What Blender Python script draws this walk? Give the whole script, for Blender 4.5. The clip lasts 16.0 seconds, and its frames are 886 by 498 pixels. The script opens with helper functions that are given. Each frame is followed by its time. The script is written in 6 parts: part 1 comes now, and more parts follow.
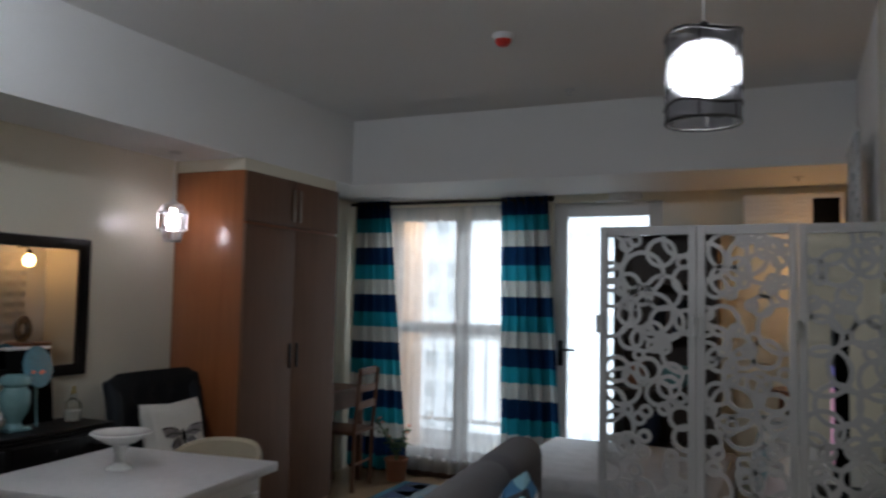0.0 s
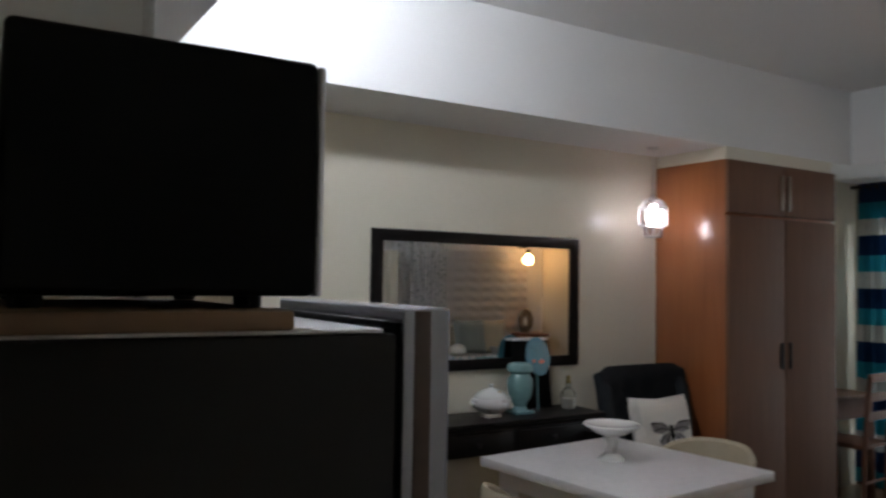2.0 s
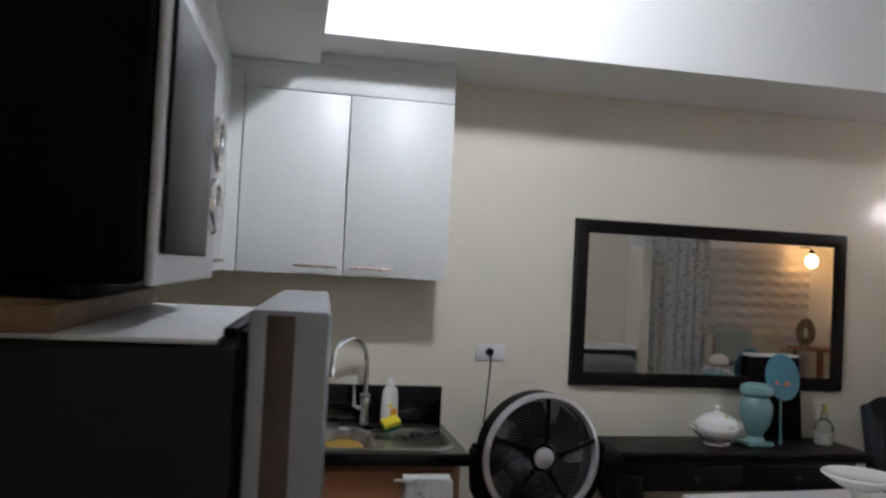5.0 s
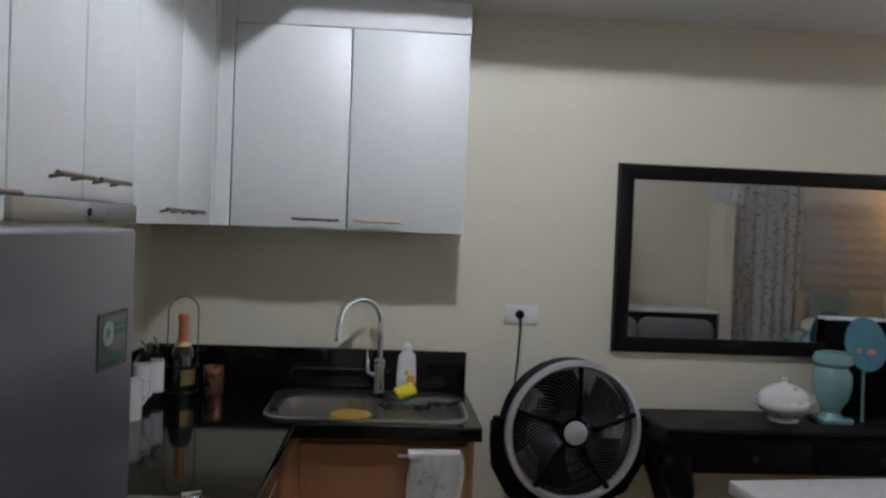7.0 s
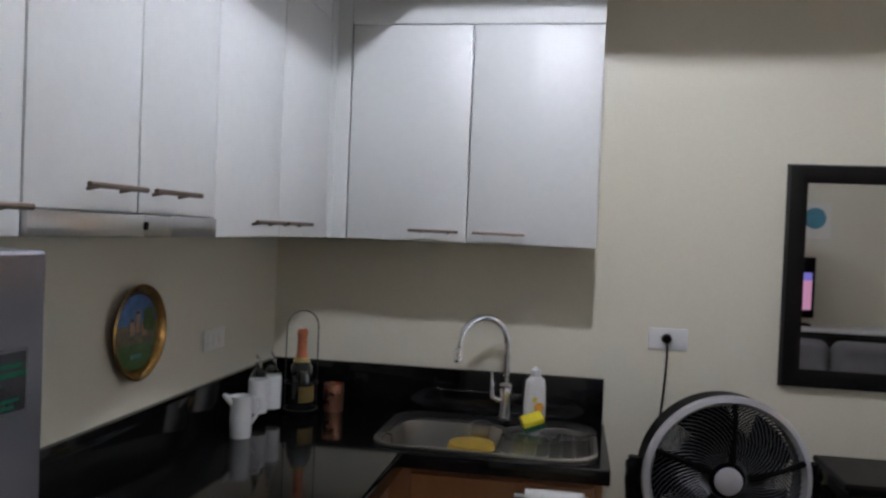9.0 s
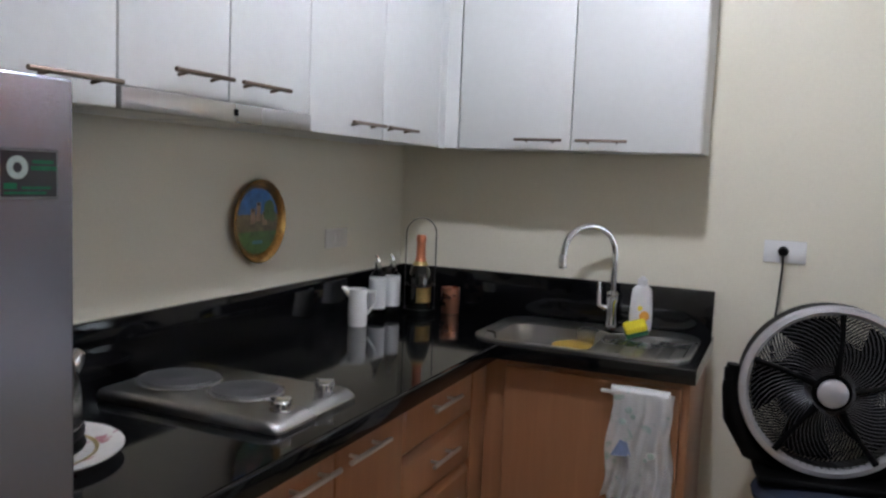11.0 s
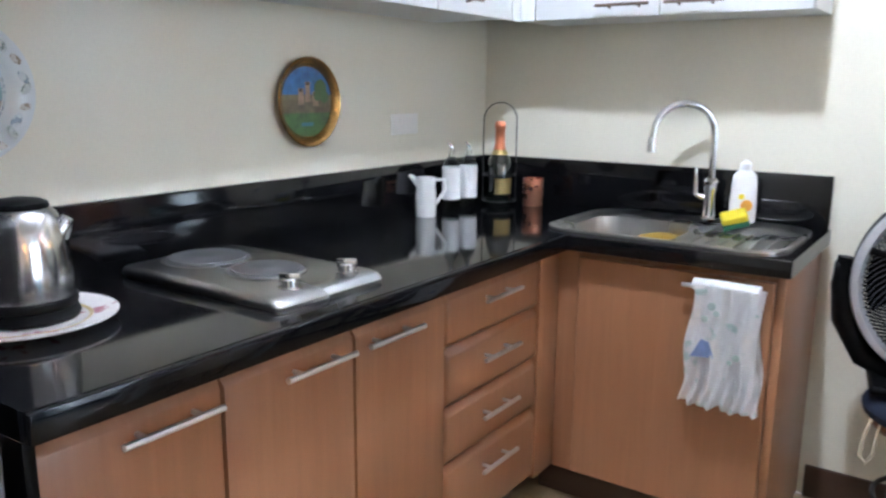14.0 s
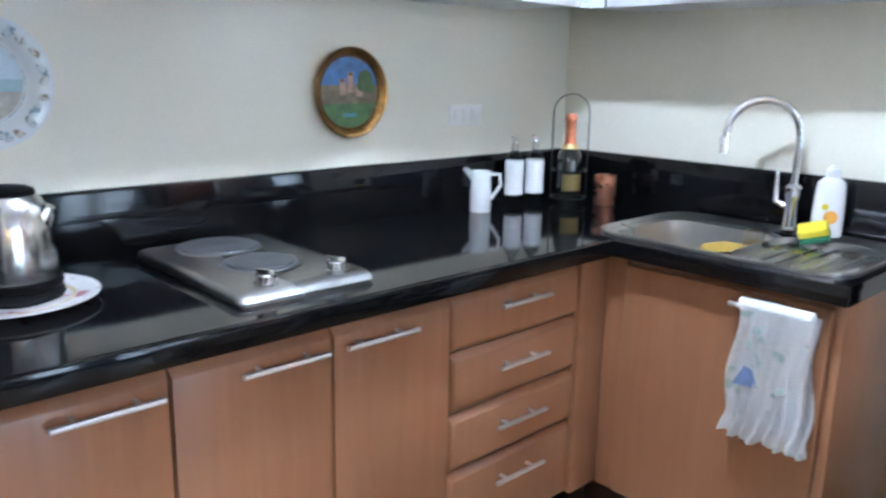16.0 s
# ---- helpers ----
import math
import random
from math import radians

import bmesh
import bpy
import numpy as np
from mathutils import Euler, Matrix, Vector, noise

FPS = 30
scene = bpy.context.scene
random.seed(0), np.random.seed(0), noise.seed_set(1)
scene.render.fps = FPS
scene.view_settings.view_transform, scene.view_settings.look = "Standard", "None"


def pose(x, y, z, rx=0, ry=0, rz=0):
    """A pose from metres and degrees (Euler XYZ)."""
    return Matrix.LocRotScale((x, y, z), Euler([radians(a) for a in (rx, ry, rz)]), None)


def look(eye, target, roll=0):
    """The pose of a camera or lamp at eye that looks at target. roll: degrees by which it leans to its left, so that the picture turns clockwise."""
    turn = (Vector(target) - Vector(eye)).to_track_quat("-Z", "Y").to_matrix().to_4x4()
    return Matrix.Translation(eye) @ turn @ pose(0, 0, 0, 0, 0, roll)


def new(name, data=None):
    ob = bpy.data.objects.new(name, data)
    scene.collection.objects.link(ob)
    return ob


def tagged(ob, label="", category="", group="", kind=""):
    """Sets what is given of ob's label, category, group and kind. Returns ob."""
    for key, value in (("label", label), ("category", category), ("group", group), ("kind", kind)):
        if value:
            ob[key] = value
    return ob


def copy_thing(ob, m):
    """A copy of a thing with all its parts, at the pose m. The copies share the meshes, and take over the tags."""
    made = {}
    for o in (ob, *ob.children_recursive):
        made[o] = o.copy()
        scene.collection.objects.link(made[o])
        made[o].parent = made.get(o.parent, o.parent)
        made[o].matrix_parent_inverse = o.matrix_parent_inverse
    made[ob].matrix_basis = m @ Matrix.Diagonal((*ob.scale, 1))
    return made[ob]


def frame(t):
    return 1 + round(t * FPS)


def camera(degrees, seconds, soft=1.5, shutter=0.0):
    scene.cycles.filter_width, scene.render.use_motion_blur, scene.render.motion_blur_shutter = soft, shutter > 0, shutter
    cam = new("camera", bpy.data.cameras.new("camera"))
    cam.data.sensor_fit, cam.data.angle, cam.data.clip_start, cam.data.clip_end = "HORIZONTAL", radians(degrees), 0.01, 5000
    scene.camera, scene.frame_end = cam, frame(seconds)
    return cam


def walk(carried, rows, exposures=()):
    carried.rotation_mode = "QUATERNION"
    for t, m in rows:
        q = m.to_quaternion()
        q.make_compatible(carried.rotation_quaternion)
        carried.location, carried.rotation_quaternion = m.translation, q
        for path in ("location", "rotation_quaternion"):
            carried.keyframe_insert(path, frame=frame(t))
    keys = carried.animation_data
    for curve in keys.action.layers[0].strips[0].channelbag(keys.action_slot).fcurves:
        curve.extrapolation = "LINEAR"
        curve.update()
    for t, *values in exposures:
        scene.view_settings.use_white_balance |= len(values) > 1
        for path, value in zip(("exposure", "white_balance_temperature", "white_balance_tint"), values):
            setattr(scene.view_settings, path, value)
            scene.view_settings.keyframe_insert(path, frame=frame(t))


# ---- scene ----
cam = camera(58.9, 16.0, soft=2.4, shutter=0.4)
PATH = [
    (0.0, look((-0.038, 0.483, 1.51), (1.965, 1.384, 1.643), 1.2)),
    (0.5, look((-0.058, 0.567, 1.504), (1.824, 1.697, 1.635), 1.1)),
    (1.0, look((-0.046, 0.587, 1.503), (1.653, 1.978, 1.628), 1.1)),
    (1.5, look((-0.002, 0.585, 1.513), (1.447, 2.237, 1.623), 1.1)),
    (2.0, look((0.026, 0.542, 1.513), (1.18, 2.413, 1.607), 0.9)),
    (2.5, look((0.076, 0.557, 1.507), (1.026, 2.539, 1.596), 1.4)),
    (3.0, look((0.127, 0.609, 1.511), (0.982, 2.633, 1.621), 1.8)),
    (3.5, look((0.184, 0.656, 1.518), (0.937, 2.718, 1.645), 2.5)),
    (4.0, look((0.317, 0.676, 1.521), (0.923, 2.789, 1.627), 2.8)),
    (6.5, look((0.832, 0.965, 1.511), (1.07, 3.152, 1.495), 2.6)),
    (7.0, look((0.898, 1.05, 1.491), (1.051, 3.245, 1.439), 2.3)),
    (7.5, look((0.894, 1.201, 1.478), (0.994, 3.398, 1.412), 2.1)),
    (8.0, look((0.895, 1.32, 1.469), (0.906, 3.52, 1.429), 2.1)),
    (8.5, look((1.001, 1.307, 1.5), (0.821, 3.499, 1.472), 2.3)),
    (9.0, look((1.096, 1.302, 1.51), (0.732, 3.472, 1.463), 2.3)),
    (9.5, look((1.161, 1.31, 1.496), (0.647, 3.447, 1.397), 2.3)),
    (12.0, look((1.53, 1.223, 1.308), (0.567, 3.183, 1.045), 2.1)),
    (12.5, look((1.54, 1.233, 1.294), (0.59, 3.192, 0.981), 2.0)),
    (13.0, look((1.574, 1.3, 1.301), (0.569, 3.221, 0.927), 1.6)),
    (13.5, look((1.587, 1.41, 1.295), (0.493, 3.273, 0.88), 1.0)),
    (14.0, look((1.576, 1.526, 1.268), (0.355, 3.301, 0.825), 0.5)),
    (14.5, look((1.618, 1.616, 1.26), (0.21, 3.236, 0.779), 0.2)),
    (15.0, look((1.683, 1.726, 1.276), (0.094, 3.15, 0.744), 0.2)),
    (15.5, look((1.762, 1.797, 1.289), (0.113, 3.156, 0.766), 0.3)),
    (16.0, look((1.802, 1.824, 1.304), (0.234, 3.284, 0.802), 1.0)),
]
walk(cam, PATH, exposures=((0.0, -1.2, 6250, 9), (0.6, -1.4, 6350, 10), (1.5, -1.05, 6450, 10), (3.5, -0.17, 6400, 10), (6.5, -0.62, 6350, 11), (8.0, -0.48, 6300, 12), (9.5, -0.46, 6350, 14), (12.0, 0.62, 6200, 13), (13.5, 1.2, 5850, 11), (14.5, 1.5, 5700, 10), (16.0, 1.55, 5300, 8)))

# world, sun, and unseen area lamps above the openings as added sky light
world = bpy.data.worlds.new("world")
scene.world = world
world.use_nodes = True
wn = world.node_tree
sky = wn.nodes.new("ShaderNodeTexSky")
sky.sky_type, sky.sun_disc = "NISHITA", False
sky.sun_elevation, sky.sun_rotation = radians(50), radians(200)
wn.links.new(sky.outputs[0], wn.nodes["Background"].inputs[0])
wn.nodes["Background"].inputs[1].default_value = 0.12
sun = new("sun", bpy.data.lights.new("sun", "SUN"))
sun.data.energy, sun.data.angle, sun.data.color = 4.5, radians(12), (1, 0.96, 0.9)
sun.matrix_world = look((-3, -13, 12), (0, 0, 0))


def area(name, eye, target, w, h, power, color):
    ob = new(name, bpy.data.lights.new(name, "AREA"))
    ob.data.shape, ob.data.size, ob.data.size_y = "RECTANGLE", w, h
    ob.data.energy, ob.data.color = power, color
    ob.matrix_world = look(eye, target)
    return ob


DAY = (0.86, 0.93, 1.0)
area("window_daylight", (6.62, 3.1, 2.78), (4.0, 3.1, 1.0), 1.4, 0.8, 104, DAY)
area("door_daylight", (6.62, 1.82, 2.82), (4.0, 1.82, 1.0), 0.7, 0.8, 105, DAY)

# ---- materials ----
MATS = {}


def surf(name, color, rough=0.5, metal=0.0, vary=0.08, scale=6.0, grain=60.0, bump=0.05, coat=0.0, stretch=(1, 1, 1), piece=0.0, trans=0.0, spec=0.5, emit=None):
    """A node material with broad stains, fine grain, bump and uneven gloss."""
    m = bpy.data.materials.new(name)
    m.use_nodes = True
    nt = m.node_tree
    b = nt.nodes["Principled BSDF"]
    co = nt.nodes.new("ShaderNodeTexCoord")
    mp = nt.nodes.new("ShaderNodeMapping")
    mp.inputs["Scale"].default_value = stretch
    nt.links.new(co.outputs["Object"], mp.inputs["Vector"])
    broad = nt.nodes.new("ShaderNodeTexNoise")
    broad.inputs["Scale"].default_value, broad.inputs["Detail"].default_value = scale, 3
    fine = nt.nodes.new("ShaderNodeTexNoise")
    fine.inputs["Scale"].default_value, fine.inputs["Detail"].default_value = grain, 4
    nt.links.new(mp.outputs[0], broad.inputs["Vector"])
    nt.links.new(mp.outputs[0], fine.inputs["Vector"])
    add = nt.nodes.new("ShaderNodeMath")
    add.operation = "ADD"
    nt.links.new(broad.outputs["Fac"], add.inputs[0])
    nt.links.new(fine.outputs["Fac"], add.inputs[1])
    src = add
    if piece:
        info = nt.nodes.new("ShaderNodeObjectInfo")
        ma = nt.nodes.new("ShaderNodeMath")
        ma.operation, ma.inputs[1].default_value = "MULTIPLY_ADD", piece
        nt.links.new(info.outputs["Random"], ma.inputs[0])
        nt.links.new(add.outputs[0], ma.inputs[2])
        src = ma
    rng = nt.nodes.new("ShaderNodeMapRange")
    rng.inputs["From Min"].default_value, rng.inputs["From Max"].default_value = 0.6, 1.4 + piece
    rng.inputs["To Min"].default_value, rng.inputs["To Max"].default_value = 1 - vary, 1 + vary
    nt.links.new(src.outputs[0], rng.inputs["Value"])
    mul = nt.nodes.new("ShaderNodeVectorMath")
    mul.operation = "SCALE"
    mul.inputs[0].default_value = color
    nt.links.new(rng.outputs[0], mul.inputs["Scale"])
    nt.links.new(mul.outputs[0], b.inputs["Base Color"])
    rr = nt.nodes.new("ShaderNodeMapRange")
    rr.inputs["To Min"].default_value, rr.inputs["To Max"].default_value = max(0.02, rough * 0.85), min(1, rough * 1.15)
    nt.links.new(broad.outputs["Fac"], rr.inputs["Value"])
    nt.links.new(rr.outputs[0], b.inputs["Roughness"])
    b.inputs["Metallic"].default_value = metal
    b.inputs["Coat Weight"].default_value = coat
    b.inputs["Coat Roughness"].default_value = 0.08
    b.inputs["Transmission Weight"].default_value = trans
    b.inputs["Specular IOR Level"].default_value = spec
    if bump:
        bp = nt.nodes.new("ShaderNodeBump")
        bp.inputs["Strength"].default_value, bp.inputs["Distance"].default_value = bump, 0.004
        nt.links.new(fine.outputs["Fac"], bp.inputs["Height"])
        nt.links.new(bp.outputs[0], b.inputs["Normal"])
    if emit:
        b.inputs["Emission Color"].default_value = (*emit[0], 1)
        b.inputs["Emission Strength"].default_value = emit[1]
    MATS[name] = m
    return m


def banded(name, axis, period, stops, rough=0.85, offset=0.0, weave=220):
    """Woven cloth with stripes across one axis."""
    m = surf(name, (1, 1, 1), rough, vary=0.06, grain=weave, bump=0.15)
    nt = m.node_tree
    b = nt.nodes["Principled BSDF"]
    co = nt.nodes.new("ShaderNodeTexCoord")
    sp = nt.nodes.new("ShaderNodeSeparateXYZ")
    nt.links.new(co.outputs["Object"], sp.inputs[0])
    dv = nt.nodes.new("ShaderNodeMath")
    dv.operation, dv.inputs[1].default_value, dv.inputs[2].default_value = "MULTIPLY_ADD", 1 / period, offset
    fr = nt.nodes.new("ShaderNodeMath")
    fr.operation = "FRACT"
    nt.links.new(sp.outputs[axis], dv.inputs[0])
    nt.links.new(dv.outputs[0], fr.inputs[0])
    rp = nt.nodes.new("ShaderNodeValToRGB")
    rp.color_ramp.interpolation = "CONSTANT"
    els = rp.color_ramp.elements
    els[0].position, els[0].color = stops[0][0], (*stops[0][1], 1)
    els[1].position, els[1].color = stops[1][0], (*stops[1][1], 1)
    for p, c in stops[2:]:
        e = els.new(p)
        e.color = (*c, 1)
    nt.links.new(fr.outputs[0], rp.inputs[0])
    mx = nt.nodes.new("ShaderNodeMix")
    mx.data_type, mx.blend_type = "RGBA", "MULTIPLY"
    mx.inputs["Factor"].default_value = 1
    old = b.inputs["Base Color"].links[0].from_socket
    nt.links.new(rp.outputs[0], mx.inputs["A"])
    nt.links.new(old, mx.inputs["B"])
    nt.links.new(mx.outputs["Result"], b.inputs["Base Color"])
    return m


def spotted(name, base, spots, scale, cut, rough=0.7, soft=0.04):
    """A ground colour with irregular spots or sprigs of a second colour."""
    m = surf(name, base, rough, vary=0.05, bump=0.05)
    nt = m.node_tree
    b = nt.nodes["Principled BSDF"]
    co = nt.nodes.new("ShaderNodeTexCoord")
    nz = nt.nodes.new("ShaderNodeTexNoise")
    nz.inputs["Scale"].default_value, nz.inputs["Detail"].default_value = scale, 2
    nt.links.new(co.outputs["Object"], nz.inputs["Vector"])
    mr = nt.nodes.new("ShaderNodeMapRange")
    mr.inputs["From Min"].default_value, mr.inputs["From Max"].default_value = cut - soft, cut + soft
    nt.links.new(nz.outputs["Fac"], mr.inputs["Value"])
    mx = nt.nodes.new("ShaderNodeMix")
    mx.data_type = "RGBA"
    mx.inputs["B"].default_value = (*spots, 1)
    old = b.inputs["Base Color"].links[0].from_socket
    nt.links.new(mr.outputs[0], mx.inputs["Factor"])
    nt.links.new(old, mx.inputs["A"])
    nt.links.new(mx.outputs["Result"], b.inputs["Base Color"])
    return m


def clear(name, color=(1, 1, 1), rough=0.0, mix=0.0):
    m = bpy.data.materials.new(name)
    m.use_nodes = True
    nt = m.node_tree
    out = nt.nodes["Material Output"]
    gl = nt.nodes["Principled BSDF"]
    gl.inputs["Base Color"].default_value = (*color, 1)
    gl.inputs["Transmission Weight"].default_value = 1
    gl.inputs["Roughness"].default_value = rough
    gl.inputs["IOR"].default_value = 1.3
    if mix:
        tr = nt.nodes.new("ShaderNodeBsdfTransparent")
        tr.inputs[0].default_value = (*color, 1)
        ms = nt.nodes.new("ShaderNodeMixShader")
        ms.inputs[0].default_value = mix
        nt.links.new(gl.outputs[0], ms.inputs[1])
        nt.links.new(tr.outputs[0], ms.inputs[2])
        nt.links.new(ms.outputs[0], out.inputs[0])
    MATS[name] = m
    return m


def sheer(name, color, through_part, glow_part):
    """Thin cloth: part open weave, part scattering from both faces."""
    m = bpy.data.materials.new(name)
    m.use_nodes = True
    nt = m.node_tree
    out = nt.nodes["Material Output"]
    nt.nodes.remove(nt.nodes["Principled BSDF"])
    di = nt.nodes.new("ShaderNodeBsdfDiffuse")
    tl = nt.nodes.new("ShaderNodeBsdfTranslucent")
    tr = nt.nodes.new("ShaderNodeBsdfTransparent")
    di.inputs[0].default_value = (*color, 1)
    tl.inputs[0].default_value = (*color, 1)
    a = nt.nodes.new("ShaderNodeMixShader")
    a.inputs[0].default_value = glow_part
    nt.links.new(di.outputs[0], a.inputs[1])
    nt.links.new(tl.outputs[0], a.inputs[2])
    co = nt.nodes.new("ShaderNodeTexCoord")
    nz = nt.nodes.new("ShaderNodeTexNoise")
    nz.inputs["Scale"].default_value = 7
    nt.links.new(co.outputs["Object"], nz.inputs["Vector"])
    mr = nt.nodes.new("ShaderNodeMapRange")
    mr.inputs["To Min"].default_value, mr.inputs["To Max"].default_value = through_part - 0.06, through_part + 0.06
    nt.links.new(nz.outputs["Fac"], mr.inputs["Value"])
    c = nt.nodes.new("ShaderNodeMixShader")
    nt.links.new(mr.outputs[0], c.inputs[0])
    nt.links.new(a.outputs[0], c.inputs[1])
    nt.links.new(tr.outputs[0], c.inputs[2])
    nt.links.new(c.outputs[0], out.inputs[0])
    MATS[name] = m
    return m


def wood(name, color, dark, rough=0.35, coat=0.2, axis=2, ring=26.0, piece=0.0):
    """Wood with long grain along one axis."""
    st = [1.0, 1.0, 1.0]
    st[axis] = 0.06
    m = surf(name, color, rough, vary=0.1, scale=3, grain=90, bump=0.04, coat=coat, stretch=tuple(st), piece=piece)
    nt = m.node_tree
    b = nt.nodes["Principled BSDF"]
    co = nt.nodes.new("ShaderNodeTexCoord")
    mp = nt.nodes.new("ShaderNodeMapping")
    mp.inputs["Scale"].default_value = tuple(s * ring for s in st)
    nt.links.new(co.outputs["Object"], mp.inputs["Vector"])
    nz = nt.nodes.new("ShaderNodeTexNoise")
    nz.inputs["Scale"].default_value, nz.inputs["Detail"].default_value, nz.inputs["Distortion"].default_value = 1.0, 5, 0.6
    nt.links.new(mp.outputs[0], nz.inputs["Vector"])
    mr = nt.nodes.new("ShaderNodeMapRange")
    mr.inputs["From Min"].default_value, mr.inputs["From Max"].default_value = 0.35, 0.75
    mr.inputs["To Max"].default_value = 0.6
    nt.links.new(nz.outputs["Fac"], mr.inputs["Value"])
    mx = nt.nodes.new("ShaderNodeMix")
    mx.data_type = "RGBA"
    mx.inputs["B"].default_value = (*dark, 1)
    old = b.inputs["Base Color"].links[0].from_socket
    nt.links.new(mr.outputs[0], mx.inputs["Factor"])
    nt.links.new(old, mx.inputs["A"])
    nt.links.new(mx.outputs["Result"], b.inputs["Base Color"])
    return m


surf("cream_paint", (0.738, 0.699, 0.576), 0.25, vary=0.04, scale=1.5, grain=140, bump=0.06)
surf("white_paint", (0.80, 0.80, 0.79), 0.7, vary=0.03, scale=1.5, grain=140, bump=0.05)
surf("ceiling_paint", (0.82, 0.81, 0.79), 0.8, vary=0.03, scale=1.2, grain=140, bump=0.05)
surf("white_laminate", (0.69, 0.70, 0.69), 0.4, vary=0.03, scale=2, grain=40, bump=0.01)
surf("white_lacquer", (0.78, 0.78, 0.78), 0.35, vary=0.04, scale=5, grain=60, bump=0.02)
surf("screen_paint", (0.46, 0.46, 0.46), 0.5, vary=0.05, scale=6, grain=80, bump=0.03)
surf("white_stone", (0.72, 0.70, 0.70), 0.35, vary=0.08, scale=7, grain=30, bump=0.01)
surf("ceramic", (0.80, 0.80, 0.78), 0.12, vary=0.03, scale=9, grain=30, bump=0.0, coat=0.6)
surf("celadon", (0.16, 0.30, 0.31), 0.22, vary=0.12, scale=14, grain=40, bump=0.02, coat=0.5)
surf("black_granite", (0.004, 0.004, 0.0045), 0.07, vary=0.6, scale=30, grain=260, bump=0.0, spec=0.30)
surf("black_plastic", (0.0018, 0.0018, 0.002), 0.5, vary=0.2, scale=12, grain=200, bump=0.05, spec=0.09)
surf("black_lacquer_wood", (0.004, 0.003, 0.003), 0.42, vary=0.3, scale=6, grain=70, bump=0.04, spec=0.18)
surf("gloss_panel", (0.84, 0.83, 0.82), 0.13, vary=0.03, scale=5, grain=60, bump=0.0, coat=0.3)
surf("charcoal_cloth", (0.012, 0.015, 0.019), 0.9, vary=0.2, scale=8, grain=260, bump=0.3)
surf("grey_cloth", (0.13, 0.125, 0.13), 0.92, vary=0.15, scale=6, grain=240, bump=0.3)
surf("light_grey_cloth", (0.42, 0.42, 0.43), 0.92, vary=0.12, scale=6, grain=200, bump=0.3)
surf("beige_cloth", (0.47, 0.40, 0.29), 0.9, vary=0.12, scale=9, grain=180, bump=0.35)
surf("navy_cloth", (0.010, 0.016, 0.035), 0.9, vary=0.2, scale=9, grain=240, bump=0.3)
surf("teal_cloth", (0.26, 0.29, 0.265), 0.9, vary=0.12, scale=9, grain=240, bump=0.3)
surf("steel", (0.50, 0.49, 0.48), 0.28, 1.0, vary=0.06, scale=3, grain=120, bump=0.02, stretch=(1, 1, 0.05))
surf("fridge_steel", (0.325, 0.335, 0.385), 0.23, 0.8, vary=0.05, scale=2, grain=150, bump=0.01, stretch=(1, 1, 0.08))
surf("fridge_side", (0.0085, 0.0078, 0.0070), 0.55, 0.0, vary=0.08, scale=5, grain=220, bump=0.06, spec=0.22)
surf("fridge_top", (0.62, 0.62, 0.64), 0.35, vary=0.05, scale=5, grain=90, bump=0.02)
surf("chrome", (0.80, 0.80, 0.81), 0.08, 1.0, vary=0.03, scale=20, grain=90, bump=0.0)
surf("aged_bronze", (0.20, 0.15, 0.115), 0.38, 0.8, vary=0.15, scale=20, grain=120, bump=0.0)
surf("satin_metal", (0.72, 0.72, 0.72), 0.42, 1.0, vary=0.06, scale=20, grain=120, bump=0.0)
surf("silver_plastic", (0.50, 0.50, 0.53), 0.3, 0.4, vary=0.06, scale=12, grain=90, bump=0.0)
surf("copper", (0.72, 0.34, 0.22), 0.28, 0.9, vary=0.1, scale=20, grain=90, bump=0.03)
surf("dark_iron", (0.03, 0.028, 0.027), 0.5, 0.6, vary=0.2, scale=30, grain=120, bump=0.1)
surf("hob_steel", (0.47, 0.46, 0.45), 0.27, 1.0, vary=0.08, scale=4, grain=160, bump=0.02, stretch=(0.06, 1, 1))
surf("kettle_steel", (0.60, 0.59, 0.58), 0.17, 1.0, vary=0.05, scale=8, grain=120, bump=0.0)
surf("hob_plate", (0.125, 0.125, 0.13), 0.46, 0.6, vary=0.1, scale=30, grain=100, bump=0.05)
surf("bottle_black", (0.008, 0.010, 0.008), 0.08, vary=0.2, bump=0.0, coat=0.8)
surf("gold_foil", (0.55, 0.42, 0.18), 0.35, 0.8, vary=0.2, scale=60, grain=150, bump=0.2)
surf("rose_foil", (0.66, 0.23, 0.12), 0.3, 0.7, vary=0.15, scale=50, grain=150, bump=0.15)
surf("paper", (0.75, 0.72, 0.66), 0.8, vary=0.05, bump=0.02)
surf("wet_sponge", (0.42, 0.27, 0.04), 0.6, vary=0.2, scale=30, grain=200, bump=0.4)
surf("yellow_foam", (0.75, 0.62, 0.03), 0.9, vary=0.1, scale=30, grain=300, bump=0.5)
surf("green_scour", (0.02, 0.12, 0.06), 0.95, vary=0.2, scale=30, grain=300, bump=0.6)
surf("orange_print", (0.75, 0.36, 0.05), 0.5, vary=0.1, bump=0.0)
surf("red_plastic", (0.65, 0.04, 0.03), 0.35, vary=0.05, bump=0.0)
surf("switch_cream", (0.76, 0.74, 0.70), 0.4, vary=0.02, bump=0.0)
surf("plug_white", (0.76, 0.76, 0.76), 0.35, vary=0.02, bump=0.0)
surf("fan_wire", (0.055, 0.055, 0.06), 0.35, vary=0.1, bump=0.0)
surf("ink", (0.003, 0.003, 0.003), 0.7, vary=0.05, bump=0.0, spec=0.08)
surf("label_dark", (0.03, 0.03, 0.035), 0.15, vary=0.1, bump=0.0, coat=0.5)
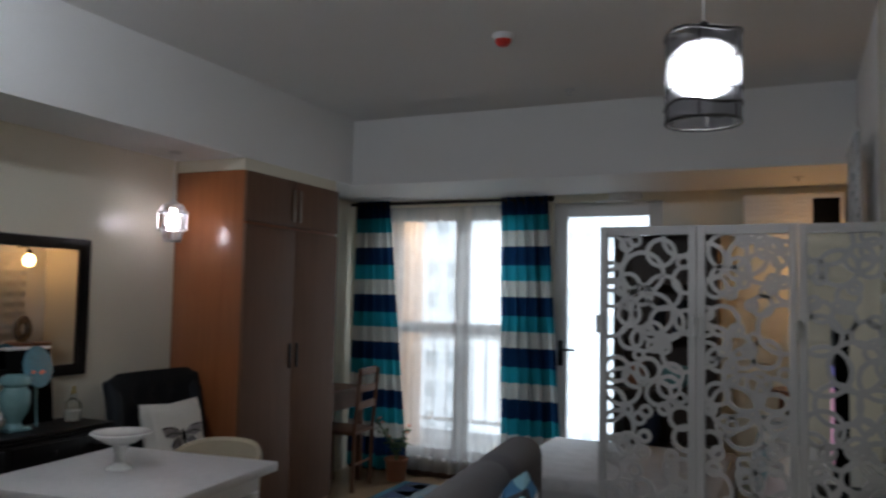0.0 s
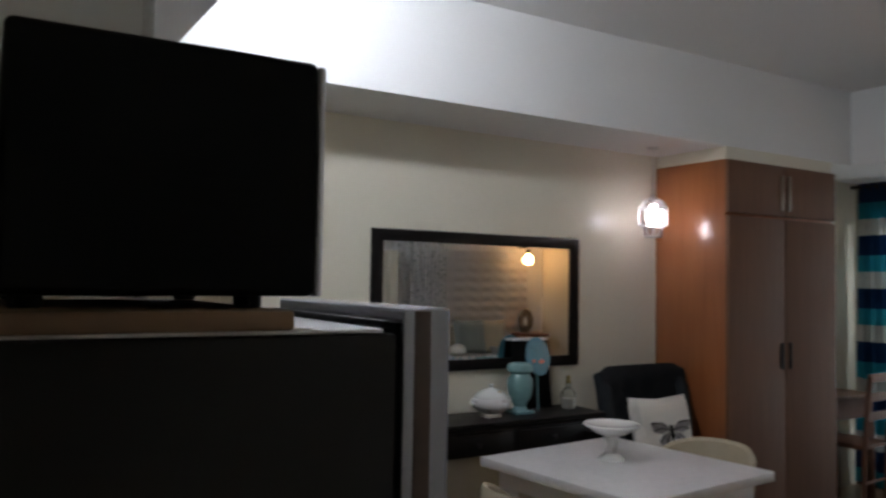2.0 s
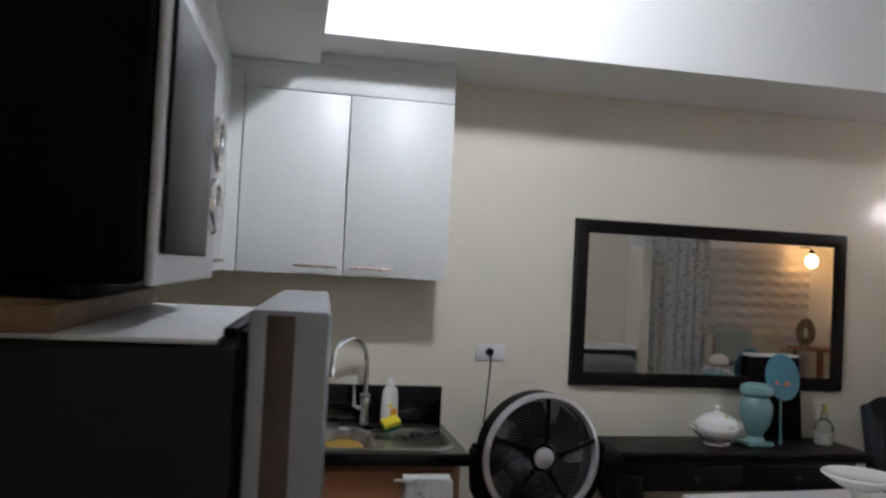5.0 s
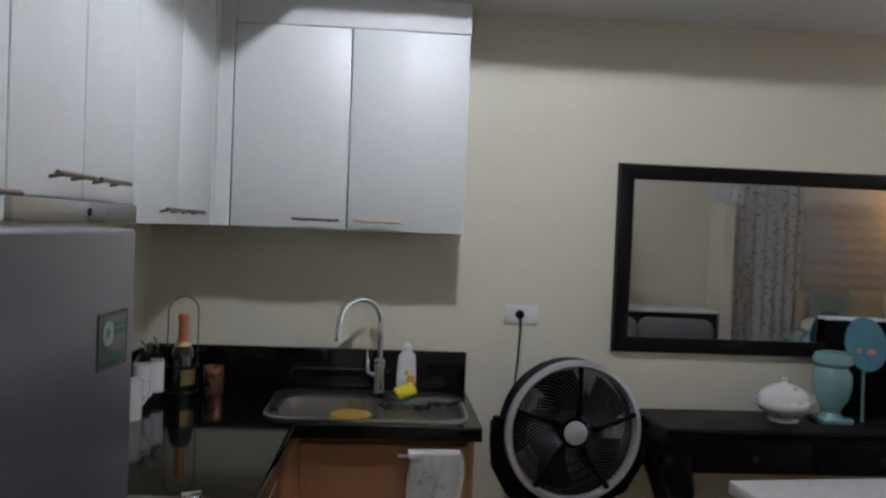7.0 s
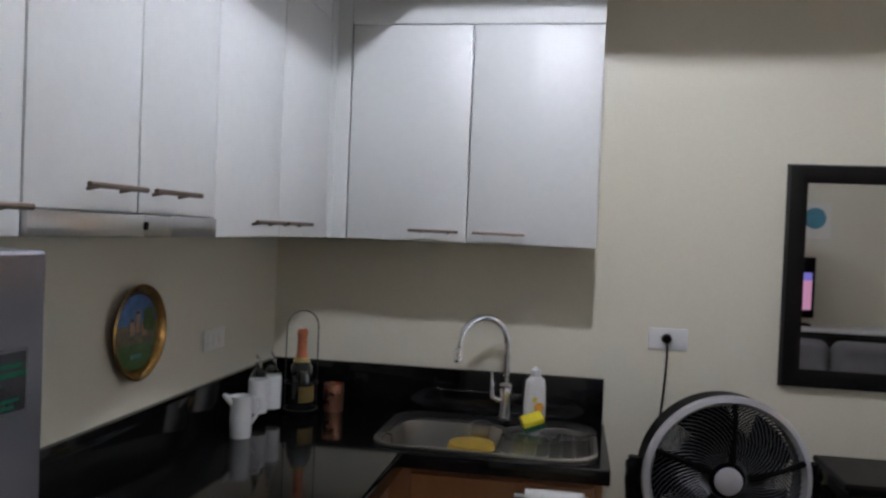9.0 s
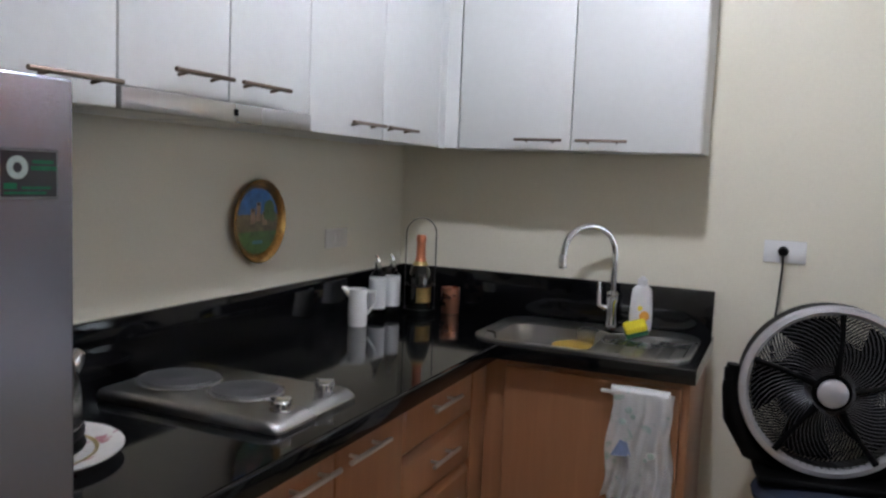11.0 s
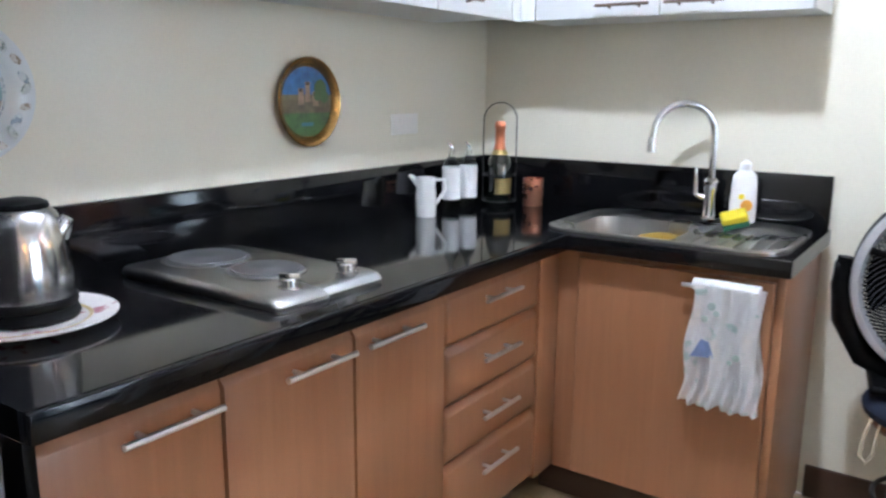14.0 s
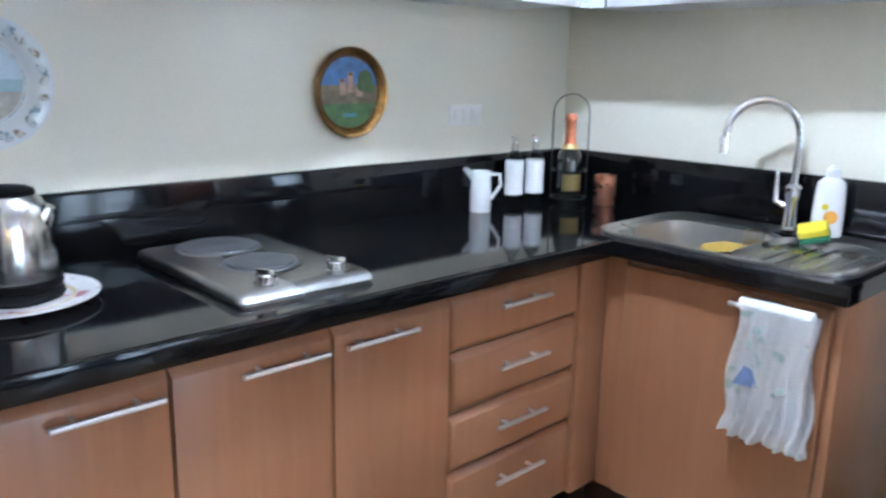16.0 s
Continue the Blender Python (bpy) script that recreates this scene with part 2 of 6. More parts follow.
surf("label_green_sheen", (0.015, 0.16, 0.085), 0.25, 0.5, vary=0.25, scale=60, bump=0.0)
surf("label_teal_sheen", (0.42, 0.52, 0.50), 0.25, 0.4, vary=0.2, scale=60, bump=0.0)
surf("blue_enamel", (0.06, 0.22, 0.30), 0.3, vary=0.15, scale=16, bump=0.0, coat=0.4)
surf("coral", (0.66, 0.22, 0.16), 0.6, vary=0.1, bump=0.0)
surf("leaf", (0.05, 0.10, 0.03), 0.5, vary=0.25, scale=20, bump=0.05)
surf("dark_shelf", (0.035, 0.020, 0.012), 0.5, vary=0.2, bump=0.05)
surf("terracotta", (0.30, 0.12, 0.06), 0.8, vary=0.15, bump=0.1)
surf("peach_stucco", (0.62, 0.36, 0.20), 0.9, vary=0.08, bump=0.3)
surf("concrete", (0.45, 0.45, 0.46), 0.9, vary=0.1, bump=0.2)
# tower faces emit a little: bright haze put into the material
surf("tower_wall_glow", (0.62, 0.64, 0.68), 0.9, vary=0.06, scale=0.1, grain=2, bump=0, emit=((0.86, 0.92, 1.0), 3.2))
surf("tower_window_glow", (0.16, 0.20, 0.25), 0.2, vary=0.2, scale=0.2, grain=2, bump=0, emit=((0.82, 0.92, 1.0), 2.2))
surf("mirror_glass", (0.91, 0.92, 0.91), 0.01, 1.0, vary=0.01, bump=0.0)
surf("tin_gold", (0.34, 0.19, 0.055), 0.24, 0.85, vary=0.5, scale=50, grain=160, bump=0.15)
surf("tin_blue", (0.035, 0.14, 0.38), 0.3, vary=0.5, scale=22, bump=0.0, coat=0.4)
surf("tin_green", (0.05, 0.12, 0.03), 0.35, vary=0.5, scale=26, bump=0.0, coat=0.4)
surf("tin_field", (0.13, 0.10, 0.05), 0.35, vary=0.6, scale=45, bump=0.0, coat=0.4)
surf("tin_tan", (0.34, 0.22, 0.15), 0.35, vary=0.5, scale=40, bump=0.0, coat=0.4)
surf("pale_sky", (0.42, 0.52, 0.58), 0.25, vary=0.12, scale=14, bump=0.0, coat=0.5)
surf("pale_sea", (0.30, 0.42, 0.46), 0.25, vary=0.12, scale=14, bump=0.0, coat=0.5)
surf("pale_shore", (0.42, 0.38, 0.32), 0.25, vary=0.2, scale=30, bump=0.0, coat=0.5)
surf("plate_china", (0.66, 0.69, 0.69), 0.2, vary=0.04, bump=0.0, coat=0.4)
spotted("sprig_china", (0.56, 0.60, 0.58), (0.24, 0.28, 0.25), 130, 0.52, 0.25)
spotted("sprig_blue", (0.54, 0.60, 0.62), (0.24, 0.30, 0.36), 130, 0.52, 0.25)
spotted("sprig_brown", (0.56, 0.53, 0.48), (0.28, 0.22, 0.16), 130, 0.52, 0.25)
spotted("floral_bowl", (0.74, 0.72, 0.71), (0.54, 0.49, 0.47), 34, 0.60, 0.2)
spotted("floral_china", (0.74, 0.70, 0.66), (0.45, 0.20, 0.22), 30, 0.62, 0.25)
spotted("towel_cloth", (0.90, 0.90, 0.90), (0.60, 0.72, 0.68), 24, 0.66, 0.95)
spotted("leafy_curtain", (0.86, 0.87, 0.88), (0.50, 0.54, 0.53), 26, 0.60, 0.9)
spotted("quilt", (0.55, 0.57, 0.58), (0.25, 0.36, 0.40), 12, 0.57, 0.9)
spotted("wicker", (0.34, 0.26, 0.18), (0.12, 0.09, 0.06), 60, 0.5, 0.8)
wood("cherry_laminate", (0.325, 0.152, 0.074), (0.265, 0.118, 0.055), 0.35, 0.15)
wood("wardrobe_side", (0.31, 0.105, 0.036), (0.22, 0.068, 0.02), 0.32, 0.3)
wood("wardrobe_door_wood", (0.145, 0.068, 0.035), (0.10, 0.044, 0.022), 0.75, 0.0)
wood("board_wood", (0.15, 0.085, 0.04), (0.06, 0.03, 0.013), 0.5, 0.0, axis=0)
wood("floor_wood", (0.40, 0.28, 0.16), (0.28, 0.17, 0.09), 0.32, 0.25, axis=0, ring=14, piece=0.5)
wood("dark_wood", (0.060, 0.030, 0.018), (0.03, 0.015, 0.010), 0.4, 0.15, axis=0)
wood("chair_wood", (0.13, 0.058, 0.03), (0.07, 0.03, 0.014), 0.6, 0.0)
wood("stool_wood", (0.26, 0.10, 0.045), (0.15, 0.05, 0.02), 0.3, 0.4, axis=0)
NAVY, TEAL, WHITE = (0.011, 0.045, 0.13), (0.03, 0.34, 0.43), (0.62, 0.63, 0.60)
banded("striped_curtain", 2, 0.405, [(0.0, WHITE), (0.31, TEAL), (0.62, NAVY)], offset=0.25)
def lets_light(name, share):
    """Some of the light passes through the cloth."""
    nt = MATS[name].node_tree
    b = nt.nodes["Principled BSDF"]
    tl = nt.nodes.new("ShaderNodeBsdfTranslucent")
    nt.links.new(b.inputs["Base Color"].links[0].from_socket, tl.inputs[0])
    mx = nt.nodes.new("ShaderNodeMixShader")
    mx.inputs[0].default_value = share
    nt.links.new(b.outputs[0], mx.inputs[1])
    nt.links.new(tl.outputs[0], mx.inputs[2])
    nt.links.new(mx.outputs[0], nt.nodes["Material Output"].inputs[0])


lets_light("striped_curtain", 0.66)
banded("striped_cushion", 2, 0.09, [(0.0, (0.65, 0.66, 0.68)), (0.4, (0.03, 0.16, 0.34)), (0.7, (0.25, 0.5, 0.6))])
banded("blue_rug", 1, 0.36, [(0.0, (0.03, 0.06, 0.14)), (0.45, (0.05, 0.19, 0.26)), (0.7, (0.22, 0.30, 0.34))], 0.95)
clear("window_pane", (0.95, 0.97, 0.97), 0.0, 0.85)
clear("lantern_glass", (0.9, 0.88, 0.92), 0.12, 0.45)
clear("bottle_glass", (0.85, 0.88, 0.86), 0.03, 0.3)
clear("shade_mesh", (0.30, 0.30, 0.32), 0.3, 0.75)
sheer("sheer_cloth", (0.82, 0.82, 0.81), 0.52, 0.6)
surf("bulb_white", (0.9, 0.9, 0.9), 0.4, bump=0, emit=((0.97, 0.98, 1.02), 52))
surf("bulb_lantern", (0.9, 0.9, 0.9), 0.4, bump=0, emit=((1.0, 0.92, 0.95), 85))
surf("bulb_warm", (0.9, 0.8, 0.6), 0.4, bump=0, emit=((1.0, 0.52, 0.19), 50))
surf("bulb_kitchen", (0.9, 0.9, 0.9), 0.4, bump=0, emit=((0.93, 0.98, 1.08), 820))
surf("tv_picture", (0.02, 0.02, 0.02), 0.2, bump=0, emit=((0.75, 0.35, 0.55), 0.9))
surf("tv_picture_blue", (0.02, 0.02, 0.02), 0.2, bump=0, emit=((0.25, 0.22, 0.75), 0.9))

# ---- building helpers ----


def thing(name, at, label="", category="", group="", kind=""):
    ob = new(name)
    ob.location = at
    ob.empty_display_size = 0.1
    return tagged(ob, label, category, group, kind)


def origin(ob):
    p = Vector((0, 0, 0))
    while ob:
        p = p + Vector(ob.location)
        ob = ob.parent
    return p


def part(name, bm, material, parent=None, label="", kind=""):
    """Links a bmesh, given in world metres, as one mesh under a thing or a part."""
    if parent is not None:
        bmesh.ops.translate(bm, verts=bm.verts, vec=-origin(parent))
    bmesh.ops.recalc_face_normals(bm, faces=bm.faces)
    me = bpy.data.meshes.new(name)
    bm.to_mesh(me)
    me.materials.append(MATS[material])
    me.polygons.foreach_set("use_smooth", [True] * len(me.polygons))
    me.set_sharp_from_angle(angle=radians(38))
    if 8 < len(bm.verts) < 600 and all(len(e.link_faces) == 2 and e.calc_face_angle(0) < radians(38) for e in bm.edges):
        # large flat faces keep flat normals, rounded edges take the turn
        nn = []
        for v in bm.verts:
            s = Vector((0, 0, 0))
            for f in v.link_faces:
                s += f.normal * f.calc_area()
            nn.append(s.normalized() if s.length > 1e-12 else v.normal)
        me.normals_split_custom_set_from_vertices(nn)
    bm.free()
    ob = new(name, me)
    ob.parent = parent
    return tagged(ob, label, kind=kind)


def bx(bm, x0, x1, y0, y1, z0, z1, bev=0.0, seg=2, turn=None):
    g = bmesh.ops.create_cube(bm, size=1, matrix=Matrix.Translation(((x0 + x1) / 2, (y0 + y1) / 2, (z0 + z1) / 2)) @ Matrix.Diagonal((abs(x1 - x0), abs(y1 - y0), abs(z1 - z0), 1)))
    vs = g["verts"]
    if bev:
        es = list({e for v in vs for e in v.link_edges})
        r = bmesh.ops.bevel(bm, geom=es, offset=bev, segments=seg, affect="EDGES", profile=0.5)
        vs = list({v for v in r["verts"]} | {v for v in vs if v.is_valid})
    if turn:
        bmesh.ops.transform(bm, matrix=turn, verts=vs)
    return vs


def box(x0, x1, y0, y1, z0, z1, bev=0.0, seg=2):
    bm = bmesh.new()
    bx(bm, x0, x1, y0, y1, z0, z1, bev, seg)
    return bm


def around(x, y, deg, z=0.0):
    """A turn about the upright line through x, y."""
    return Matrix.Translation((x, y, z)) @ Matrix.Rotation(radians(deg), 4, "Z") @ Matrix.Translation((-x, -y, -z))


def turned(bm, m):
    bmesh.ops.transform(bm, matrix=m, verts=bm.verts)
    return bm


def lathe(profile, at, seg=28, axis=(0, 0, 1), bm=None, cap=True):
    """A turned solid: (radius, height) pairs along an axis through at."""
    bm = bm or bmesh.new()
    q = Vector((0, 0, 1)).rotation_difference(Vector(axis)).to_matrix()
    rings = []
    for r, h in profile:
        if r < 1e-5:
            rings.append([bm.verts.new(Vector(at) + q @ Vector((0, 0, h)))])
        else:
            rings.append([bm.verts.new(Vector(at) + q @ Vector((r * math.cos(2 * math.pi * i / seg), r * math.sin(2 * math.pi * i / seg), h))) for i in range(seg)])
    for a, b in zip(rings, rings[1:]):
        for i in range(seg):
            j = (i + 1) % seg
            if len(a) == 1 and len(b) == 1:
                continue
            if len(a) == 1:
                bm.faces.new((a[0], b[i], b[j]))
            elif len(b) == 1:
                bm.faces.new((a[i], a[j], b[0]))
            else:
                bm.faces.new((a[i], a[j], b[j], b[i]))
    a, b = rings[-1], rings[0]
    if len(a) > 1 and len(b) > 1 and abs(profile[0][1] - profile[-1][1]) < 0.065 and abs(profile[0][0] - profile[-1][0]) < 0.03:
        for i in range(seg):
            j = (i + 1) % seg
            bm.faces.new((a[i], a[j], b[j], b[i]))
        return bm
    for end in (rings[0], rings[-1]):
        if len(end) > 1 and cap:
            bm.faces.new(end)
    return bm


def tube(pts, r, seg=8, bm=None, closed=False):
    """A round rod along a line of points."""
    bm = bm or bmesh.new()
    pts = [Vector(p) for p in pts]
    n = len(pts)
    up = Vector((0, 0, 1))
    rings = []
    for i, p in enumerate(pts):
        a = pts[(i - 1) % n] if (i or closed) else p
        b = pts[(i + 1) % n] if (i < n - 1 or closed) else p
        d = (b - a).normalized()
        u = d.cross(up)
        if u.length < 0.05:
            u = d.cross(Vector((1, 0, 0)))
        u.normalize()
        w = d.cross(u)
        rr = r[i] if isinstance(r, (list, tuple)) else r
        rings.append([bm.verts.new(p + rr * (math.cos(2 * math.pi * k / seg) * u + math.sin(2 * math.pi * k / seg) * w)) for k in range(seg)])
    pairs = list(zip(rings, rings[1:])) + ([(rings[-1], rings[0])] if closed else [])
    for a, b in pairs:
        best = min(range(seg), key=lambda s: sum((a[k].co - b[(k + s) % seg].co).length for k in range(0, seg, 2)))
        for k in range(seg):
            j = (k + 1) % seg
            bm.faces.new((a[k], a[j], b[(j + best) % seg], b[(k + best) % seg]))
    if not closed:
        bm.faces.new(rings[0])
        bm.faces.new(rings[-1])
    return bm


def pillow(c, sx, sy, sz, turn=None, n=14, pinch=0.18, bm=None):
    """A stuffed cushion: sx by sz is its face, sy its thickness."""
    bm = bm or bmesh.new()
    grid = {}
    for side in (1, -1):
        for i in range(n + 1):
            for j in range(n + 1):
                u, v = 2 * i / n - 1, 2 * j / n - 1
                edge = max(0.0, (1 - u ** 4) * (1 - v ** 4))
                t = 0.5 * sy * edge ** 0.45 * (1 + 0.06 * noise.noise(Vector((u * 2, v * 2, side + c[0]))))
                k = 1 - pinch * (1 - max(abs(u), abs(v)) ** 2 * 0 - 1) * 0
                px = 0.5 * sx * u * (1 - pinch * (1 - abs(v)) * abs(u) * 0.5)
                pz = 0.5 * sz * v * (1 - pinch * (1 - abs(u)) * abs(v) * 0.5)
                grid[side, i, j] = bm.verts.new(Vector((px, side * t, pz)))
        for i in range(n):
            for j in range(n):
                bm.faces.new([grid[side, *p] for p in ((i, j), (i + 1, j), (i + 1, j + 1), (i, j + 1))])
    vs = list(grid.values())
    bmesh.ops.remove_doubles(bm, verts=vs, dist=0.0005)
    m = Matrix.Translation(c) @ (turn or Matrix.Identity(4))
    bmesh.ops.transform(bm, matrix=m, verts=bm.verts)
    return bm


def arc(c, r, a0, a1, n, u=(1, 0, 0), v=(0, 0, 1)):
    u, v, c = Vector(u), Vector(v), Vector(c)
    return [c + r * (math.cos(radians(a0 + (a1 - a0) * i / n)) * u + math.sin(radians(a0 + (a1 - a0) * i / n)) * v) for i in range(n + 1)]


def drape(line, z0, z1, folds, depth, seed, gather=0.0, nz=10):
    """Hanging cloth with upright folds. line: its two ends on the plan; thin, but with both faces."""
    bm = bmesh.new()
    a, b = Vector((*line[0], 0)), Vector((*line[1], 0))
    d = b - a
    nrm = Vector((-d.y, d.x, 0)).normalized()
    nu = folds * 8
    rnd = random.Random(seed)
    ph = [rnd.uniform(-0.5, 0.5) for _ in range(nu + 1)]
    rows = []
    for k in range(nz + 1):
        z = z0 + (z1 - z0) * k / nz
        row = []
        for i in range(nu + 1):
            s = i / nu
            g = 1 - gather * (k / nz)
            off = depth * math.sin(2 * math.pi * folds * s + ph[i // 8] * 0.8) * (0.6 + 0.4 * (1 - k / nz)) + 0.004 * math.sin(9 * z + 5 * s)
            row.append(bm.verts.new(a + d * (0.5 + (s - 0.5) * g) + nrm * off + Vector((0, 0, z))))
        rows.append(row)
    for r0, r1 in zip(rows, rows[1:]):
        for i in range(nu):
            bm.faces.new((r0[i], r0[i + 1], r1[i + 1], r1[i]))
    bmesh.ops.solidify(bm, geom=bm.faces[:], thickness=0.003)
    return bm


def structure(name, bm, material, label="", category=""):
    ob = part(name, bm, material)
    return tagged(ob, label, category or name.split("_")[0], kind="structure")

# ---- the shell of the flat ----
NORTH, EAST, SOUTH, CEIL, SOFFIT, TOP = 4.09, 6.05, 0.15, 2.835, 2.34, 0.862
BULK = 2.295
floor = structure("floor", box(-1.6, EAST, SOUTH, NORTH, -0.12, -0.014), "floor_wood", "light brown wooden plank floor with a soft sheen", "floor")
structure("wall_north", box(-0.15, EAST + 0.2, NORTH, NORTH + 0.15, 0, CEIL), "cream_paint", "plain cream painted wall behind kitchen and mirror", "wall")
structure("wall_west", box(-0.15, 0, 1.38, NORTH, 0, CEIL), "cream_paint", "cream painted wall behind the kitchen counter", "wall")
structure("wall_hall_north", box(-1.6, 0, 1.25, 1.38, 0, CEIL), "cream_paint", "cream painted wall of the entrance hall", "wall")
structure("wall_hall_west", box(-1.75, -1.6, 0, 1.38, 0, CEIL), "cream_paint", "cream painted end wall of the entrance hall", "wall")
structure("wall_south", box(-1.75, 3.80, 0, SOUTH, 0, CEIL), "cream_paint", "plain cream painted wall behind the television", "wall")
structure("wall_south_white", box(3.80, EAST, 0, SOUTH, 0, CEIL), "white_paint", "white painted wall behind the daybed", "wall")
# wall end with depth and height made up to block the warm lamp
structure("wall_return", box(3.80, 3.90, SOUTH, 0.45, 0, 1.84), "cream_paint", "narrow cream wall end by the leafy curtain, sized to hide a lamp", "wall")
WY0, WY1, WZ0, WZ1, DY0, DY1, DZ1 = 2.42, 3.92, 0.17, 2.22, 1.40, 2.26, 2.28
bm = bmesh.new()
for y0, y1, z0, z1 in ((0, DY0, 0, CEIL), (DY0, DY1, DZ1, CEIL), (DY1, WY0, 0, CEIL), (WY0, WY1, 0, WZ0), (WY0, WY1, WZ1, CEIL), (WY1, NORTH, 0, CEIL)):
    bx(bm, EAST, EAST + 0.18, y0, y1, z0, z1)
structure("wall_east", bm, "cream_paint", "cream painted outer wall with a window and a balcony door", "wall")
structure("ceiling", box(-1.75, EAST + 0.2, 0, NORTH + 0.15, CEIL, CEIL + 0.15), "ceiling_paint", "plain off-white painted ceiling", "ceiling")
structure("beam_north", box(0.62, EAST, 3.565, NORTH, SOFFIT, CEIL), "white_paint", "deep white painted ceiling beam along the wall", "beam")
structure("beam_west", box(0, 0.62, 1.38, NORTH, BULK, CEIL), "white_paint", "white painted bulkhead over the kitchen cabinets", "beam")
structure("beam_east", box(5.1, EAST, SOUTH, 3.565, SOFFIT, CEIL), "white_paint", "deep white painted ceiling beam before the window", "beam")
structure("baseboard", box(1.222, 3.80, NORTH - 0.016, NORTH, 0, 0.105, 0.004), "dark_wood", "dark brown wooden baseboard along the cream wall", "baseboard")
structure("baseboard_east", box(EAST - 0.016, EAST, DY1 + 0.06, NORTH, 0, 0.105, 0.004), "dark_wood", "dark brown wooden baseboard under the window", "baseboard")

# ---- window and balcony door ----
X0 = EAST + 0.05


def glazed(name, y0, y1, z0, z1, bars_y, bars_z, label, fw=0.06):
    """A white framed window; bars split it into panes."""
    w = thing(name, (X0, (y0 + y1) / 2, z0), label, "window", kind="structure")
    bm = bmesh.new()
    bx(bm, X0, X0 + 0.07, y0, y0 + fw, z0, z1, 0.004)
    bx(bm, X0, X0 + 0.07, y1 - fw, y1, z0, z1, 0.004)
    bx(bm, X0 + 0.002, X0 + 0.068, y0 + fw, y1 - fw, z0, z0 + fw)
    bx(bm, X0 + 0.002, X0 + 0.068, y0 + fw, y1 - fw, z1 - fw, z1)
    part("window_frame", bm, "white_lacquer", w)
    for y, b in bars_y:
        part("mullion", box(X0 + 0.004, X0 + 0.066, y - b / 2, y + b / 2, z0 + fw, z1 - fw, 0.004), "white_lacquer", w)
    for z, b in bars_z:
        cuts = [y0 + fw] + [c for y, bb in sorted(bars_y) for c in (y - bb / 2, y + bb / 2)] + [y1 - fw]
        for a, c in zip(cuts[::2], cuts[1::2]):
            part("transom", box(X0 + 0.006, X0 + 0.064, a, c, z - b / 2, z + b / 2, 0.003), "white_lacquer", w)
    ys = [y0 + fw] + [c for y, bb in sorted(bars_y) for c in (y - bb / 2, y + bb / 2)] + [y1 - fw]
    zs = [z0 + fw] + [c for z, bb in sorted(bars_z) for c in (z - bb / 2, z + bb / 2)] + [z1 - fw]
    for a, c in zip(ys[::2], ys[1::2]):
        for d, e in zip(zs[::2], zs[1::2]):
            g = part("pane", box(X0 + 0.03, X0 + 0.036, a - 0.004, c + 0.004, d - 0.004, e + 0.004), "window_pane", w)
            g.visible_shadow = False
    return w


w1 = glazed("window_1", WY0, WY1, WZ0, WZ1, [(3.06, 0.13)], [(1.24, 0.09)], "white framed glazed window, bright with daylight")
part("window_sill", box(EAST - 0.05, X0, WY0 - 0.02, WY1 + 0.02, WZ0 - 0.03, WZ0, 0.004), "white_lacquer", w1)
d1 = glazed("door_1", DY0, DY1, 0.0, DZ1, [], [], "white framed glass balcony door, closed, bright with daylight", 0.11)
d1["category"] = "door"
h = part("door_handle", box(X0 - 0.02, X0, DY1 - 0.085, DY1 - 0.045, 0.98, 1.18, 0.004), "dark_iron", d1, "dark metal lever handle")
part("lever", tube([(X0 - 0.03, DY1 - 0.065, 1.11), (X0 - 0.05, DY1 - 0.075, 1.11), (X0 - 0.05, DY1 - 0.19, 1.11)], 0.009), "dark_iron", h)
closer = thing("door_closer", (EAST - 0.02, 1.75, 2.22), "grey metal door closer over the balcony door", "door closer")
part("closer_body", box(EAST - 0.055, EAST - 0.002, 1.55, 1.80, 2.285, 2.335, 0.008), "satin_metal", closer)
part("closer_arm", tube([(EAST - 0.05, 1.60, 2.282), (EAST - 0.09, 1.75, 2.278), (EAST - 0.03, 1.90, 2.276)], 0.008), "satin_metal", closer)

# outside: balcony, side pier, far towers with haze as emission, and sky glow
structure("balcony_floor", box(EAST + 0.18, 8.2, -0.5, 5.0, -0.12, 0.0), "concrete", "grey concrete balcony floor", "floor")
structure("balcony_pier", box(EAST + 0.25, 6.72, 3.72, 5.0, 0.0, 3.2), "peach_stucco", "peach coloured stucco side wall of the balcony", "wall")
structure("ground", box(-200, 400, -300, 300, -40.2, -40.0), "concrete", "grey city ground far below the flat", "ground")
rail = thing("balcony_railing", (8.1, 2.0, 0), "white metal balcony railing with upright bars", "railing", kind="structure")
for z in (0.12, 1.05):
    part("rail", box(8.06, 8.12, 2.75, 5.0, z, z + 0.04, 0.004), "white_lacquer", rail)
for i in range(14):
    y = 2.78 + i * 0.16
    part("baluster", box(8.08, 8.10, y, y + 0.018, 0.16, 1.05), "white_lacquer", rail)
glow = bpy.data.materials.new("sky_glow")
glow.use_nodes = True
gb = glow.node_tree.nodes["Principled BSDF"]
gb.inputs["Base Color"].default_value = (0.5, 0.5, 0.5, 1)
gb.inputs["Emission Color"].default_value = (0.86, 0.93, 1.0, 1)
gb.inputs["Emission Strength"].default_value = 5.0
MATS["sky_glow"] = glow
structure("backdrop", box(170, 170.5, -160, 170, -42, 110), "sky_glow", "pale bright hazy sky over the city", "backdrop")
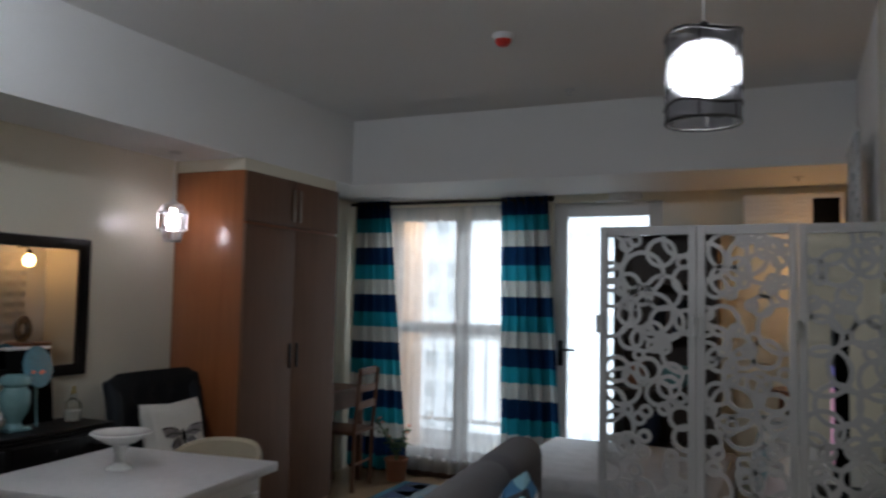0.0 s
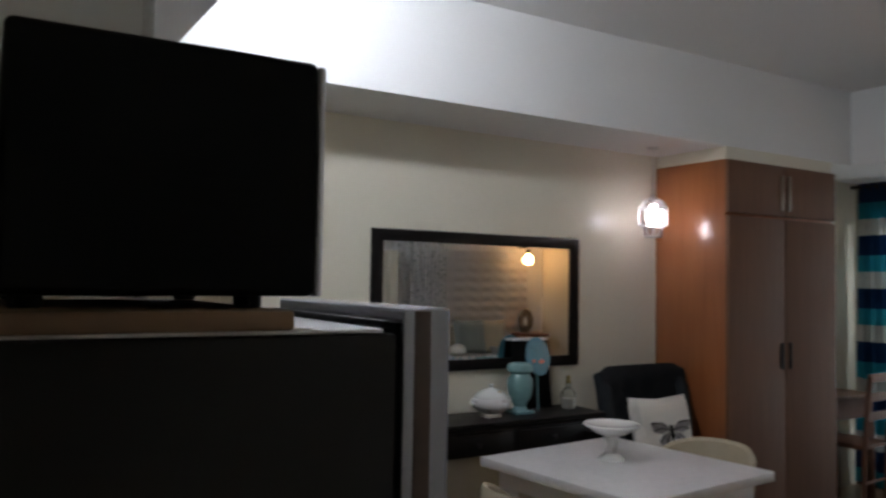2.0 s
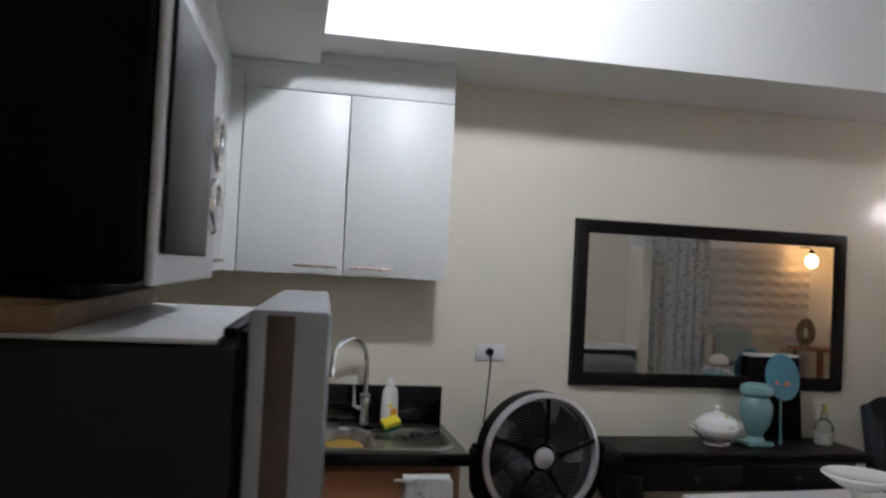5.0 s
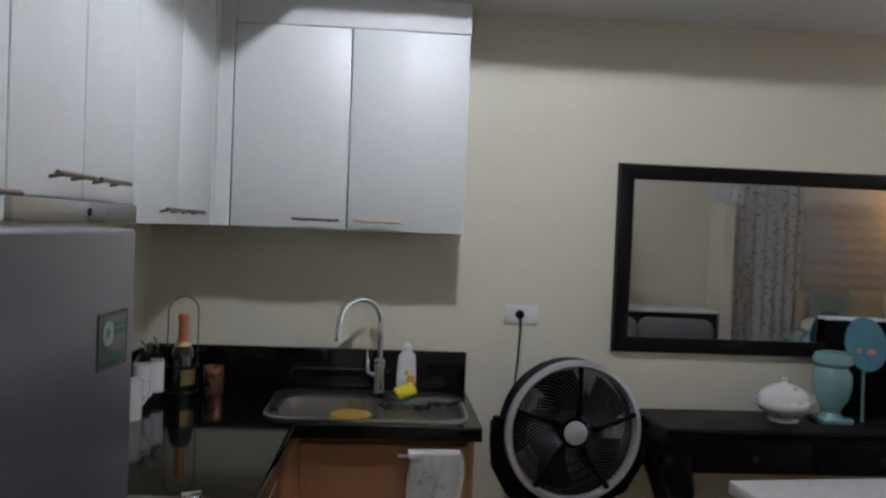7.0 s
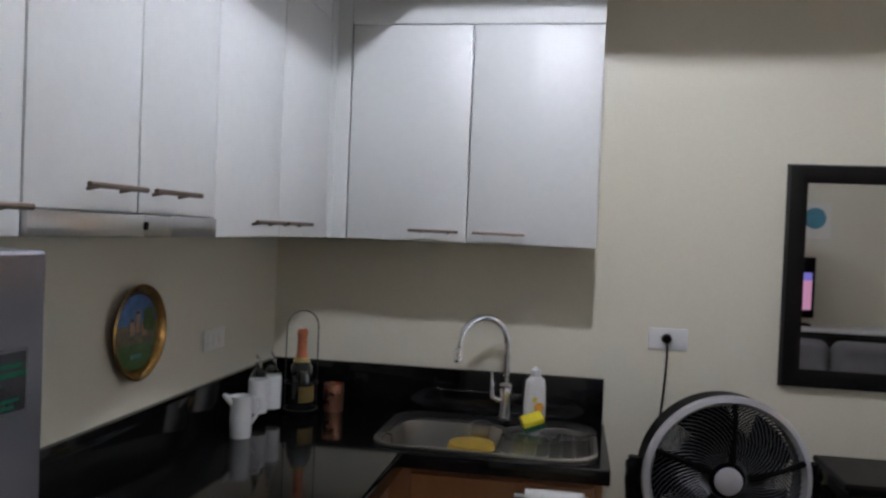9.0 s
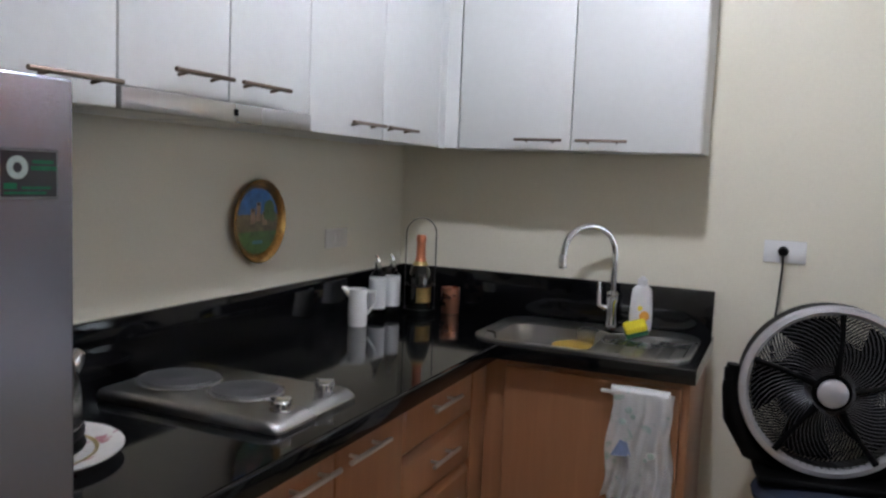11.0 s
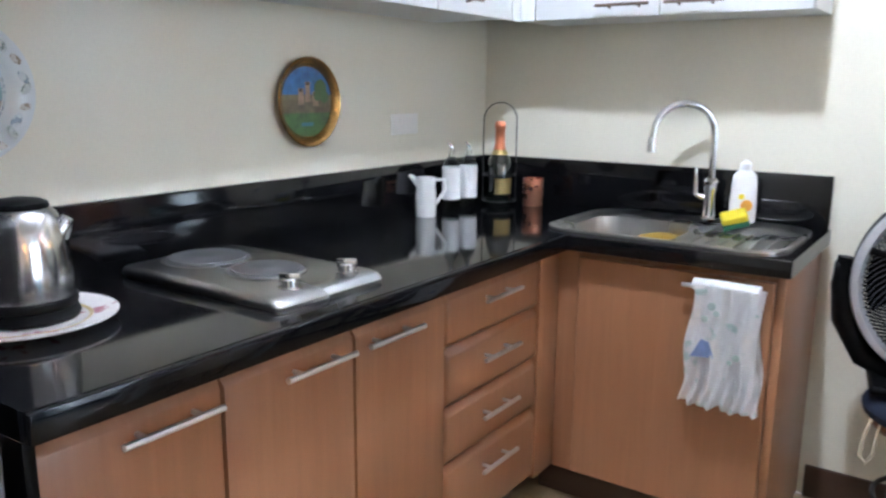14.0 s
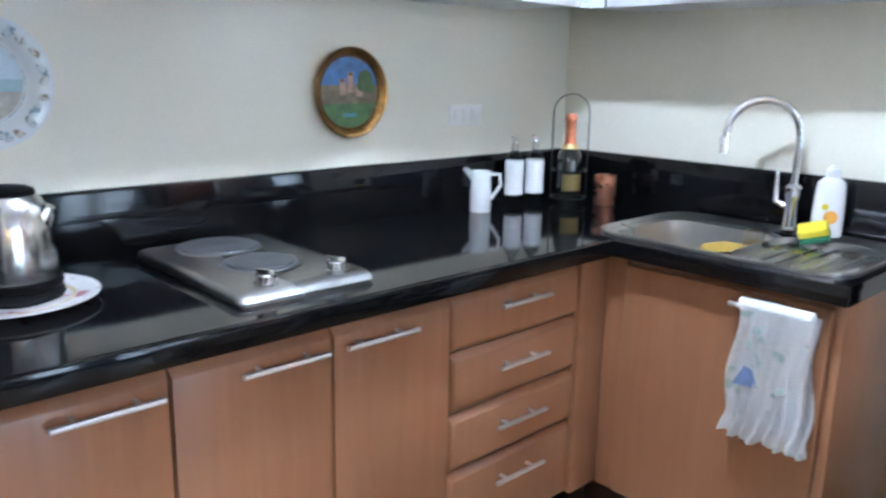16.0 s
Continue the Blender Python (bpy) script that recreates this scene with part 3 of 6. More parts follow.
for tx, ty, tw, td, th, storeys, bays in ((95, 52, 26, 14, 42, 22, 9), (110, 33, 20, 14, 24, 16, 7), (80, 40, 12, 12, 6, 14, 5)):
    tower = thing("apartment_tower", (tx, ty, -40), "pale grey high-rise apartment tower, made to glow like haze", "building", "towers beyond the balcony")
    part("wall", box(tx, tx + td, ty - tw / 2, ty + tw / 2, -40, th), "tower_wall_glow", tower)
    part("roof", box(tx + 1, tx + td - 1, ty - tw / 2 + 1, ty + tw / 2 - 1, th, th + 2.2), "tower_wall_glow", tower)
    sh = (th + 40) / storeys
    base = None
    for s in range(max(0, storeys - 14), storeys):
        for k in range(bays):
            y = ty - tw / 2 + (k + 0.5) * tw / bays
            z = -40 + s * sh + 0.25 * sh
            if base is None:
                base = part("window", box(tx - 0.08, tx + 0.02, y - 0.3 * tw / bays, y + 0.3 * tw / bays, z, z + 0.55 * sh), "tower_window_glow", tower)
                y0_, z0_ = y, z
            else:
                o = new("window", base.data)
                o.parent = tower
                o.location = (0, y - y0_, z - z0_)

# curtains and rod
rod = thing("curtain_rod", (5.93, 3.1, 2.30), "dark metal curtain rod with round ends", "curtain rod")
part("pole", tube([(5.93, 2.25, 2.30), (5.93, 4.06, 2.30)], 0.013), "dark_iron", rod)
part("finial", lathe([(0, -0.03), (0.022, -0.015), (0.026, 0), (0.02, 0.02), (0, 0.03)], (5.93, 2.24, 2.30), 14, (0, 1, 0)), "dark_iron", rod)
for y in (2.38, 4.0):
    part("bracket", tube([(5.93, y, 2.30), (6.0, y, 2.28), (EAST, y, 2.28)], 0.008), "dark_iron", rod)
for y0, y1, seed, g, lab in ((3.46, 4.05, 3, 0.45, "blue, teal and white striped curtain, gathered in a corner"), (2.12, 2.62, 5, 0.22, "blue, teal and white striped curtain hanging beside a balcony door")):
    c = thing("striped_curtain", (5.93, (y0 + y1) / 2, 0), lab, "curtain", "striped window curtains")
    bm = drape(((5.93, y0), (5.93, y1)), 0.04, 2.325, 5, 0.04, seed, g)
    for v in bm.verts:
        v.co.y += 0.09 * (v.co.z - 0.04) / 2.285
    part("cloth", bm, "striped_curtain", c)
    for i in range(5):
        y = (y0 + y1) / 2 + 0.088 + (i - 2) * (y1 - y0) * (1 - g) / 5.2
        part("eyelet", lathe([(0.02, -0.006), (0.028, -0.006), (0.028, 0.006), (0.02, 0.006)], (5.93, y, 2.285), 12, (0, 1, 0)), "dark_iron", c)
sh_ = thing("sheer_curtain", (5.99, 3.1, 0), "white see-through sheer curtain drawn across the window", "curtain")
part("cloth", drape(((5.99, 2.40), (5.99, 3.98)), 0.05, 2.27, 14, 0.018, 8), "sheer_cloth", sh_)

# ---- kitchen: worktop, base units ----
worktop = thing("worktop", (0.3, 3.0, TOP), "polished black granite kitchen worktop with an upstand", "worktop")
bm = bmesh.new()
ZB = 0.817
for x0, x1, y0, y1 in ((0.002, 0.615, 1.990, 3.545), (0.002, 0.53, 3.545, 4.088), (0.53, 1.222, 3.545, 3.60), (0.53, 1.222, 3.985, 4.088), (1.165, 1.222, 3.60, 3.985)):
    bx(bm, x0, x1, y0, y1, ZB, TOP)
bmesh.ops.remove_doubles(bm, verts=bm.verts, dist=0.0005)
part("slab", bm, "black_granite", worktop)
part("front_edge", box(0.6155, 0.630, 1.990, 3.532, ZB, TOP, 0.004), "black_granite", worktop)
part("front_edge", box(0.6155, 1.222, 3.532, 3.5445, ZB, TOP, 0.004), "black_granite", worktop)
part("upstand", box(0.002, 0.02, 1.990, 4.088, TOP + 0.0005, 1.022, 0.003), "black_granite", worktop)
part("upstand", box(0.0205, 1.216, 4.07, 4.088, TOP + 0.0005, 1.022, 0.003), "black_granite", worktop)


def bar_handle(parent, a, b, out, mat="satin_metal", r=0.006, legs=0.22, drop=0.0):
    """A straight bar on two posts. out: the way from the bar to the door."""
    a, b, out = Vector(a), Vector(b), Vector(out)
    bar = part("handle", tube([a, a.lerp(b, 0.5), b], r, 8), mat, parent, "brushed metal bar handle")
    for f in (legs, 1 - legs):
        p = a.lerp(b, f)
        part("post", tube([p, p + out + Vector((0, 0, -drop))], r * 0.75, 6), mat, bar)
    return bar


def chamfered(x0, x1, y0, y1, z0, z1, cy, cz, lip=0.007):
    """A cabinet front facing +x whose face is set in by cy and cz with sloping edges."""
    bm = bmesh.new()
    rings = []
    for x, a, b in ((x0, 0, 0), (x0 + lip, 0, 0), (x1 - 0.001, cy, cz), (x1, cy + 0.002, cz + 0.002)):
        rings.append([bm.verts.new((x, y, z)) for y, z in ((y0 + a, z0 + b), (y1 - a, z0 + b), (y1 - a, z1 - b), (y0 + a, z1 - b))])
    for a, b in zip(rings, rings[1:]):
        for i in range(4):
            bm.faces.new((a[i], a[(i + 1) % 4], b[(i + 1) % 4], b[i]))
    bm.faces.new(rings[0])
    bm.faces.new(rings[-1])
    return bm


def front_west(parent, y0, y1, z0, z1, x=0.55):
    return part("door", chamfered(x, x + 0.022, y0 + 0.0015, y1 - 0.0015, z0, z1, 0.003, 0.020), "cherry_laminate", parent)


for y0, y1, hs in ((2.012, 2.338, [(2.134, 2.318)]), (2.338, 3.0, [(2.462, 2.648), (2.692, 2.878)])):
    u = thing("base_cabinet", (0.3, (y0 + y1) / 2, 0), "reddish-brown wood kitchen base cabinet under black granite", "cabinet", "kitchen base cabinets")
    part("body", box(0.004, 0.548, y0 + 0.001, y1 - 0.001, 0.115, ZB - 0.001), "cherry_laminate", u)
    part("plinth", box(0.004, 0.49, y0 + 0.001, y1 - 0.001, 0.0, 0.114), "dark_wood", u)
    n = len(hs)
    for k, (a, b) in enumerate(hs):
        c0, c1 = (y0 + (y1 - y0) * k / n, y0 + (y1 - y0) * (k + 1) / n) if n == 1 else ((2.338, 2.673) if k == 0 else (2.673, 3.0))
        dr = front_west(u, c0, c1, 0.12, 0.792)
        bar_handle(dr, (0.60, a, 0.752), (0.60, b, 0.752), (-0.032, 0, 0))
ep = thing("end_panel", (0.3, 1.985, 0), "black side panel between fridge and base cabinet", "panel")
part("panel", box(0.004, 0.600, 1.9915, 2.010, 0.0, ZB - 0.001, 0.003), "black_plastic", ep)
u = thing("drawer_cabinet", (0.3, 3.23, 0), "reddish-brown wood kitchen unit with four drawers", "cabinet", "kitchen base cabinets")
part("body", box(0.004, 0.548, 3.001, 3.478, 0.115, ZB - 0.001), "cherry_laminate", u)
part("plinth", box(0.004, 0.49, 3.001, 3.478, 0.0, 0.114), "dark_wood", u)
for z0, z1, hz in ((0.651, 0.792, 0.748), (0.4965, 0.6485, 0.592), (0.3445, 0.494, 0.436), (0.12, 0.342, 0.285)):
    dr = part("drawer", chamfered(0.549, 0.572, 3.003, 3.476, z0, z1, 0.013, 0.018, 0.005), "cherry_laminate", u)
    bar_handle(dr, (0.60, 3.143, hz), (0.60, 3.322, hz), (-0.031, 0, 0))
u = thing("sink_cabinet", (0.9, 3.8, 0), "reddish-brown wood sink cabinet at the counter's end", "cabinet", "kitchen base cabinets")
part("body", box(0.55, 1.20, 3.612, 4.086, 0.115, 0.70), "cherry_laminate", u)
part("plinth", box(0.50, 1.20, 3.65, 4.086, 0.0, 0.114), "dark_wood", u)
part("corner_post", box(0.55, 0.572, 3.479, 3.6105, 0.115, ZB - 0.001, 0.003), "cherry_laminate", u)
part("corner_post", box(0.5725, 0.64, 3.592, 3.6115, 0.115, ZB - 0.001, 0.003), "cherry_laminate", u)
part("side_panel", box(1.182, 1.204, 3.593, 4.086, 0.0, ZB - 0.001, 0.002), "cherry_laminate", u)
part("rail", box(0.6405, 1.1815, 3.600, 3.6115, 0.70, ZB - 0.001), "cherry_laminate", u)
sd = part("door", box(0.642, 1.180, 3.578, 3.5995, 0.12, 0.792, 0.005, 3), "cherry_laminate", u)
bar_handle(sd, (0.955, 3.545, 0.765), (1.150, 3.545, 0.765), (0, 0.033, 0))

# towel over the sink cabinet's bar
tw = thing("hand_towel", (1.05, 3.54, 0.44), "white kitchen towel with a blue boat print over a bar", "towel")


def towel_sheet(y_top, side, z_low, seed):
    bm = bmesh.new()
    n, m_ = 36, 26
    rows = []
    for k in range(m_ + 1):
        f = k / m_
        z = 0.772 - (0.772 - z_low) * f
        wd = 0.168 + 0.030 * f ** 1.5
        row = []
        for i in range(n + 1):
            s = i / n - 0.5
            fold = (0.012 * math.sin(14 * s + seed) + 0.007 * math.sin(31 * s + 3 * f)) * (0.4 + 0.9 * f)
            fr_ = (0.022 * math.sin(44 * s + 14 * f + seed) + 0.009 * math.sin(23 * s - 30 * f)) * max(0, f - 0.45) * 1.8
            row.append(bm.verts.new((1.076 + wd * s + 0.006 * math.sin(9 * f + seed), y_top + side * (0.008 + 0.010 * f) + fold * 0.6 + fr_ * 0.5, z + 0.004 * math.sin(23 * s + seed) * max(0, f - 0.8) * 5)))
        rows.append(row)
    for a, b in zip(rows, rows[1:]):
        for i in range(n):
            bm.faces.new((a[i], a[i + 1], b[i + 1], b[i]))
    bmesh.ops.solidify(bm, geom=bm.faces[:], thickness=0.004)
    return bm


part("front_fold", towel_sheet(3.533, -1, 0.455, 0.4), "towel_cloth", tw)
part("back_fold", towel_sheet(3.562, 0, 0.432, 2.0), "towel_cloth", tw)
part("top_fold", tube([(0.986, 3.545, 0.772), (1.06, 3.545, 0.774), (1.154, 3.545, 0.772)], 0.016, 10), "towel_cloth", tw)
bm = bmesh.new()
vs = [bm.verts.new(p) for p in ((1.0, 3.5095, 0.585), (1.06, 3.5095, 0.59), (1.045, 3.5115, 0.63), (1.025, 3.5115, 0.635))]
bm.faces.new(vs)
bmesh.ops.solidify(bm, geom=bm.faces[:], thickness=0.002)
surf("print_blue", (0.36, 0.46, 0.72), 0.95, vary=0.15, scale=30, bump=0.1)
part("printed_boat", bm, "print_blue", tw, "pale blue printed boat")
surf("print_grey", (0.50, 0.60, 0.56), 0.95, vary=0.2, scale=40, bump=0.1)
for px_, pz_, pr_ in ((1.045, 0.725, 0.011), (1.058, 0.708, 0.008), (1.03, 0.690, 0.009), (1.115, 0.60, 0.010), (1.10, 0.585, 0.007)):
    part("printed_sprig", lathe([(0, 0), (pr_, 0), (pr_ * 0.9, 0.001), (0, 0.0015)], (px_, 3.5135 - 0.012 * (0.77 - pz_), pz_), 9, (0, -1, 0)), "print_grey", tw)

# sink, mixer tap
sink = thing("kitchen_sink", (0.85, 3.79, TOP), "stainless steel inset sink with a drainer", "sink")
ZS = TOP + 0.004


def rounded(x0, x1, y0, y1, r, n=6):
    pts = []
    for cx, cy, a in ((x1 - r, y1 - r, 0), (x0 + r, y1 - r, 90), (x0 + r, y0 + r, 180), (x1 - r, y0 + r, 270)):
        pts += [(cx + r * math.cos(radians(a + 90 * i / n)), cy + r * math.sin(radians(a + 90 * i / n))) for i in range(n + 1)]
    return pts


def loops(bm, rings, cap=True):
    vr = [[bm.verts.new((x, y, z)) for x, y in pts] for pts, z in rings]
    for a, b in zip(vr, vr[1:]):
        for i in range(len(a)):
            j = (i + 1) % len(a)
            bm.faces.new((a[i], a[j], b[j], b[i]))
    if cap:
        bm.faces.new(vr[-1])
    return vr


bm = bmesh.new()
outer = rounded(0.505, 1.19, 3.575, 4.052, 0.10)
lip = rounded(0.515, 1.18, 3.585, 4.042, 0.095)
bowl_top = rounded(0.545, 0.885, 3.615, 3.965, 0.07)
# rim: outer edge, raised bead, then inwards to the well of the whole tray
loops(bm, [(outer, TOP + 0.0008), (outer, ZS + 0.003), (lip, ZS + 0.005), (rounded(0.528, 1.168, 3.60, 3.985, 0.085), ZS - 0.004)], cap=False)
tray = rounded(0.528, 1.168, 3.60, 3.985, 0.085)
part("rim", bm, "steel", sink)
bm = bmesh.new()
loops(bm, [(rounded(0.53, 0.90, 3.602, 3.983, 0.08), ZS - 0.0042), (bowl_top, ZS - 0.010), (rounded(0.555, 0.875, 3.625, 3.955, 0.06), ZS - 0.095), (rounded(0.58, 0.85, 3.65, 3.93, 0.05), ZS - 0.11)])
part("bowl", bm, "steel", sink)
bm = bmesh.new()
loops(bm, [(rounded(0.888, 1.166, 3.602, 3.983, 0.08), ZS - 0.0045), (rounded(0.905, 1.15, 3.62, 3.965, 0.07), ZS - 0.014)])
drainer = part("drainer", bm, "steel", sink)
for k in range(6):
    part("groove_ridge", tube([(0.93 + 0.038 * k, 3.66, ZS - 0.0125), (0.93 + 0.038 * k, 3.93, ZS - 0.0125)], 0.004, 6), "steel", drainer)
part("strainer", lathe([(0, 0), (0.035, 0.0), (0.04, 0.006), (0.03, 0.006), (0, 0.004)], (0.715, 3.84, ZS - 0.111), 20), "chrome", sink)
pad = thing("sink_pad", (0.79, 3.85, 0.78), "brownish yellow sponge cloth lying in the sink bowl", "sponge")
part("cloth", lathe([(0, 0), (0.07, 0.0), (0.082, 0.02), (0.074, 0.044), (0.03, 0.056), (0, 0.054)], (0.79, 3.85, ZS - 0.086), 18), "wet_sponge", pad)
tap = thing("mixer_tap", (0.882, 4.008, TOP), "chrome gooseneck kitchen mixer tap", "tap")
TX, TY = 0.882, 4.008
part("base", lathe([(0.028, 0), (0.030, 0.008), (0.022, 0.016), (0.020, 0.09), (0.024, 0.10), (0.024, 0.125), (0.014, 0.135), (0, 0.136)], (TX, TY, ZS - 0.001), 20), "chrome", tap)
g = [(TX, TY, TOP + 0.12), (TX, TY, TOP + 0.27)]
ux, uy = -0.76, -0.65
g += [(TX + ux * (0.098 - 0.098 * math.cos(radians(a))), TY + uy * (0.098 - 0.098 * math.cos(radians(a))), TOP + 0.272 + 0.094 * math.sin(radians(a))) for a in range(0, 181, 15)]
g += [(TX + ux * 0.197, TY + uy * 0.197, TOP + 0.262), (TX + ux * 0.199, TY + uy * 0.199, TOP + 0.248)]
part("spout", tube(g, 0.0115, 12), "chrome", tap)
part("nozzle", lathe([(0.012, 0.0), (0.0145, 0.0), (0.0145, 0.04), (0.012, 0.045)], (TX + ux * 0.199, TY + uy * 0.199, TOP + 0.218), 14), "chrome", tap)
lv = part("lever", tube([(TX - 0.02, TY, TOP + 0.075), (TX - 0.045, TY - 0.005, TOP + 0.085), (TX - 0.05, TY - 0.006, TOP + 0.17)], [0.012, 0.009, 0.006], 10), "chrome", tap)

soap = thing("soap_bottle", (0.984, 3.998, TOP), "white dish soap bottle with an orange print", "bottle")
flat = Matrix.Translation((0.984, 3.998, ZS + 0.0055)) @ Matrix.Rotation(radians(28), 4, "Z") @ Matrix.Diagonal((1, 0.6, 1, 1))
part("bottle", turned(lathe([(0, 0), (0.036, 0), (0.039, 0.006), (0.040, 0.06), (0.037, 0.12), (0.034, 0.145), (0.022, 0.158), (0, 0.159)], (0, 0, 0), 26), flat), "plug_white", soap)
part("cap", lathe([(0.017, 0), (0.018, 0.003), (0.016, 0.022), (0.009, 0.025), (0.008, 0.031), (0, 0.032)], (0.984, 3.998, ZS + 0.165), 16), "plug_white", soap)
part("printed_fruit", turned(lathe([(0, 0.0), (0.018, 0.0), (0.018, 0.0008), (0, 0.001)], (0.004, -0.0405, 0.055), 16, (0, -1, 0)), flat), "orange_print", soap)
part("printed_leaf", turned(lathe([(0, 0.0), (0.009, 0.0), (0.009, 0.0008), (0, 0.001)], (-0.012, -0.0385, 0.082), 12, (0, -1, 0)), flat), "yellow_foam", soap)
sp = thing("scouring_sponge", (0.985, 3.87, TOP), "yellow and green scouring sponge leaning on the bottle", "sponge")
tilt = Matrix.Translation((0.982, 3.925, ZS + 0.022)) @ Euler((radians(24), radians(-16), radians(18))).to_matrix().to_4x4()
bm = bmesh.new(); bx(bm, -0.038, 0.038, -0.025, 0.025, 0.0, 0.024, 0.007, 3, tilt)
part("foam", bm, "yellow_foam", sp)
bm = bmesh.new(); bx(bm, -0.038, 0.038, -0.025, 0.025, -0.018, -0.0005, 0.004, 2, tilt)
part("scourer", bm, "green_scour", sp)

# hob
hob = thing("electric_hob", (0.31, 2.64, TOP), "stainless steel two-plate electric hob with two knobs", "hob")
bm = bmesh.new()
HX0, HX1, HY0, HY1 = 0.065, 0.552, 2.488, 2.800
HT = TOP + 0.024
rings = [(0.004, 0.002, -0.0005), (0.004, 0.002, 0.004), (0.0, 0.0, 0.006), (0.0, 0.004, 0.012), (0.002, 0.014, 0.019), (0.007, 0.030, 0.0232), (0.015, 0.048, 0.024)]
loops(bm, [(rounded(HX0 + i, HX1 - f, HY0 + i, HY1 - i, 0.02), TOP + z + 0.001) for i, f, z in rings])
part("plate", bm, "hob_steel", hob)
for x, r in ((0.168, 0.086), (0.355, 0.073)):
    ht = part("hotplate", lathe([(r + 0.010, 0), (r + 0.008, 0.003), (r, 0.004), (r - 0.002, 0.0075), (0.02, 0.007), (0.015, 0.0055), (0, 0.0055)], (x, 2.642, HT + 0.0012), 40), "hob_plate", hob)
    part("trim_ring", lathe([(r + 0.0105, 0), (r + 0.014, 0.0015), (r + 0.010, 0.004), (r + 0.009, 0.003)], (x, 2.642, HT + 0.0012), 40), "hob_steel", ht)
for y in (2.570, 2.735):
    kb = part("knob", lathe([(0.024, 0), (0.024, 0.003), (0.0185, 0.005), (0.0175, 0.018), (0.014, 0.021), (0, 0.021)], (0.500, y, HT), 24), "kettle_steel", hob)
    part("grip", turned(box(0.478, 0.522, y - 0.0045, y + 0.0045, HT + 0.010, HT + 0.030, 0.003), around(0.500, y, 28)), "kettle_steel", kb)

# kettle on its plate
kp = thing("serving_plate", (0.25, 2.188, TOP), "white floral china plate lying under the kettle", "plate")
part("dish", lathe([(0, 0.001), (0.09, 0.001), (0.105, 0.004), (0.15, 0.016), (0.151, 0.019), (0.105, 0.010), (0, 0.008)], (0.25, 2.188, TOP), 40), "floral_china", kp)
part("gilt_ring", lathe([(0.100, 0.0088), (0.108, 0.0108), (0.108, 0.0118), (0.100, 0.0098)], (0.25, 2.188, TOP), 40), "gold_foil", kp)
kt = thing("electric_kettle", (0.25, 2.188, TOP), "polished steel electric kettle with black handle and base", "kettle")
KX, KY, KZ = 0.245, 2.196, TOP + 0.012
part("power_base", lathe([(0.0, 0), (0.082, 0), (0.085, 0.006), (0.080, 0.020), (0, 0.022)], (KX, KY, KZ), 32), "black_plastic", kt)
part("body", lathe([(0.077, 0.024), (0.0785, 0.034), (0.0775, 0.08), (0.074, 0.125), (0.067, 0.162), (0.058, 0.182), (0.046, 0.192), (0, 0.193)], (KX, KY, KZ), 40), "kettle_steel", kt)
part("foot", lathe([(0.0805, 0.0225), (0.0825, 0.026), (0.0825, 0.036), (0.0795, 0.038)], (KX, KY, KZ), 36), "black_plastic", kt)
ld = part("lid", lathe([(0.049, 0.1915), (0.047, 0.199), (0.036, 0.204), (0.018, 0.207), (0, 0.2075)], (KX, KY, KZ), 30), "black_plastic", kt)
kx, ky = -0.62, -0.78
part("handle", tube([(KX + kx * r_, KY + ky * r_, KZ + z) for r_, z in ((0.030, 0.196), (0.055, 0.197), (0.080, 0.191), (0.101, 0.177), (0.116, 0.155), (0.122, 0.125), (0.120, 0.095), (0.110, 0.068), (0.094, 0.050), (0.074, 0.040))], [0.012, 0.015, 0.017, 0.018, 0.018, 0.017, 0.016, 0.015, 0.014, 0.014], 12), "black_plastic", kt)
part("spout", tube([(KX - kx * r_, KY - ky * r_, KZ + z) for r_, z in ((0.050, 0.135), (0.068, 0.158), (0.076, 0.170))], [0.024, 0.017, 0.010], 12), "kettle_steel", kt)

# jug, oil bottles, champagne, copper cup
jg = thing("white_jug", (0.115, 3.55, TOP), "small white ceramic jug with a lip and handle", "jug")
part("body", lathe([(0.031, 0), (0.033, 0.004), (0.034, 0.06), (0.031, 0.10), (0.034, 0.126), (0.031, 0.126), (0.028, 0.10), (0.03, 0.01), (0, 0.008)], (0.115, 3.55, TOP), 26), "ceramic", jg)
jx, jy = 0.8, 0.6
part("lip", tube([(0.115 - jx * 0.022, 3.55 - jy * 0.022, TOP + 0.105), (0.115 - jx * 0.042, 3.55 - jy * 0.042, TOP + 0.124), (0.115 - jx * 0.054, 3.55 - jy * 0.054, TOP + 0.133)], [0.014, 0.010, 0.005], 8), "ceramic", jg)
part("handle", tube([(0.115 + jx * r_, 3.55 + jy * r_, TOP + z) for r_, z in ((0.030, 0.118), (0.058, 0.118), (0.062, 0.085), (0.032, 0.040))], 0.0058, 8), "ceramic", jg)
for k, (x, y) in enumerate(((0.095, 3.725), (0.112, 3.805))):
    bt = thing("oil_bottle", (x, y, TOP), "slim glass oil bottle with a white sleeve and pourer", "bottle", "oil bottles")
    part("glass", lathe([(0.027, 0), (0.029, 0.004), (0.029, 0.15), (0.020, 0.168), (0.011, 0.178), (0.011, 0.200), (0, 0.2005)], (x, y, TOP), 22), "bottle_glass", bt)
    part("sleeve", lathe([(0.0295, 0.035), (0.0305, 0.036), (0.0305, 0.142), (0.0295, 0.143)], (x, y, TOP), 22), "plug_white", bt)
    part("pourer", tube([(x, y, TOP + 0.2), (x, y, TOP + 0.212), (x - 0.004, y - 0.012, TOP + 0.226)], [0.008, 0.005, 0.003], 8), "chrome", bt)
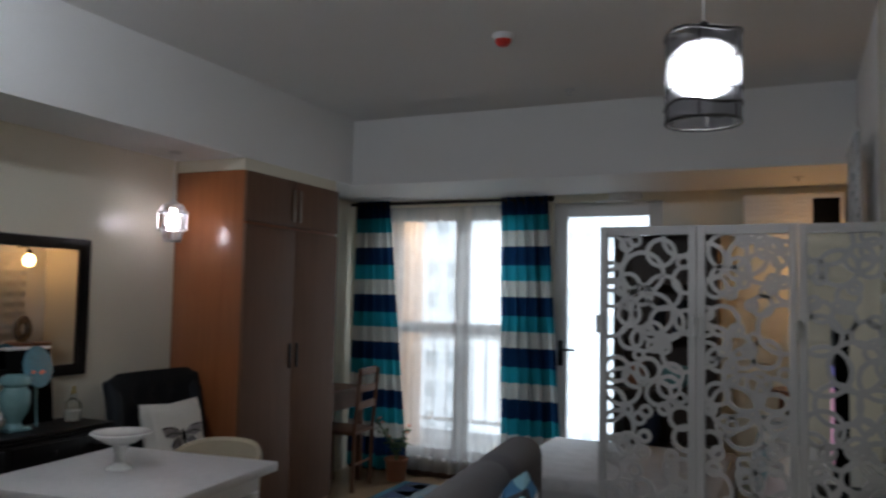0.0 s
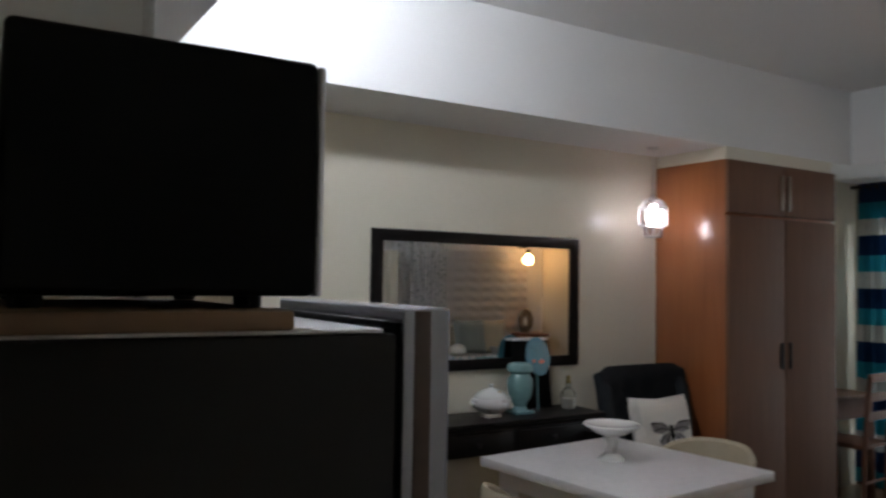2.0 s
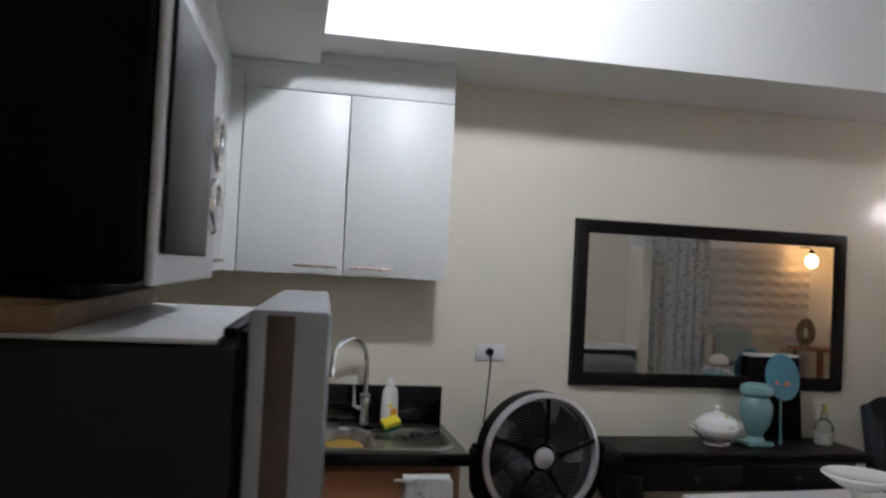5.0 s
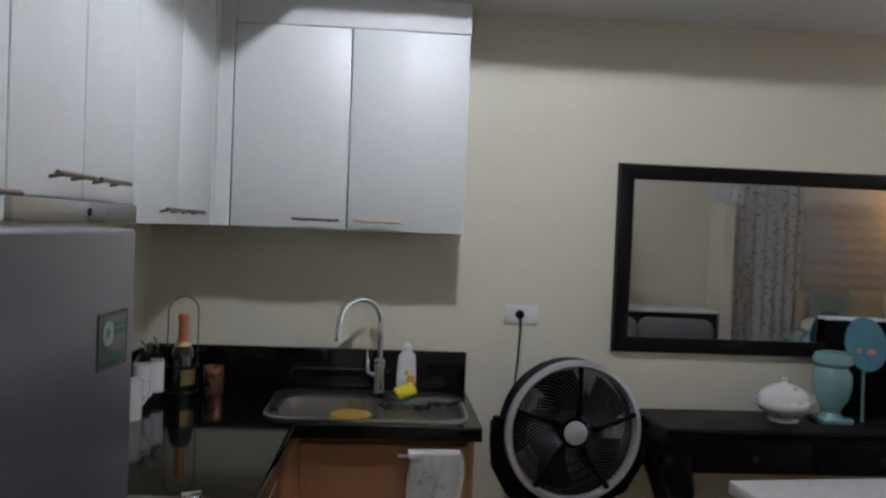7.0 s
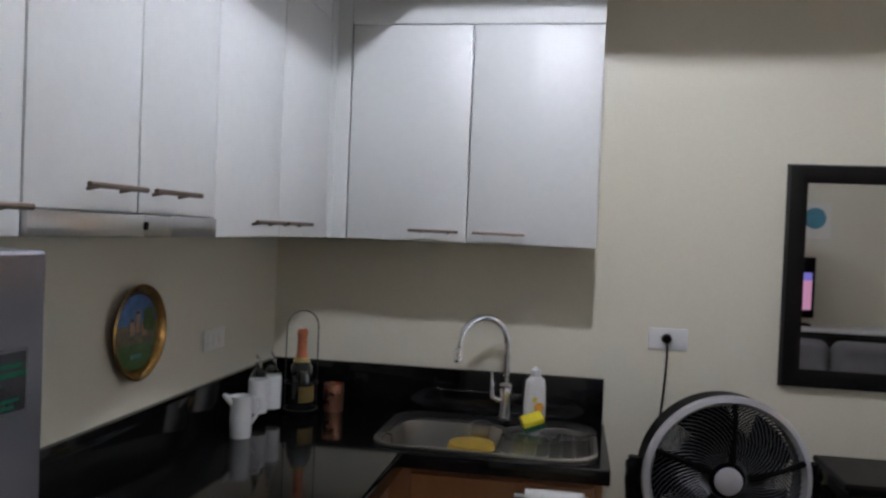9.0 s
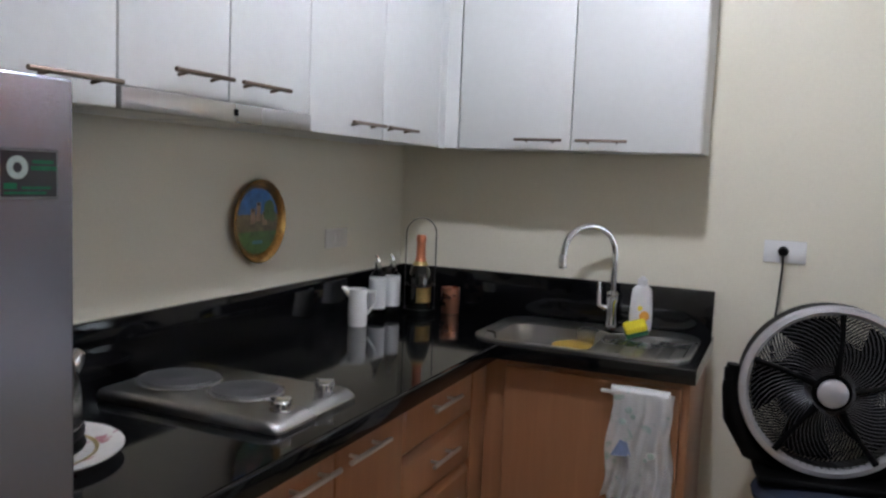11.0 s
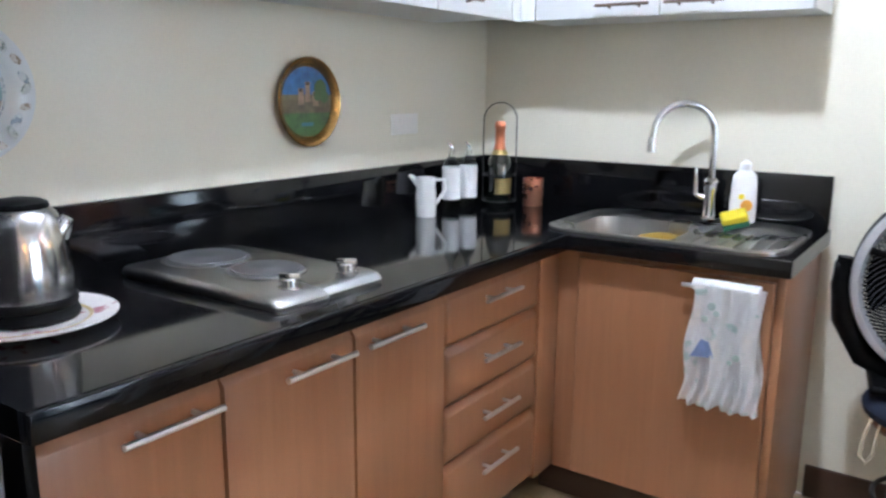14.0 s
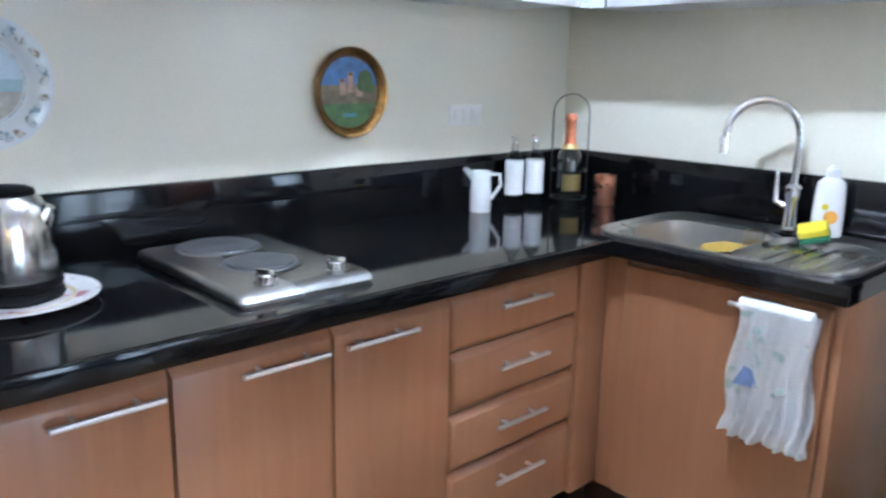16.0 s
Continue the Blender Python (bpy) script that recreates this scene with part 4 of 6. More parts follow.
cb = thing("champagne_bottle", (0.18, 3.90, TOP), "dark champagne bottle with rose foil neck in a wire carrier", "bottle")
part("bottle", lathe([(0.040, 0), (0.044, 0.006), (0.044, 0.135), (0.036, 0.165), (0.020, 0.195), (0.016, 0.21)], (0.18, 3.90, TOP), 28), "bottle_black", cb)
part("foil_neck", lathe([(0.0225, 0.192), (0.0175, 0.212), (0.0165, 0.268), (0.019, 0.272), (0.019, 0.286), (0.014, 0.295), (0, 0.296)], (0.18, 3.90, TOP), 24), "rose_foil", cb)
part("neck_label", lathe([(0.0302, 0.181), (0.0262, 0.189), (0.0225, 0.1955), (0.0215, 0.197)], (0.18, 3.90, TOP), 24), "gold_foil", cb)
bm = bmesh.new()
n = 8
for s in range(n):
    a0, a1 = radians(-80 + 90 * s / n), radians(-80 + 90 * (s + 1) / n)
    r = 0.0446
    q = [bm.verts.new((0.18 + r * math.cos(a), 3.90 + r * math.sin(a), TOP + z)) for a, z in ((a0, 0.045), (a1, 0.045), (a1, 0.10), (a0, 0.10))]
    bm.faces.new(q)
bmesh.ops.solidify(bm, geom=bm.faces[:], thickness=-0.0006)
part("label", bm, "gold_foil", cb)
cr = part("wire_carrier", tube(arc((0.18, 3.90, TOP + 0.30), 0.058, 0, 180, 14, (0.75, 0.66, 0)) + [(0.18 - 0.0435, 3.90 - 0.0383, TOP + 0.02), ], 0.0022, 6), "dark_iron", cb)
part("wire_leg", tube([(0.18 + 0.0435, 3.90 + 0.0383, TOP + 0.30), (0.18 + 0.0435, 3.90 + 0.0383, TOP + 0.02)], 0.0022, 6), "dark_iron", cr)
part("wire_ring", tube(arc((0.18, 3.90, TOP + 0.02), 0.058, 0, 345, 22, (1, 0, 0), (0, 1, 0)), 0.002, 6, closed=True), "dark_iron", cr)
part("wire_ring", tube(arc((0.18, 3.90, TOP + 0.11), 0.058, 0, 345, 22, (1, 0, 0), (0, 1, 0)), 0.002, 6, closed=True), "dark_iron", cr)
cu = thing("copper_cup", (0.275, 3.975, TOP), "brushed copper cylindrical cup on the worktop", "cup")
part("cup", lathe([(0.034, 0), (0.036, 0.003), (0.036, 0.097), (0.0335, 0.097), (0.033, 0.008), (0, 0.006)], (0.275, 3.975, TOP), 28), "copper", cu)

# wall plates, sockets
def disc_piece(y, z, r, lo, hi, x, t):
    """A slice of a disc on the west wall between two heights."""
    bm = bmesh.new()
    pts = []
    n = 28
    for i in range(n + 1):
        zz = lo + (hi - lo) * i / n
        pts.append((math.sqrt(max(0, r * r - zz * zz)), zz))
    ring = [bm.verts.new((x, y + a, z + b)) for a, b in pts] + [bm.verts.new((x, y - a, z + b)) for a, b in reversed(pts) if a > 1e-6]
    f = bm.faces.new(ring)
    bmesh.ops.triangulate(bm, faces=[f])
    bmesh.ops.solidify(bm, geom=bm.faces[:], thickness=t)
    bmesh.ops.remove_doubles(bm, verts=bm.verts, dist=0.0002)
    return bm


wp = thing("wall_plate", (0.0, 2.225, 1.245), "white china wall plate with a sprig rim and sea view", "plate", "plates on the kitchen wall")
part("dish", lathe([(0, 0.004), (0.078, 0.004), (0.090, 0.010), (0.122, 0.022), (0.126, 0.026), (0.122, 0.027), (0.090, 0.016), (0.080, 0.010), (0, 0.010)], (0.001, 2.225, 1.245), 44, (1, 0, 0)), "plate_china", wp)
part("rim_line", lathe([(0.0775, 0.0115), (0.0795, 0.0115), (0.0795, 0.0125), (0.0775, 0.0125)], (0.001, 2.225, 1.245), 44, (1, 0, 0)), "sprig_blue", wp)
rnd = random.Random(6)
for i in range(24):
    a = 2 * math.pi * (i + rnd.uniform(-0.2, 0.2)) / 24
    rr = 0.107 + rnd.uniform(-0.006, 0.006)
    sz = rnd.uniform(0.008, 0.0125)
    mo = turned(lathe([(0, 0), (sz, 0), (sz * 0.9, 0.0006), (0, 0.0008)], (0, 0, 0), 9, (1, 0, 0)), Matrix.Translation((0.0262, 2.225 + rr * math.cos(a), 1.245 + rr * math.sin(a))) @ Matrix.Rotation(rnd.uniform(0, 3), 4, "X") @ Matrix.Diagonal((1, 1.35, 0.75, 1)))
    part("painted_shell", mo, ("sprig_china", "sprig_blue", "sprig_brown")[i % 3], wp)
for lo, hi, mt, lb in ((0.005, 0.0745, "pale_sky", "painted sky"), (-0.018, 0.005, "pale_sea", "painted sea"), (-0.0745, -0.018, "pale_shore", "painted shore")):
    part("painted_scene", disc_piece(2.225, 1.245, 0.075, lo, hi, 0.0125, 0.001), mt, wp, lb)
wp.matrix_basis = pose(0, 2.225, 1.256) @ Matrix.Scale(1.09, 4)
tp = thing("souvenir_plate", (0.0, 3.13, 1.226), "round gilt souvenir plate with a blue and green painted scene", "plate", "plates on the kitchen wall")
part("dish", lathe([(0, 0.004), (0.097, 0.004), (0.105, 0.012), (0.119, 0.020), (0.123, 0.024), (0.119, 0.027), (0.104, 0.020), (0.098, 0.010), (0, 0.010)], (0.001, 3.13, 1.226), 44, (1, 0, 0)), "tin_gold", tp)
for lo, hi, mt, lb in ((0.020, 0.0955, "tin_blue", "painted blue sky"), (-0.030, 0.020, "tin_field", "painted brown field"), (-0.0955, -0.030, "tin_green", "painted green grass")):
    part("painted_scene", disc_piece(3.13, 1.226, 0.0965, lo, hi, 0.0125, 0.001), mt, tp, lb)
for dy, dz, w_, h_ in ((-0.035, 0.012, 0.020, 0.045), (-0.008, 0.02, 0.018, 0.055), (0.02, 0.008, 0.022, 0.04)):
    part("painted_tower", box(0.0137, 0.0147, 3.13 + dy, 3.13 + dy + w_, 1.226 + dz - 0.02, 1.226 + dz - 0.02 + h_), "tin_tan", tp)
for ty_, tz_, tr_ in ((3.182, 1.262, 0.026), (3.196, 1.240, 0.018), (3.168, 1.244, 0.016)):
    part("painted_tree", lathe([(0, 0), (tr_, 0), (tr_ * 0.9, 0.0008), (0, 0.001)], (0.0138 + 0.0012 * (tr_ < 0.02), ty_, tz_), 12, (1, 0, 0)), "leaf", tp)
for ry_, rz_, rh_ in ((-0.035, 0.012, 0.028), (-0.008, 0.02, 0.038), (0.02, 0.008, 0.022)):
    part("painted_roof", box(0.0148, 0.0155, 3.132 + ry_, 3.144 + ry_, 1.226 + rz_ + rh_ - 0.012, 1.226 + rz_ + rh_ - 0.004), "dark_shelf", tp)
part("painted_pond", box(0.0137, 0.0146, 3.105, 3.15, 1.160, 1.170), "blue_enamel", tp)
sk = thing("wall_switch", (0, 3.585, 1.15), "white switch and socket plate on the kitchen wall", "switch")
part("cover", box(0.0, 0.006, 3.515, 3.655, 1.118, 1.184, 0.002), "switch_cream", sk)
for k in range(3):
    part("rocker", box(0.0062, 0.0085, 3.535 + 0.036 * k, 3.560 + 0.036 * k, 1.132, 1.170, 0.001), "switch_cream", sk)
so = thing("wall_socket", (1.425, NORTH, 1.173), "white double wall socket with a black plug", "socket")
part("cover", box(1.360, 1.490, NORTH - 0.009, NORTH, 1.137, 1.211, 0.003), "plug_white", so)
pl = part("plug", lathe([(0.017, 0), (0.017, 0.012), (0.012, 0.028), (0, 0.03)], (1.42, NORTH - 0.0095, 1.176), 16, (0, -1, 0)), "black_plastic", so)
part("cord", tube([(1.42, NORTH - 0.034, 1.172), (1.421, NORTH - 0.036, 1.12), (1.415, NORTH - 0.03, 1.0), (1.405, NORTH - 0.03, 0.88), (1.42, NORTH - 0.05, 0.74), (1.46, NORTH - 0.10, 0.66)], 0.0035, 6), "black_plastic", pl)

# ---- upper cabinets ----
def upper(name_y0, name_y1, cuts, z0, handles, hz):
    u = thing("wall_cabinet", (0.15, (name_y0 + name_y1) / 2, z0), "white laminate kitchen wall cabinet with bar handles", "cabinet", "kitchen wall cabinets")
    part("body", box(0.002, 0.272, name_y0 + 0.001, name_y1 - 0.001, z0, BULK - 0.002), "white_laminate", u)
    part("top_panel", box(0.273, 0.288, name_y0 + 0.001, name_y1 - 0.001, 2.186, BULK - 0.003, 0.002), "white_laminate", u)
    for (a, b), hd in zip(cuts, handles):
        dr = part("door", box(0.273, 0.292, a + 0.002, b - 0.002, z0 - 0.004, 2.183, 0.004), "white_laminate", u)
        if hd:
            bar_handle(dr, (0.322, hd[0], hz), (0.322, hd[1], hz), (-0.031, 0, 0), "aged_bronze", 0.005, drop=0.006)


upper(1.90, 2.338, [(1.90, 2.338)], 1.482, [(2.13, 2.322)], 1.523)
upper(2.338, 2.962, [(2.338, 2.65), (2.65, 2.962)], 1.526, [(2.455, 2.628), (2.660, 2.838)], 1.565)
upper(2.962, 3.768, [(2.962, 3.36), (3.36, 3.768)], 1.482, [(3.135, 3.325), (3.347, 3.545)], 1.517)
u = thing("corner_wall_cabinet", (0.75, 3.95, 1.482), "white laminate wall cabinet above the sink", "cabinet", "kitchen wall cabinets")
part("body", box(0.2735, 1.163, 3.842, NORTH - 0.002, 1.482, BULK - 0.002), "white_laminate", u)
part("corner_filler", box(0.273, 0.292, 3.7685, 3.8415, 1.478, BULK - 0.003), "white_laminate", u)
part("corner_filler", box(0.2925, 0.342, 3.822, 3.8415, 1.478, BULK - 0.003), "white_laminate", u)
part("top_panel", box(0.3425, 1.163, 3.824, 3.8415, 2.186, BULK - 0.003, 0.002), "white_laminate", u)
for a, b, h0, h1 in ((0.344, 0.748, 0.560, 0.724), (0.748, 1.163, 0.770, 0.938)):
    dr = part("door", box(a + 0.002, b - 0.002, 3.822, 3.8415, 1.478, 2.183, 0.004), "white_laminate", u)
    bar_handle(dr, (h0, 3.792, 1.512), (h1, 3.792, 1.512), (0, 0.031, 0), "aged_bronze", 0.005, drop=0.006)
part("scribe", box(0.6215, 1.163, 3.826, NORTH - 0.002, BULK - 0.001, SOFFIT - 0.002), "white_laminate", u)
hd = thing("range_hood", (0.15, 2.65, 1.48), "slim stainless steel pull-out cooker hood", "cooker hood")
part("casing", box(0.004, 0.27, 2.342, 2.958, 1.486, 1.5215), "silver_plastic", hd)
part("front_panel", box(0.271, 0.30, 2.340, 2.960, 1.478, 1.520, 0.003), "steel", hd)
part("switch", box(0.3005, 0.304, 2.655, 2.668, 1.492, 1.507, 0.001), "black_plastic", hd)
for k in range(2):
    part("filter", box(0.03, 0.25, 2.36 + 0.3 * k, 2.64 + 0.3 * k, 1.4815, 1.4855), "satin_metal", hd)

# ---- fridge, microwave ----
fr = thing("fridge", (0.3, 1.72, 0), "steel-fronted fridge freezer with dark grey side", "fridge")
FY0, FY1 = 1.437, 1.962
FT = around(0.59, 1.437, -2.3)
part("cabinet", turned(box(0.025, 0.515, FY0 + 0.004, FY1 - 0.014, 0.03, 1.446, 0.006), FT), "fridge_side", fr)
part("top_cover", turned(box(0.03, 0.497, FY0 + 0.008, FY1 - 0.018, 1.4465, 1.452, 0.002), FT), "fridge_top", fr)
for z0, z1 in ((0.05, 0.880), (0.892, 1.479)):
    dr = part("door", turned(box(0.522, 0.592, FY0, FY1, z0, z1, 0.005, 3), FT), "fridge_steel", fr)
    # dark reflection along the door's edge, laid on as a brown strip
    part("edge_strip", turned(box(0.538, 0.562, FY0 - 0.0015, FY0 + 0.004, z0 + 0.02, z1 - 0.004, 0.001), FT), "dark_wood", dr)
    part("gasket", turned(box(0.5155, 0.5215, FY0 + 0.012, FY1 - 0.012, z0 + 0.01, z1 - 0.02), FT), "black_plastic", dr)
part("handle_recess", turned(box(0.580, 0.5935, FY1 - 0.14, FY1 - 0.055, 0.815, 0.8795, 0.005), FT), "black_plastic", fr, "dark recessed door grip")
part("hinge_rail", turned(box(0.50, 0.512, FY0 + 0.02, FY1 - 0.02, 1.4525, 1.462, 0.003), FT), "black_plastic", fr)
LY0, LY1, LZ0, LZ1 = 1.862, 1.938, 1.333, 1.392
# holographic marks, with one angle's green sheen fixed as their colour
st = part("energy_label", turned(box(0.5921, 0.5930, LY0, LY1, LZ0, LZ1), FT), "label_dark", fr, "glossy dark holographic label, its green sheen set as colour")
for a, b, c, d in ((LY0, LY1, LZ0, LZ0 + 0.003), (LY0, LY1, LZ1 - 0.003, LZ1), (LY0, LY0 + 0.002, LZ0 + 0.0031, LZ1 - 0.0031), (LY1 - 0.002, LY1, LZ0 + 0.0031, LZ1 - 0.0031)):
    part("label_border", turned(box(0.5931, 0.5935, a, b, c, d), FT), "hob_plate", st)
part("label_mark", turned(lathe([(0.006, 0), (0.0135, 0), (0.0135, 0.0005), (0.006, 0.0005)], (0.5931, LY0 + 0.023, LZ1 - 0.022), 20, (1, 0, 0)), FT), "label_teal_sheen", st)
for k, (a, b) in enumerate(((0.006, 0.060), (0.006, 0.022), (0.028, 0.066), (0.040, 0.074), (0.042, 0.070))):
    z = LZ0 + (0.006, 0.012, 0.012, 0.034, 0.042)[k]
    part("label_bar", turned(box(0.5931, 0.5935, LY0 + a, LY0 + b, z, z + (0.003, 0.007, 0.003, 0.005, 0.004)[k]), FT), "label_green_sheen", st)
bd = thing("cutting_board", (0.2, 1.7, 1.446), "thick brown wooden board lying on the fridge", "board")
part("board", box(0.012, 0.372, 1.437, 1.93, 1.4525, 1.477, 0.005), "board_wood", bd)
mw = thing("microwave_oven", (0.25, 1.72, 1.476), "black microwave oven with a silver front on the fridge", "microwave")
MX0, MX1, MY0, MY1, MZ0, MZ1 = 0.058, 0.428, 1.503, 1.930, 1.492, 1.801
MT = around(MX1, MY0, -1.4)
part("case", turned(box(MX0, MX1 - 0.004, MY0, MY1, MZ0, MZ1, 0.01, 3), MT), "black_plastic", mw)
part("front", turned(box(MX1 - 0.0035, MX1 + 0.006, MY0 + 0.002, MY1, MZ0, MZ1 - 0.004, 0.004, 3), MT), "silver_plastic", mw)
part("door_glass", turned(box(MX1 + 0.0065, MX1 + 0.011, MY0 + 0.02, MY1 - 0.12, MZ0 + 0.03, MZ1 - 0.03, 0.003), MT), "black_lacquer_wood", mw)
for z in (1.678, 1.592):
    kb = part("dial", turned(lathe([(0.026, 0.0), (0.030, 0.006), (0.036, 0.008), (0.039, 0.004), (0.039, 0.0)], (MX1 + 0.0062, 1.883, z), 30, (1, 0, 0)), MT), "chrome", mw)
    part("dial_face", turned(lathe([(0.0258, 0.0), (0.0258, 0.004), (0.020, 0.006), (0, 0.006)], (MX1 + 0.0062, 1.883, z), 26, (1, 0, 0)), MT), "silver_plastic", kb)
    part("pointer", turned(box(MX1 + 0.0124, MX1 + 0.0135, 1.881, 1.885, z, z + 0.018), MT), "ink", kb)
for x, y in ((0.09, 1.54), (0.345, 1.54), (0.09, 1.91), (0.345, 1.91)):
    part("foot", turned(lathe([(0.016, 0), (0.018, 0.002), (0.018, 0.0145)], (x, y, 1.4773), 14), MT), "black_plastic", mw)
for c in range(3):
    for r in range(7):
        x, z = 0.215 + 0.047 * c, 1.532 + 0.0175 * r
        part("vent_slot", turned(box(x, x + 0.030, MY0 - 0.0006, MY0 + 0.004, z, z + 0.007), MT), "ink", mw)
cable = thing("power_cable", (0.02, 1.6, 1.47), "thin black power cable hanging behind the microwave", "cable")
part("cable", tube([(0.012, 1.62, 1.70), (0.012, 1.60, 1.63), (0.010, 1.57, 1.57), (0.012, 1.56, 1.53), (0.02, 1.585, 1.498), (0.035, 1.62, 1.483)], 0.004, 6), "black_plastic", cable)

# ---- fan on a stool ----
stool = thing("iron_stool", (1.585, 3.80, 0), "round wooden stool on curled black iron legs", "stool")
part("seat", lathe([(0, 0.405), (0.15, 0.405), (0.178, 0.415), (0.185, 0.428), (0.178, 0.436), (0, 0.436)], (1.585, 3.80, 0), 36), "stool_wood", stool)
part("stem", lathe([(0.014, 0.20), (0.02, 0.21), (0.014, 0.24), (0.014, 0.37), (0.03, 0.385), (0.06, 0.404)], (1.585, 3.80, 0), 14), "dark_iron", stool)
for k in range(4):
    a = radians(45 + 90 * k)
    dx, dy = math.cos(a), math.sin(a)
    pr = ((0.015, 0.24), (0.06, 0.285), (0.11, 0.29), (0.15, 0.25), (0.165, 0.18), (0.172, 0.08), (0.185, 0.012))
    part("leg", tube([(1.585 + r * dx, 3.80 + r * dy, z) for r, z in pr], 0.0095, 8), "dark_iron", stool)
part("foot_ring", tube(arc((1.585, 3.80, 0.215), 0.155, 0, 345, 24, (1, 0, 0), (0, 1, 0)), 0.007, 6, closed=True), "dark_iron", stool)
cush = thing("seat_cushion", (1.585, 3.80, 0.436), "round navy blue seat cushion with ties on the stool", "cushion")
part("pad", lathe([(0, 0.437), (0.17, 0.437), (0.20, 0.450), (0.205, 0.468), (0.19, 0.492), (0.10, 0.5085), (0, 0.509)], (1.585, 3.80, 0), 36), "navy_cloth", cush)
part("tie", tube([(1.42, 3.70, 0.455), (1.405, 3.685, 0.40), (1.40, 3.68, 0.35), (1.415, 3.675, 0.335), (1.43, 3.68, 0.36), (1.437, 3.69, 0.44)], 0.004, 6), "beige_cloth", cush)

FC = Vector((1.575, 3.815, 0.793))
fan = thing("floor_fan", (1.575, 3.82, 0.494), "black box-style table fan with a silver rim", "fan")
AX = (0, -1, 0)
part("housing", lathe([(0.255, -0.065), (0.268, -0.055), (0.270, 0.03), (0.262, 0.036), (0.250, 0.03), (0.248, -0.055)], FC, 56, AX), "black_plastic", fan)
part("rim", lathe([(0.240, 0.030), (0.252, 0.050), (0.268, 0.046), (0.272, 0.032), (0.266, 0.028), (0.245, 0.026)], FC, 64, AX), "silver_plastic", fan, "silver plastic rim")


def spokes(count, r0, r1, y, twist, r):
    bm = bmesh.new()
    for k in range(count):
        a = 2 * math.pi * k / count
        pts = []
        for i in range(7):
            f = i / 6
            rr, aa = r0 + (r1 - r0) * f, a + twist * f ** 1.5
            pts.append((FC.x + rr * math.cos(aa), y - 0.014 * math.sin(math.pi * f), FC.z + rr * math.sin(aa)))
        tube(pts, r, 4, bm)
    return bm


part("front_grille", spokes(72, 0.05, 0.243, FC.y - 0.038, 0.75, 0.0014), "fan_wire", fan, kind="stuff")
part("back_grille", spokes(110, 0.03, 0.25, FC.y + 0.055, -0.6, 0.0037), "ink", fan, kind="stuff")
for k in range(5):
    a = radians(82 + 72 * k)
    pts = [(FC.x + r * math.cos(a + 0.5 * (r - 0.05)), FC.y - 0.050, FC.z + r * math.sin(a + 0.5 * (r - 0.05))) for r in (0.062, 0.10, 0.16, 0.20, 0.248)]
    part("strut", tube(pts, [0.014, 0.010, 0.009, 0.009, 0.011], 8), "black_plastic", fan)
hb = part("hub", lathe([(0.07, -0.03), (0.072, 0.02), (0.055, 0.045), (0.0, 0.046)], FC, 32, AX), "black_plastic", fan)
part("hub_cap", lathe([(0.044, 0.0465), (0.044, 0.056), (0.036, 0.062), (0, 0.064)], FC, 32, AX), "silver_plastic", hb, "silver hub cap")
for k in range(5):
    a0 = radians(20 + 72 * k)
    bm = bmesh.new()
    rows = []
    for i in range(6):
        r = 0.06 + 0.17 * i / 5
        row = []
        for j in range(6):
            s = j / 5 - 0.5
            a = a0 + s * (1.0 - 0.25 * i / 5) + 0.35 * i / 5
            row.append(bm.verts.new((FC.x + r * math.cos(a), FC.y + 0.01 + 0.035 * s, FC.z + r * math.sin(a))))
        rows.append(row)
    for r0, r1 in zip(rows, rows[1:]):
        for j in range(5):
            bm.faces.new((r0[j], r0[j + 1], r1[j + 1], r1[j]))
    bmesh.ops.solidify(bm, geom=bm.faces[:], thickness=0.003)
    part("blade", bm, "ink", fan)
for s in (-1, 1):
    pts = [(FC.x + s * 0.285, FC.y, FC.z + 0.055), (FC.x + s * 0.292, FC.y, FC.z - 0.02), (FC.x + s * 0.275, FC.y + 0.005, FC.z - 0.12), (FC.x + s * 0.215, FC.y + 0.01, FC.z - 0.22), (FC.x + s * 0.12, FC.y + 0.01, FC.z - 0.268), (FC.x, FC.y + 0.01, FC.z - 0.280)]
    part("yoke_arm", tube(pts, [0.022, 0.026, 0.034, 0.036, 0.026, 0.020], 10), "black_plastic", fan)
    part("pivot_knob", lathe([(0.022, -0.008), (0.026, 0.0), (0.022, 0.012), (0, 0.014)], (FC.x + s * 0.30, FC.y, FC.z + 0.02), 16, (s, 0, 0)), "black_plastic", fan)
part("base", box(FC.x - 0.20, FC.x + 0.20, FC.y - 0.10, FC.y + 0.10, 0.4945, 0.522, 0.012, 3), "black_plastic", fan)

fan.matrix_basis = pose(1.575, 3.82, 0.509, 0, 0, 9) @ Matrix.Scale(0.95, 4)

# ---- mirror, console and what stands on it ----
mi = thing("wall_mirror", (2.47, NORTH, 1.045), "wide rectangular mirror in a dark espresso wooden frame", "mirror")
MXA, MXB, MZA, MZB = 1.787, 3.148, 1.040, 1.785
bm = bmesh.new()
prof = ((0.0, 0.000), (0.006, -0.026), (0.030, -0.032), (0.062, -0.020), (0.064, -0.010))
rings = []
for ins, dy in prof:
    rings.append([bm.verts.new((x, NORTH - 0.002 + dy, z)) for x, z in ((MXA + ins, MZA + ins), (MXB - ins, MZA + ins), (MXB - ins, MZB - ins), (MXA + ins, MZB - ins))])
for a, b in zip(rings, rings[1:]):
    for i in range(4):
        bm.faces.new((a[i], a[(i + 1) % 4], b[(i + 1) % 4], b[i]))
part("frame", bm, "black_lacquer_wood", mi)
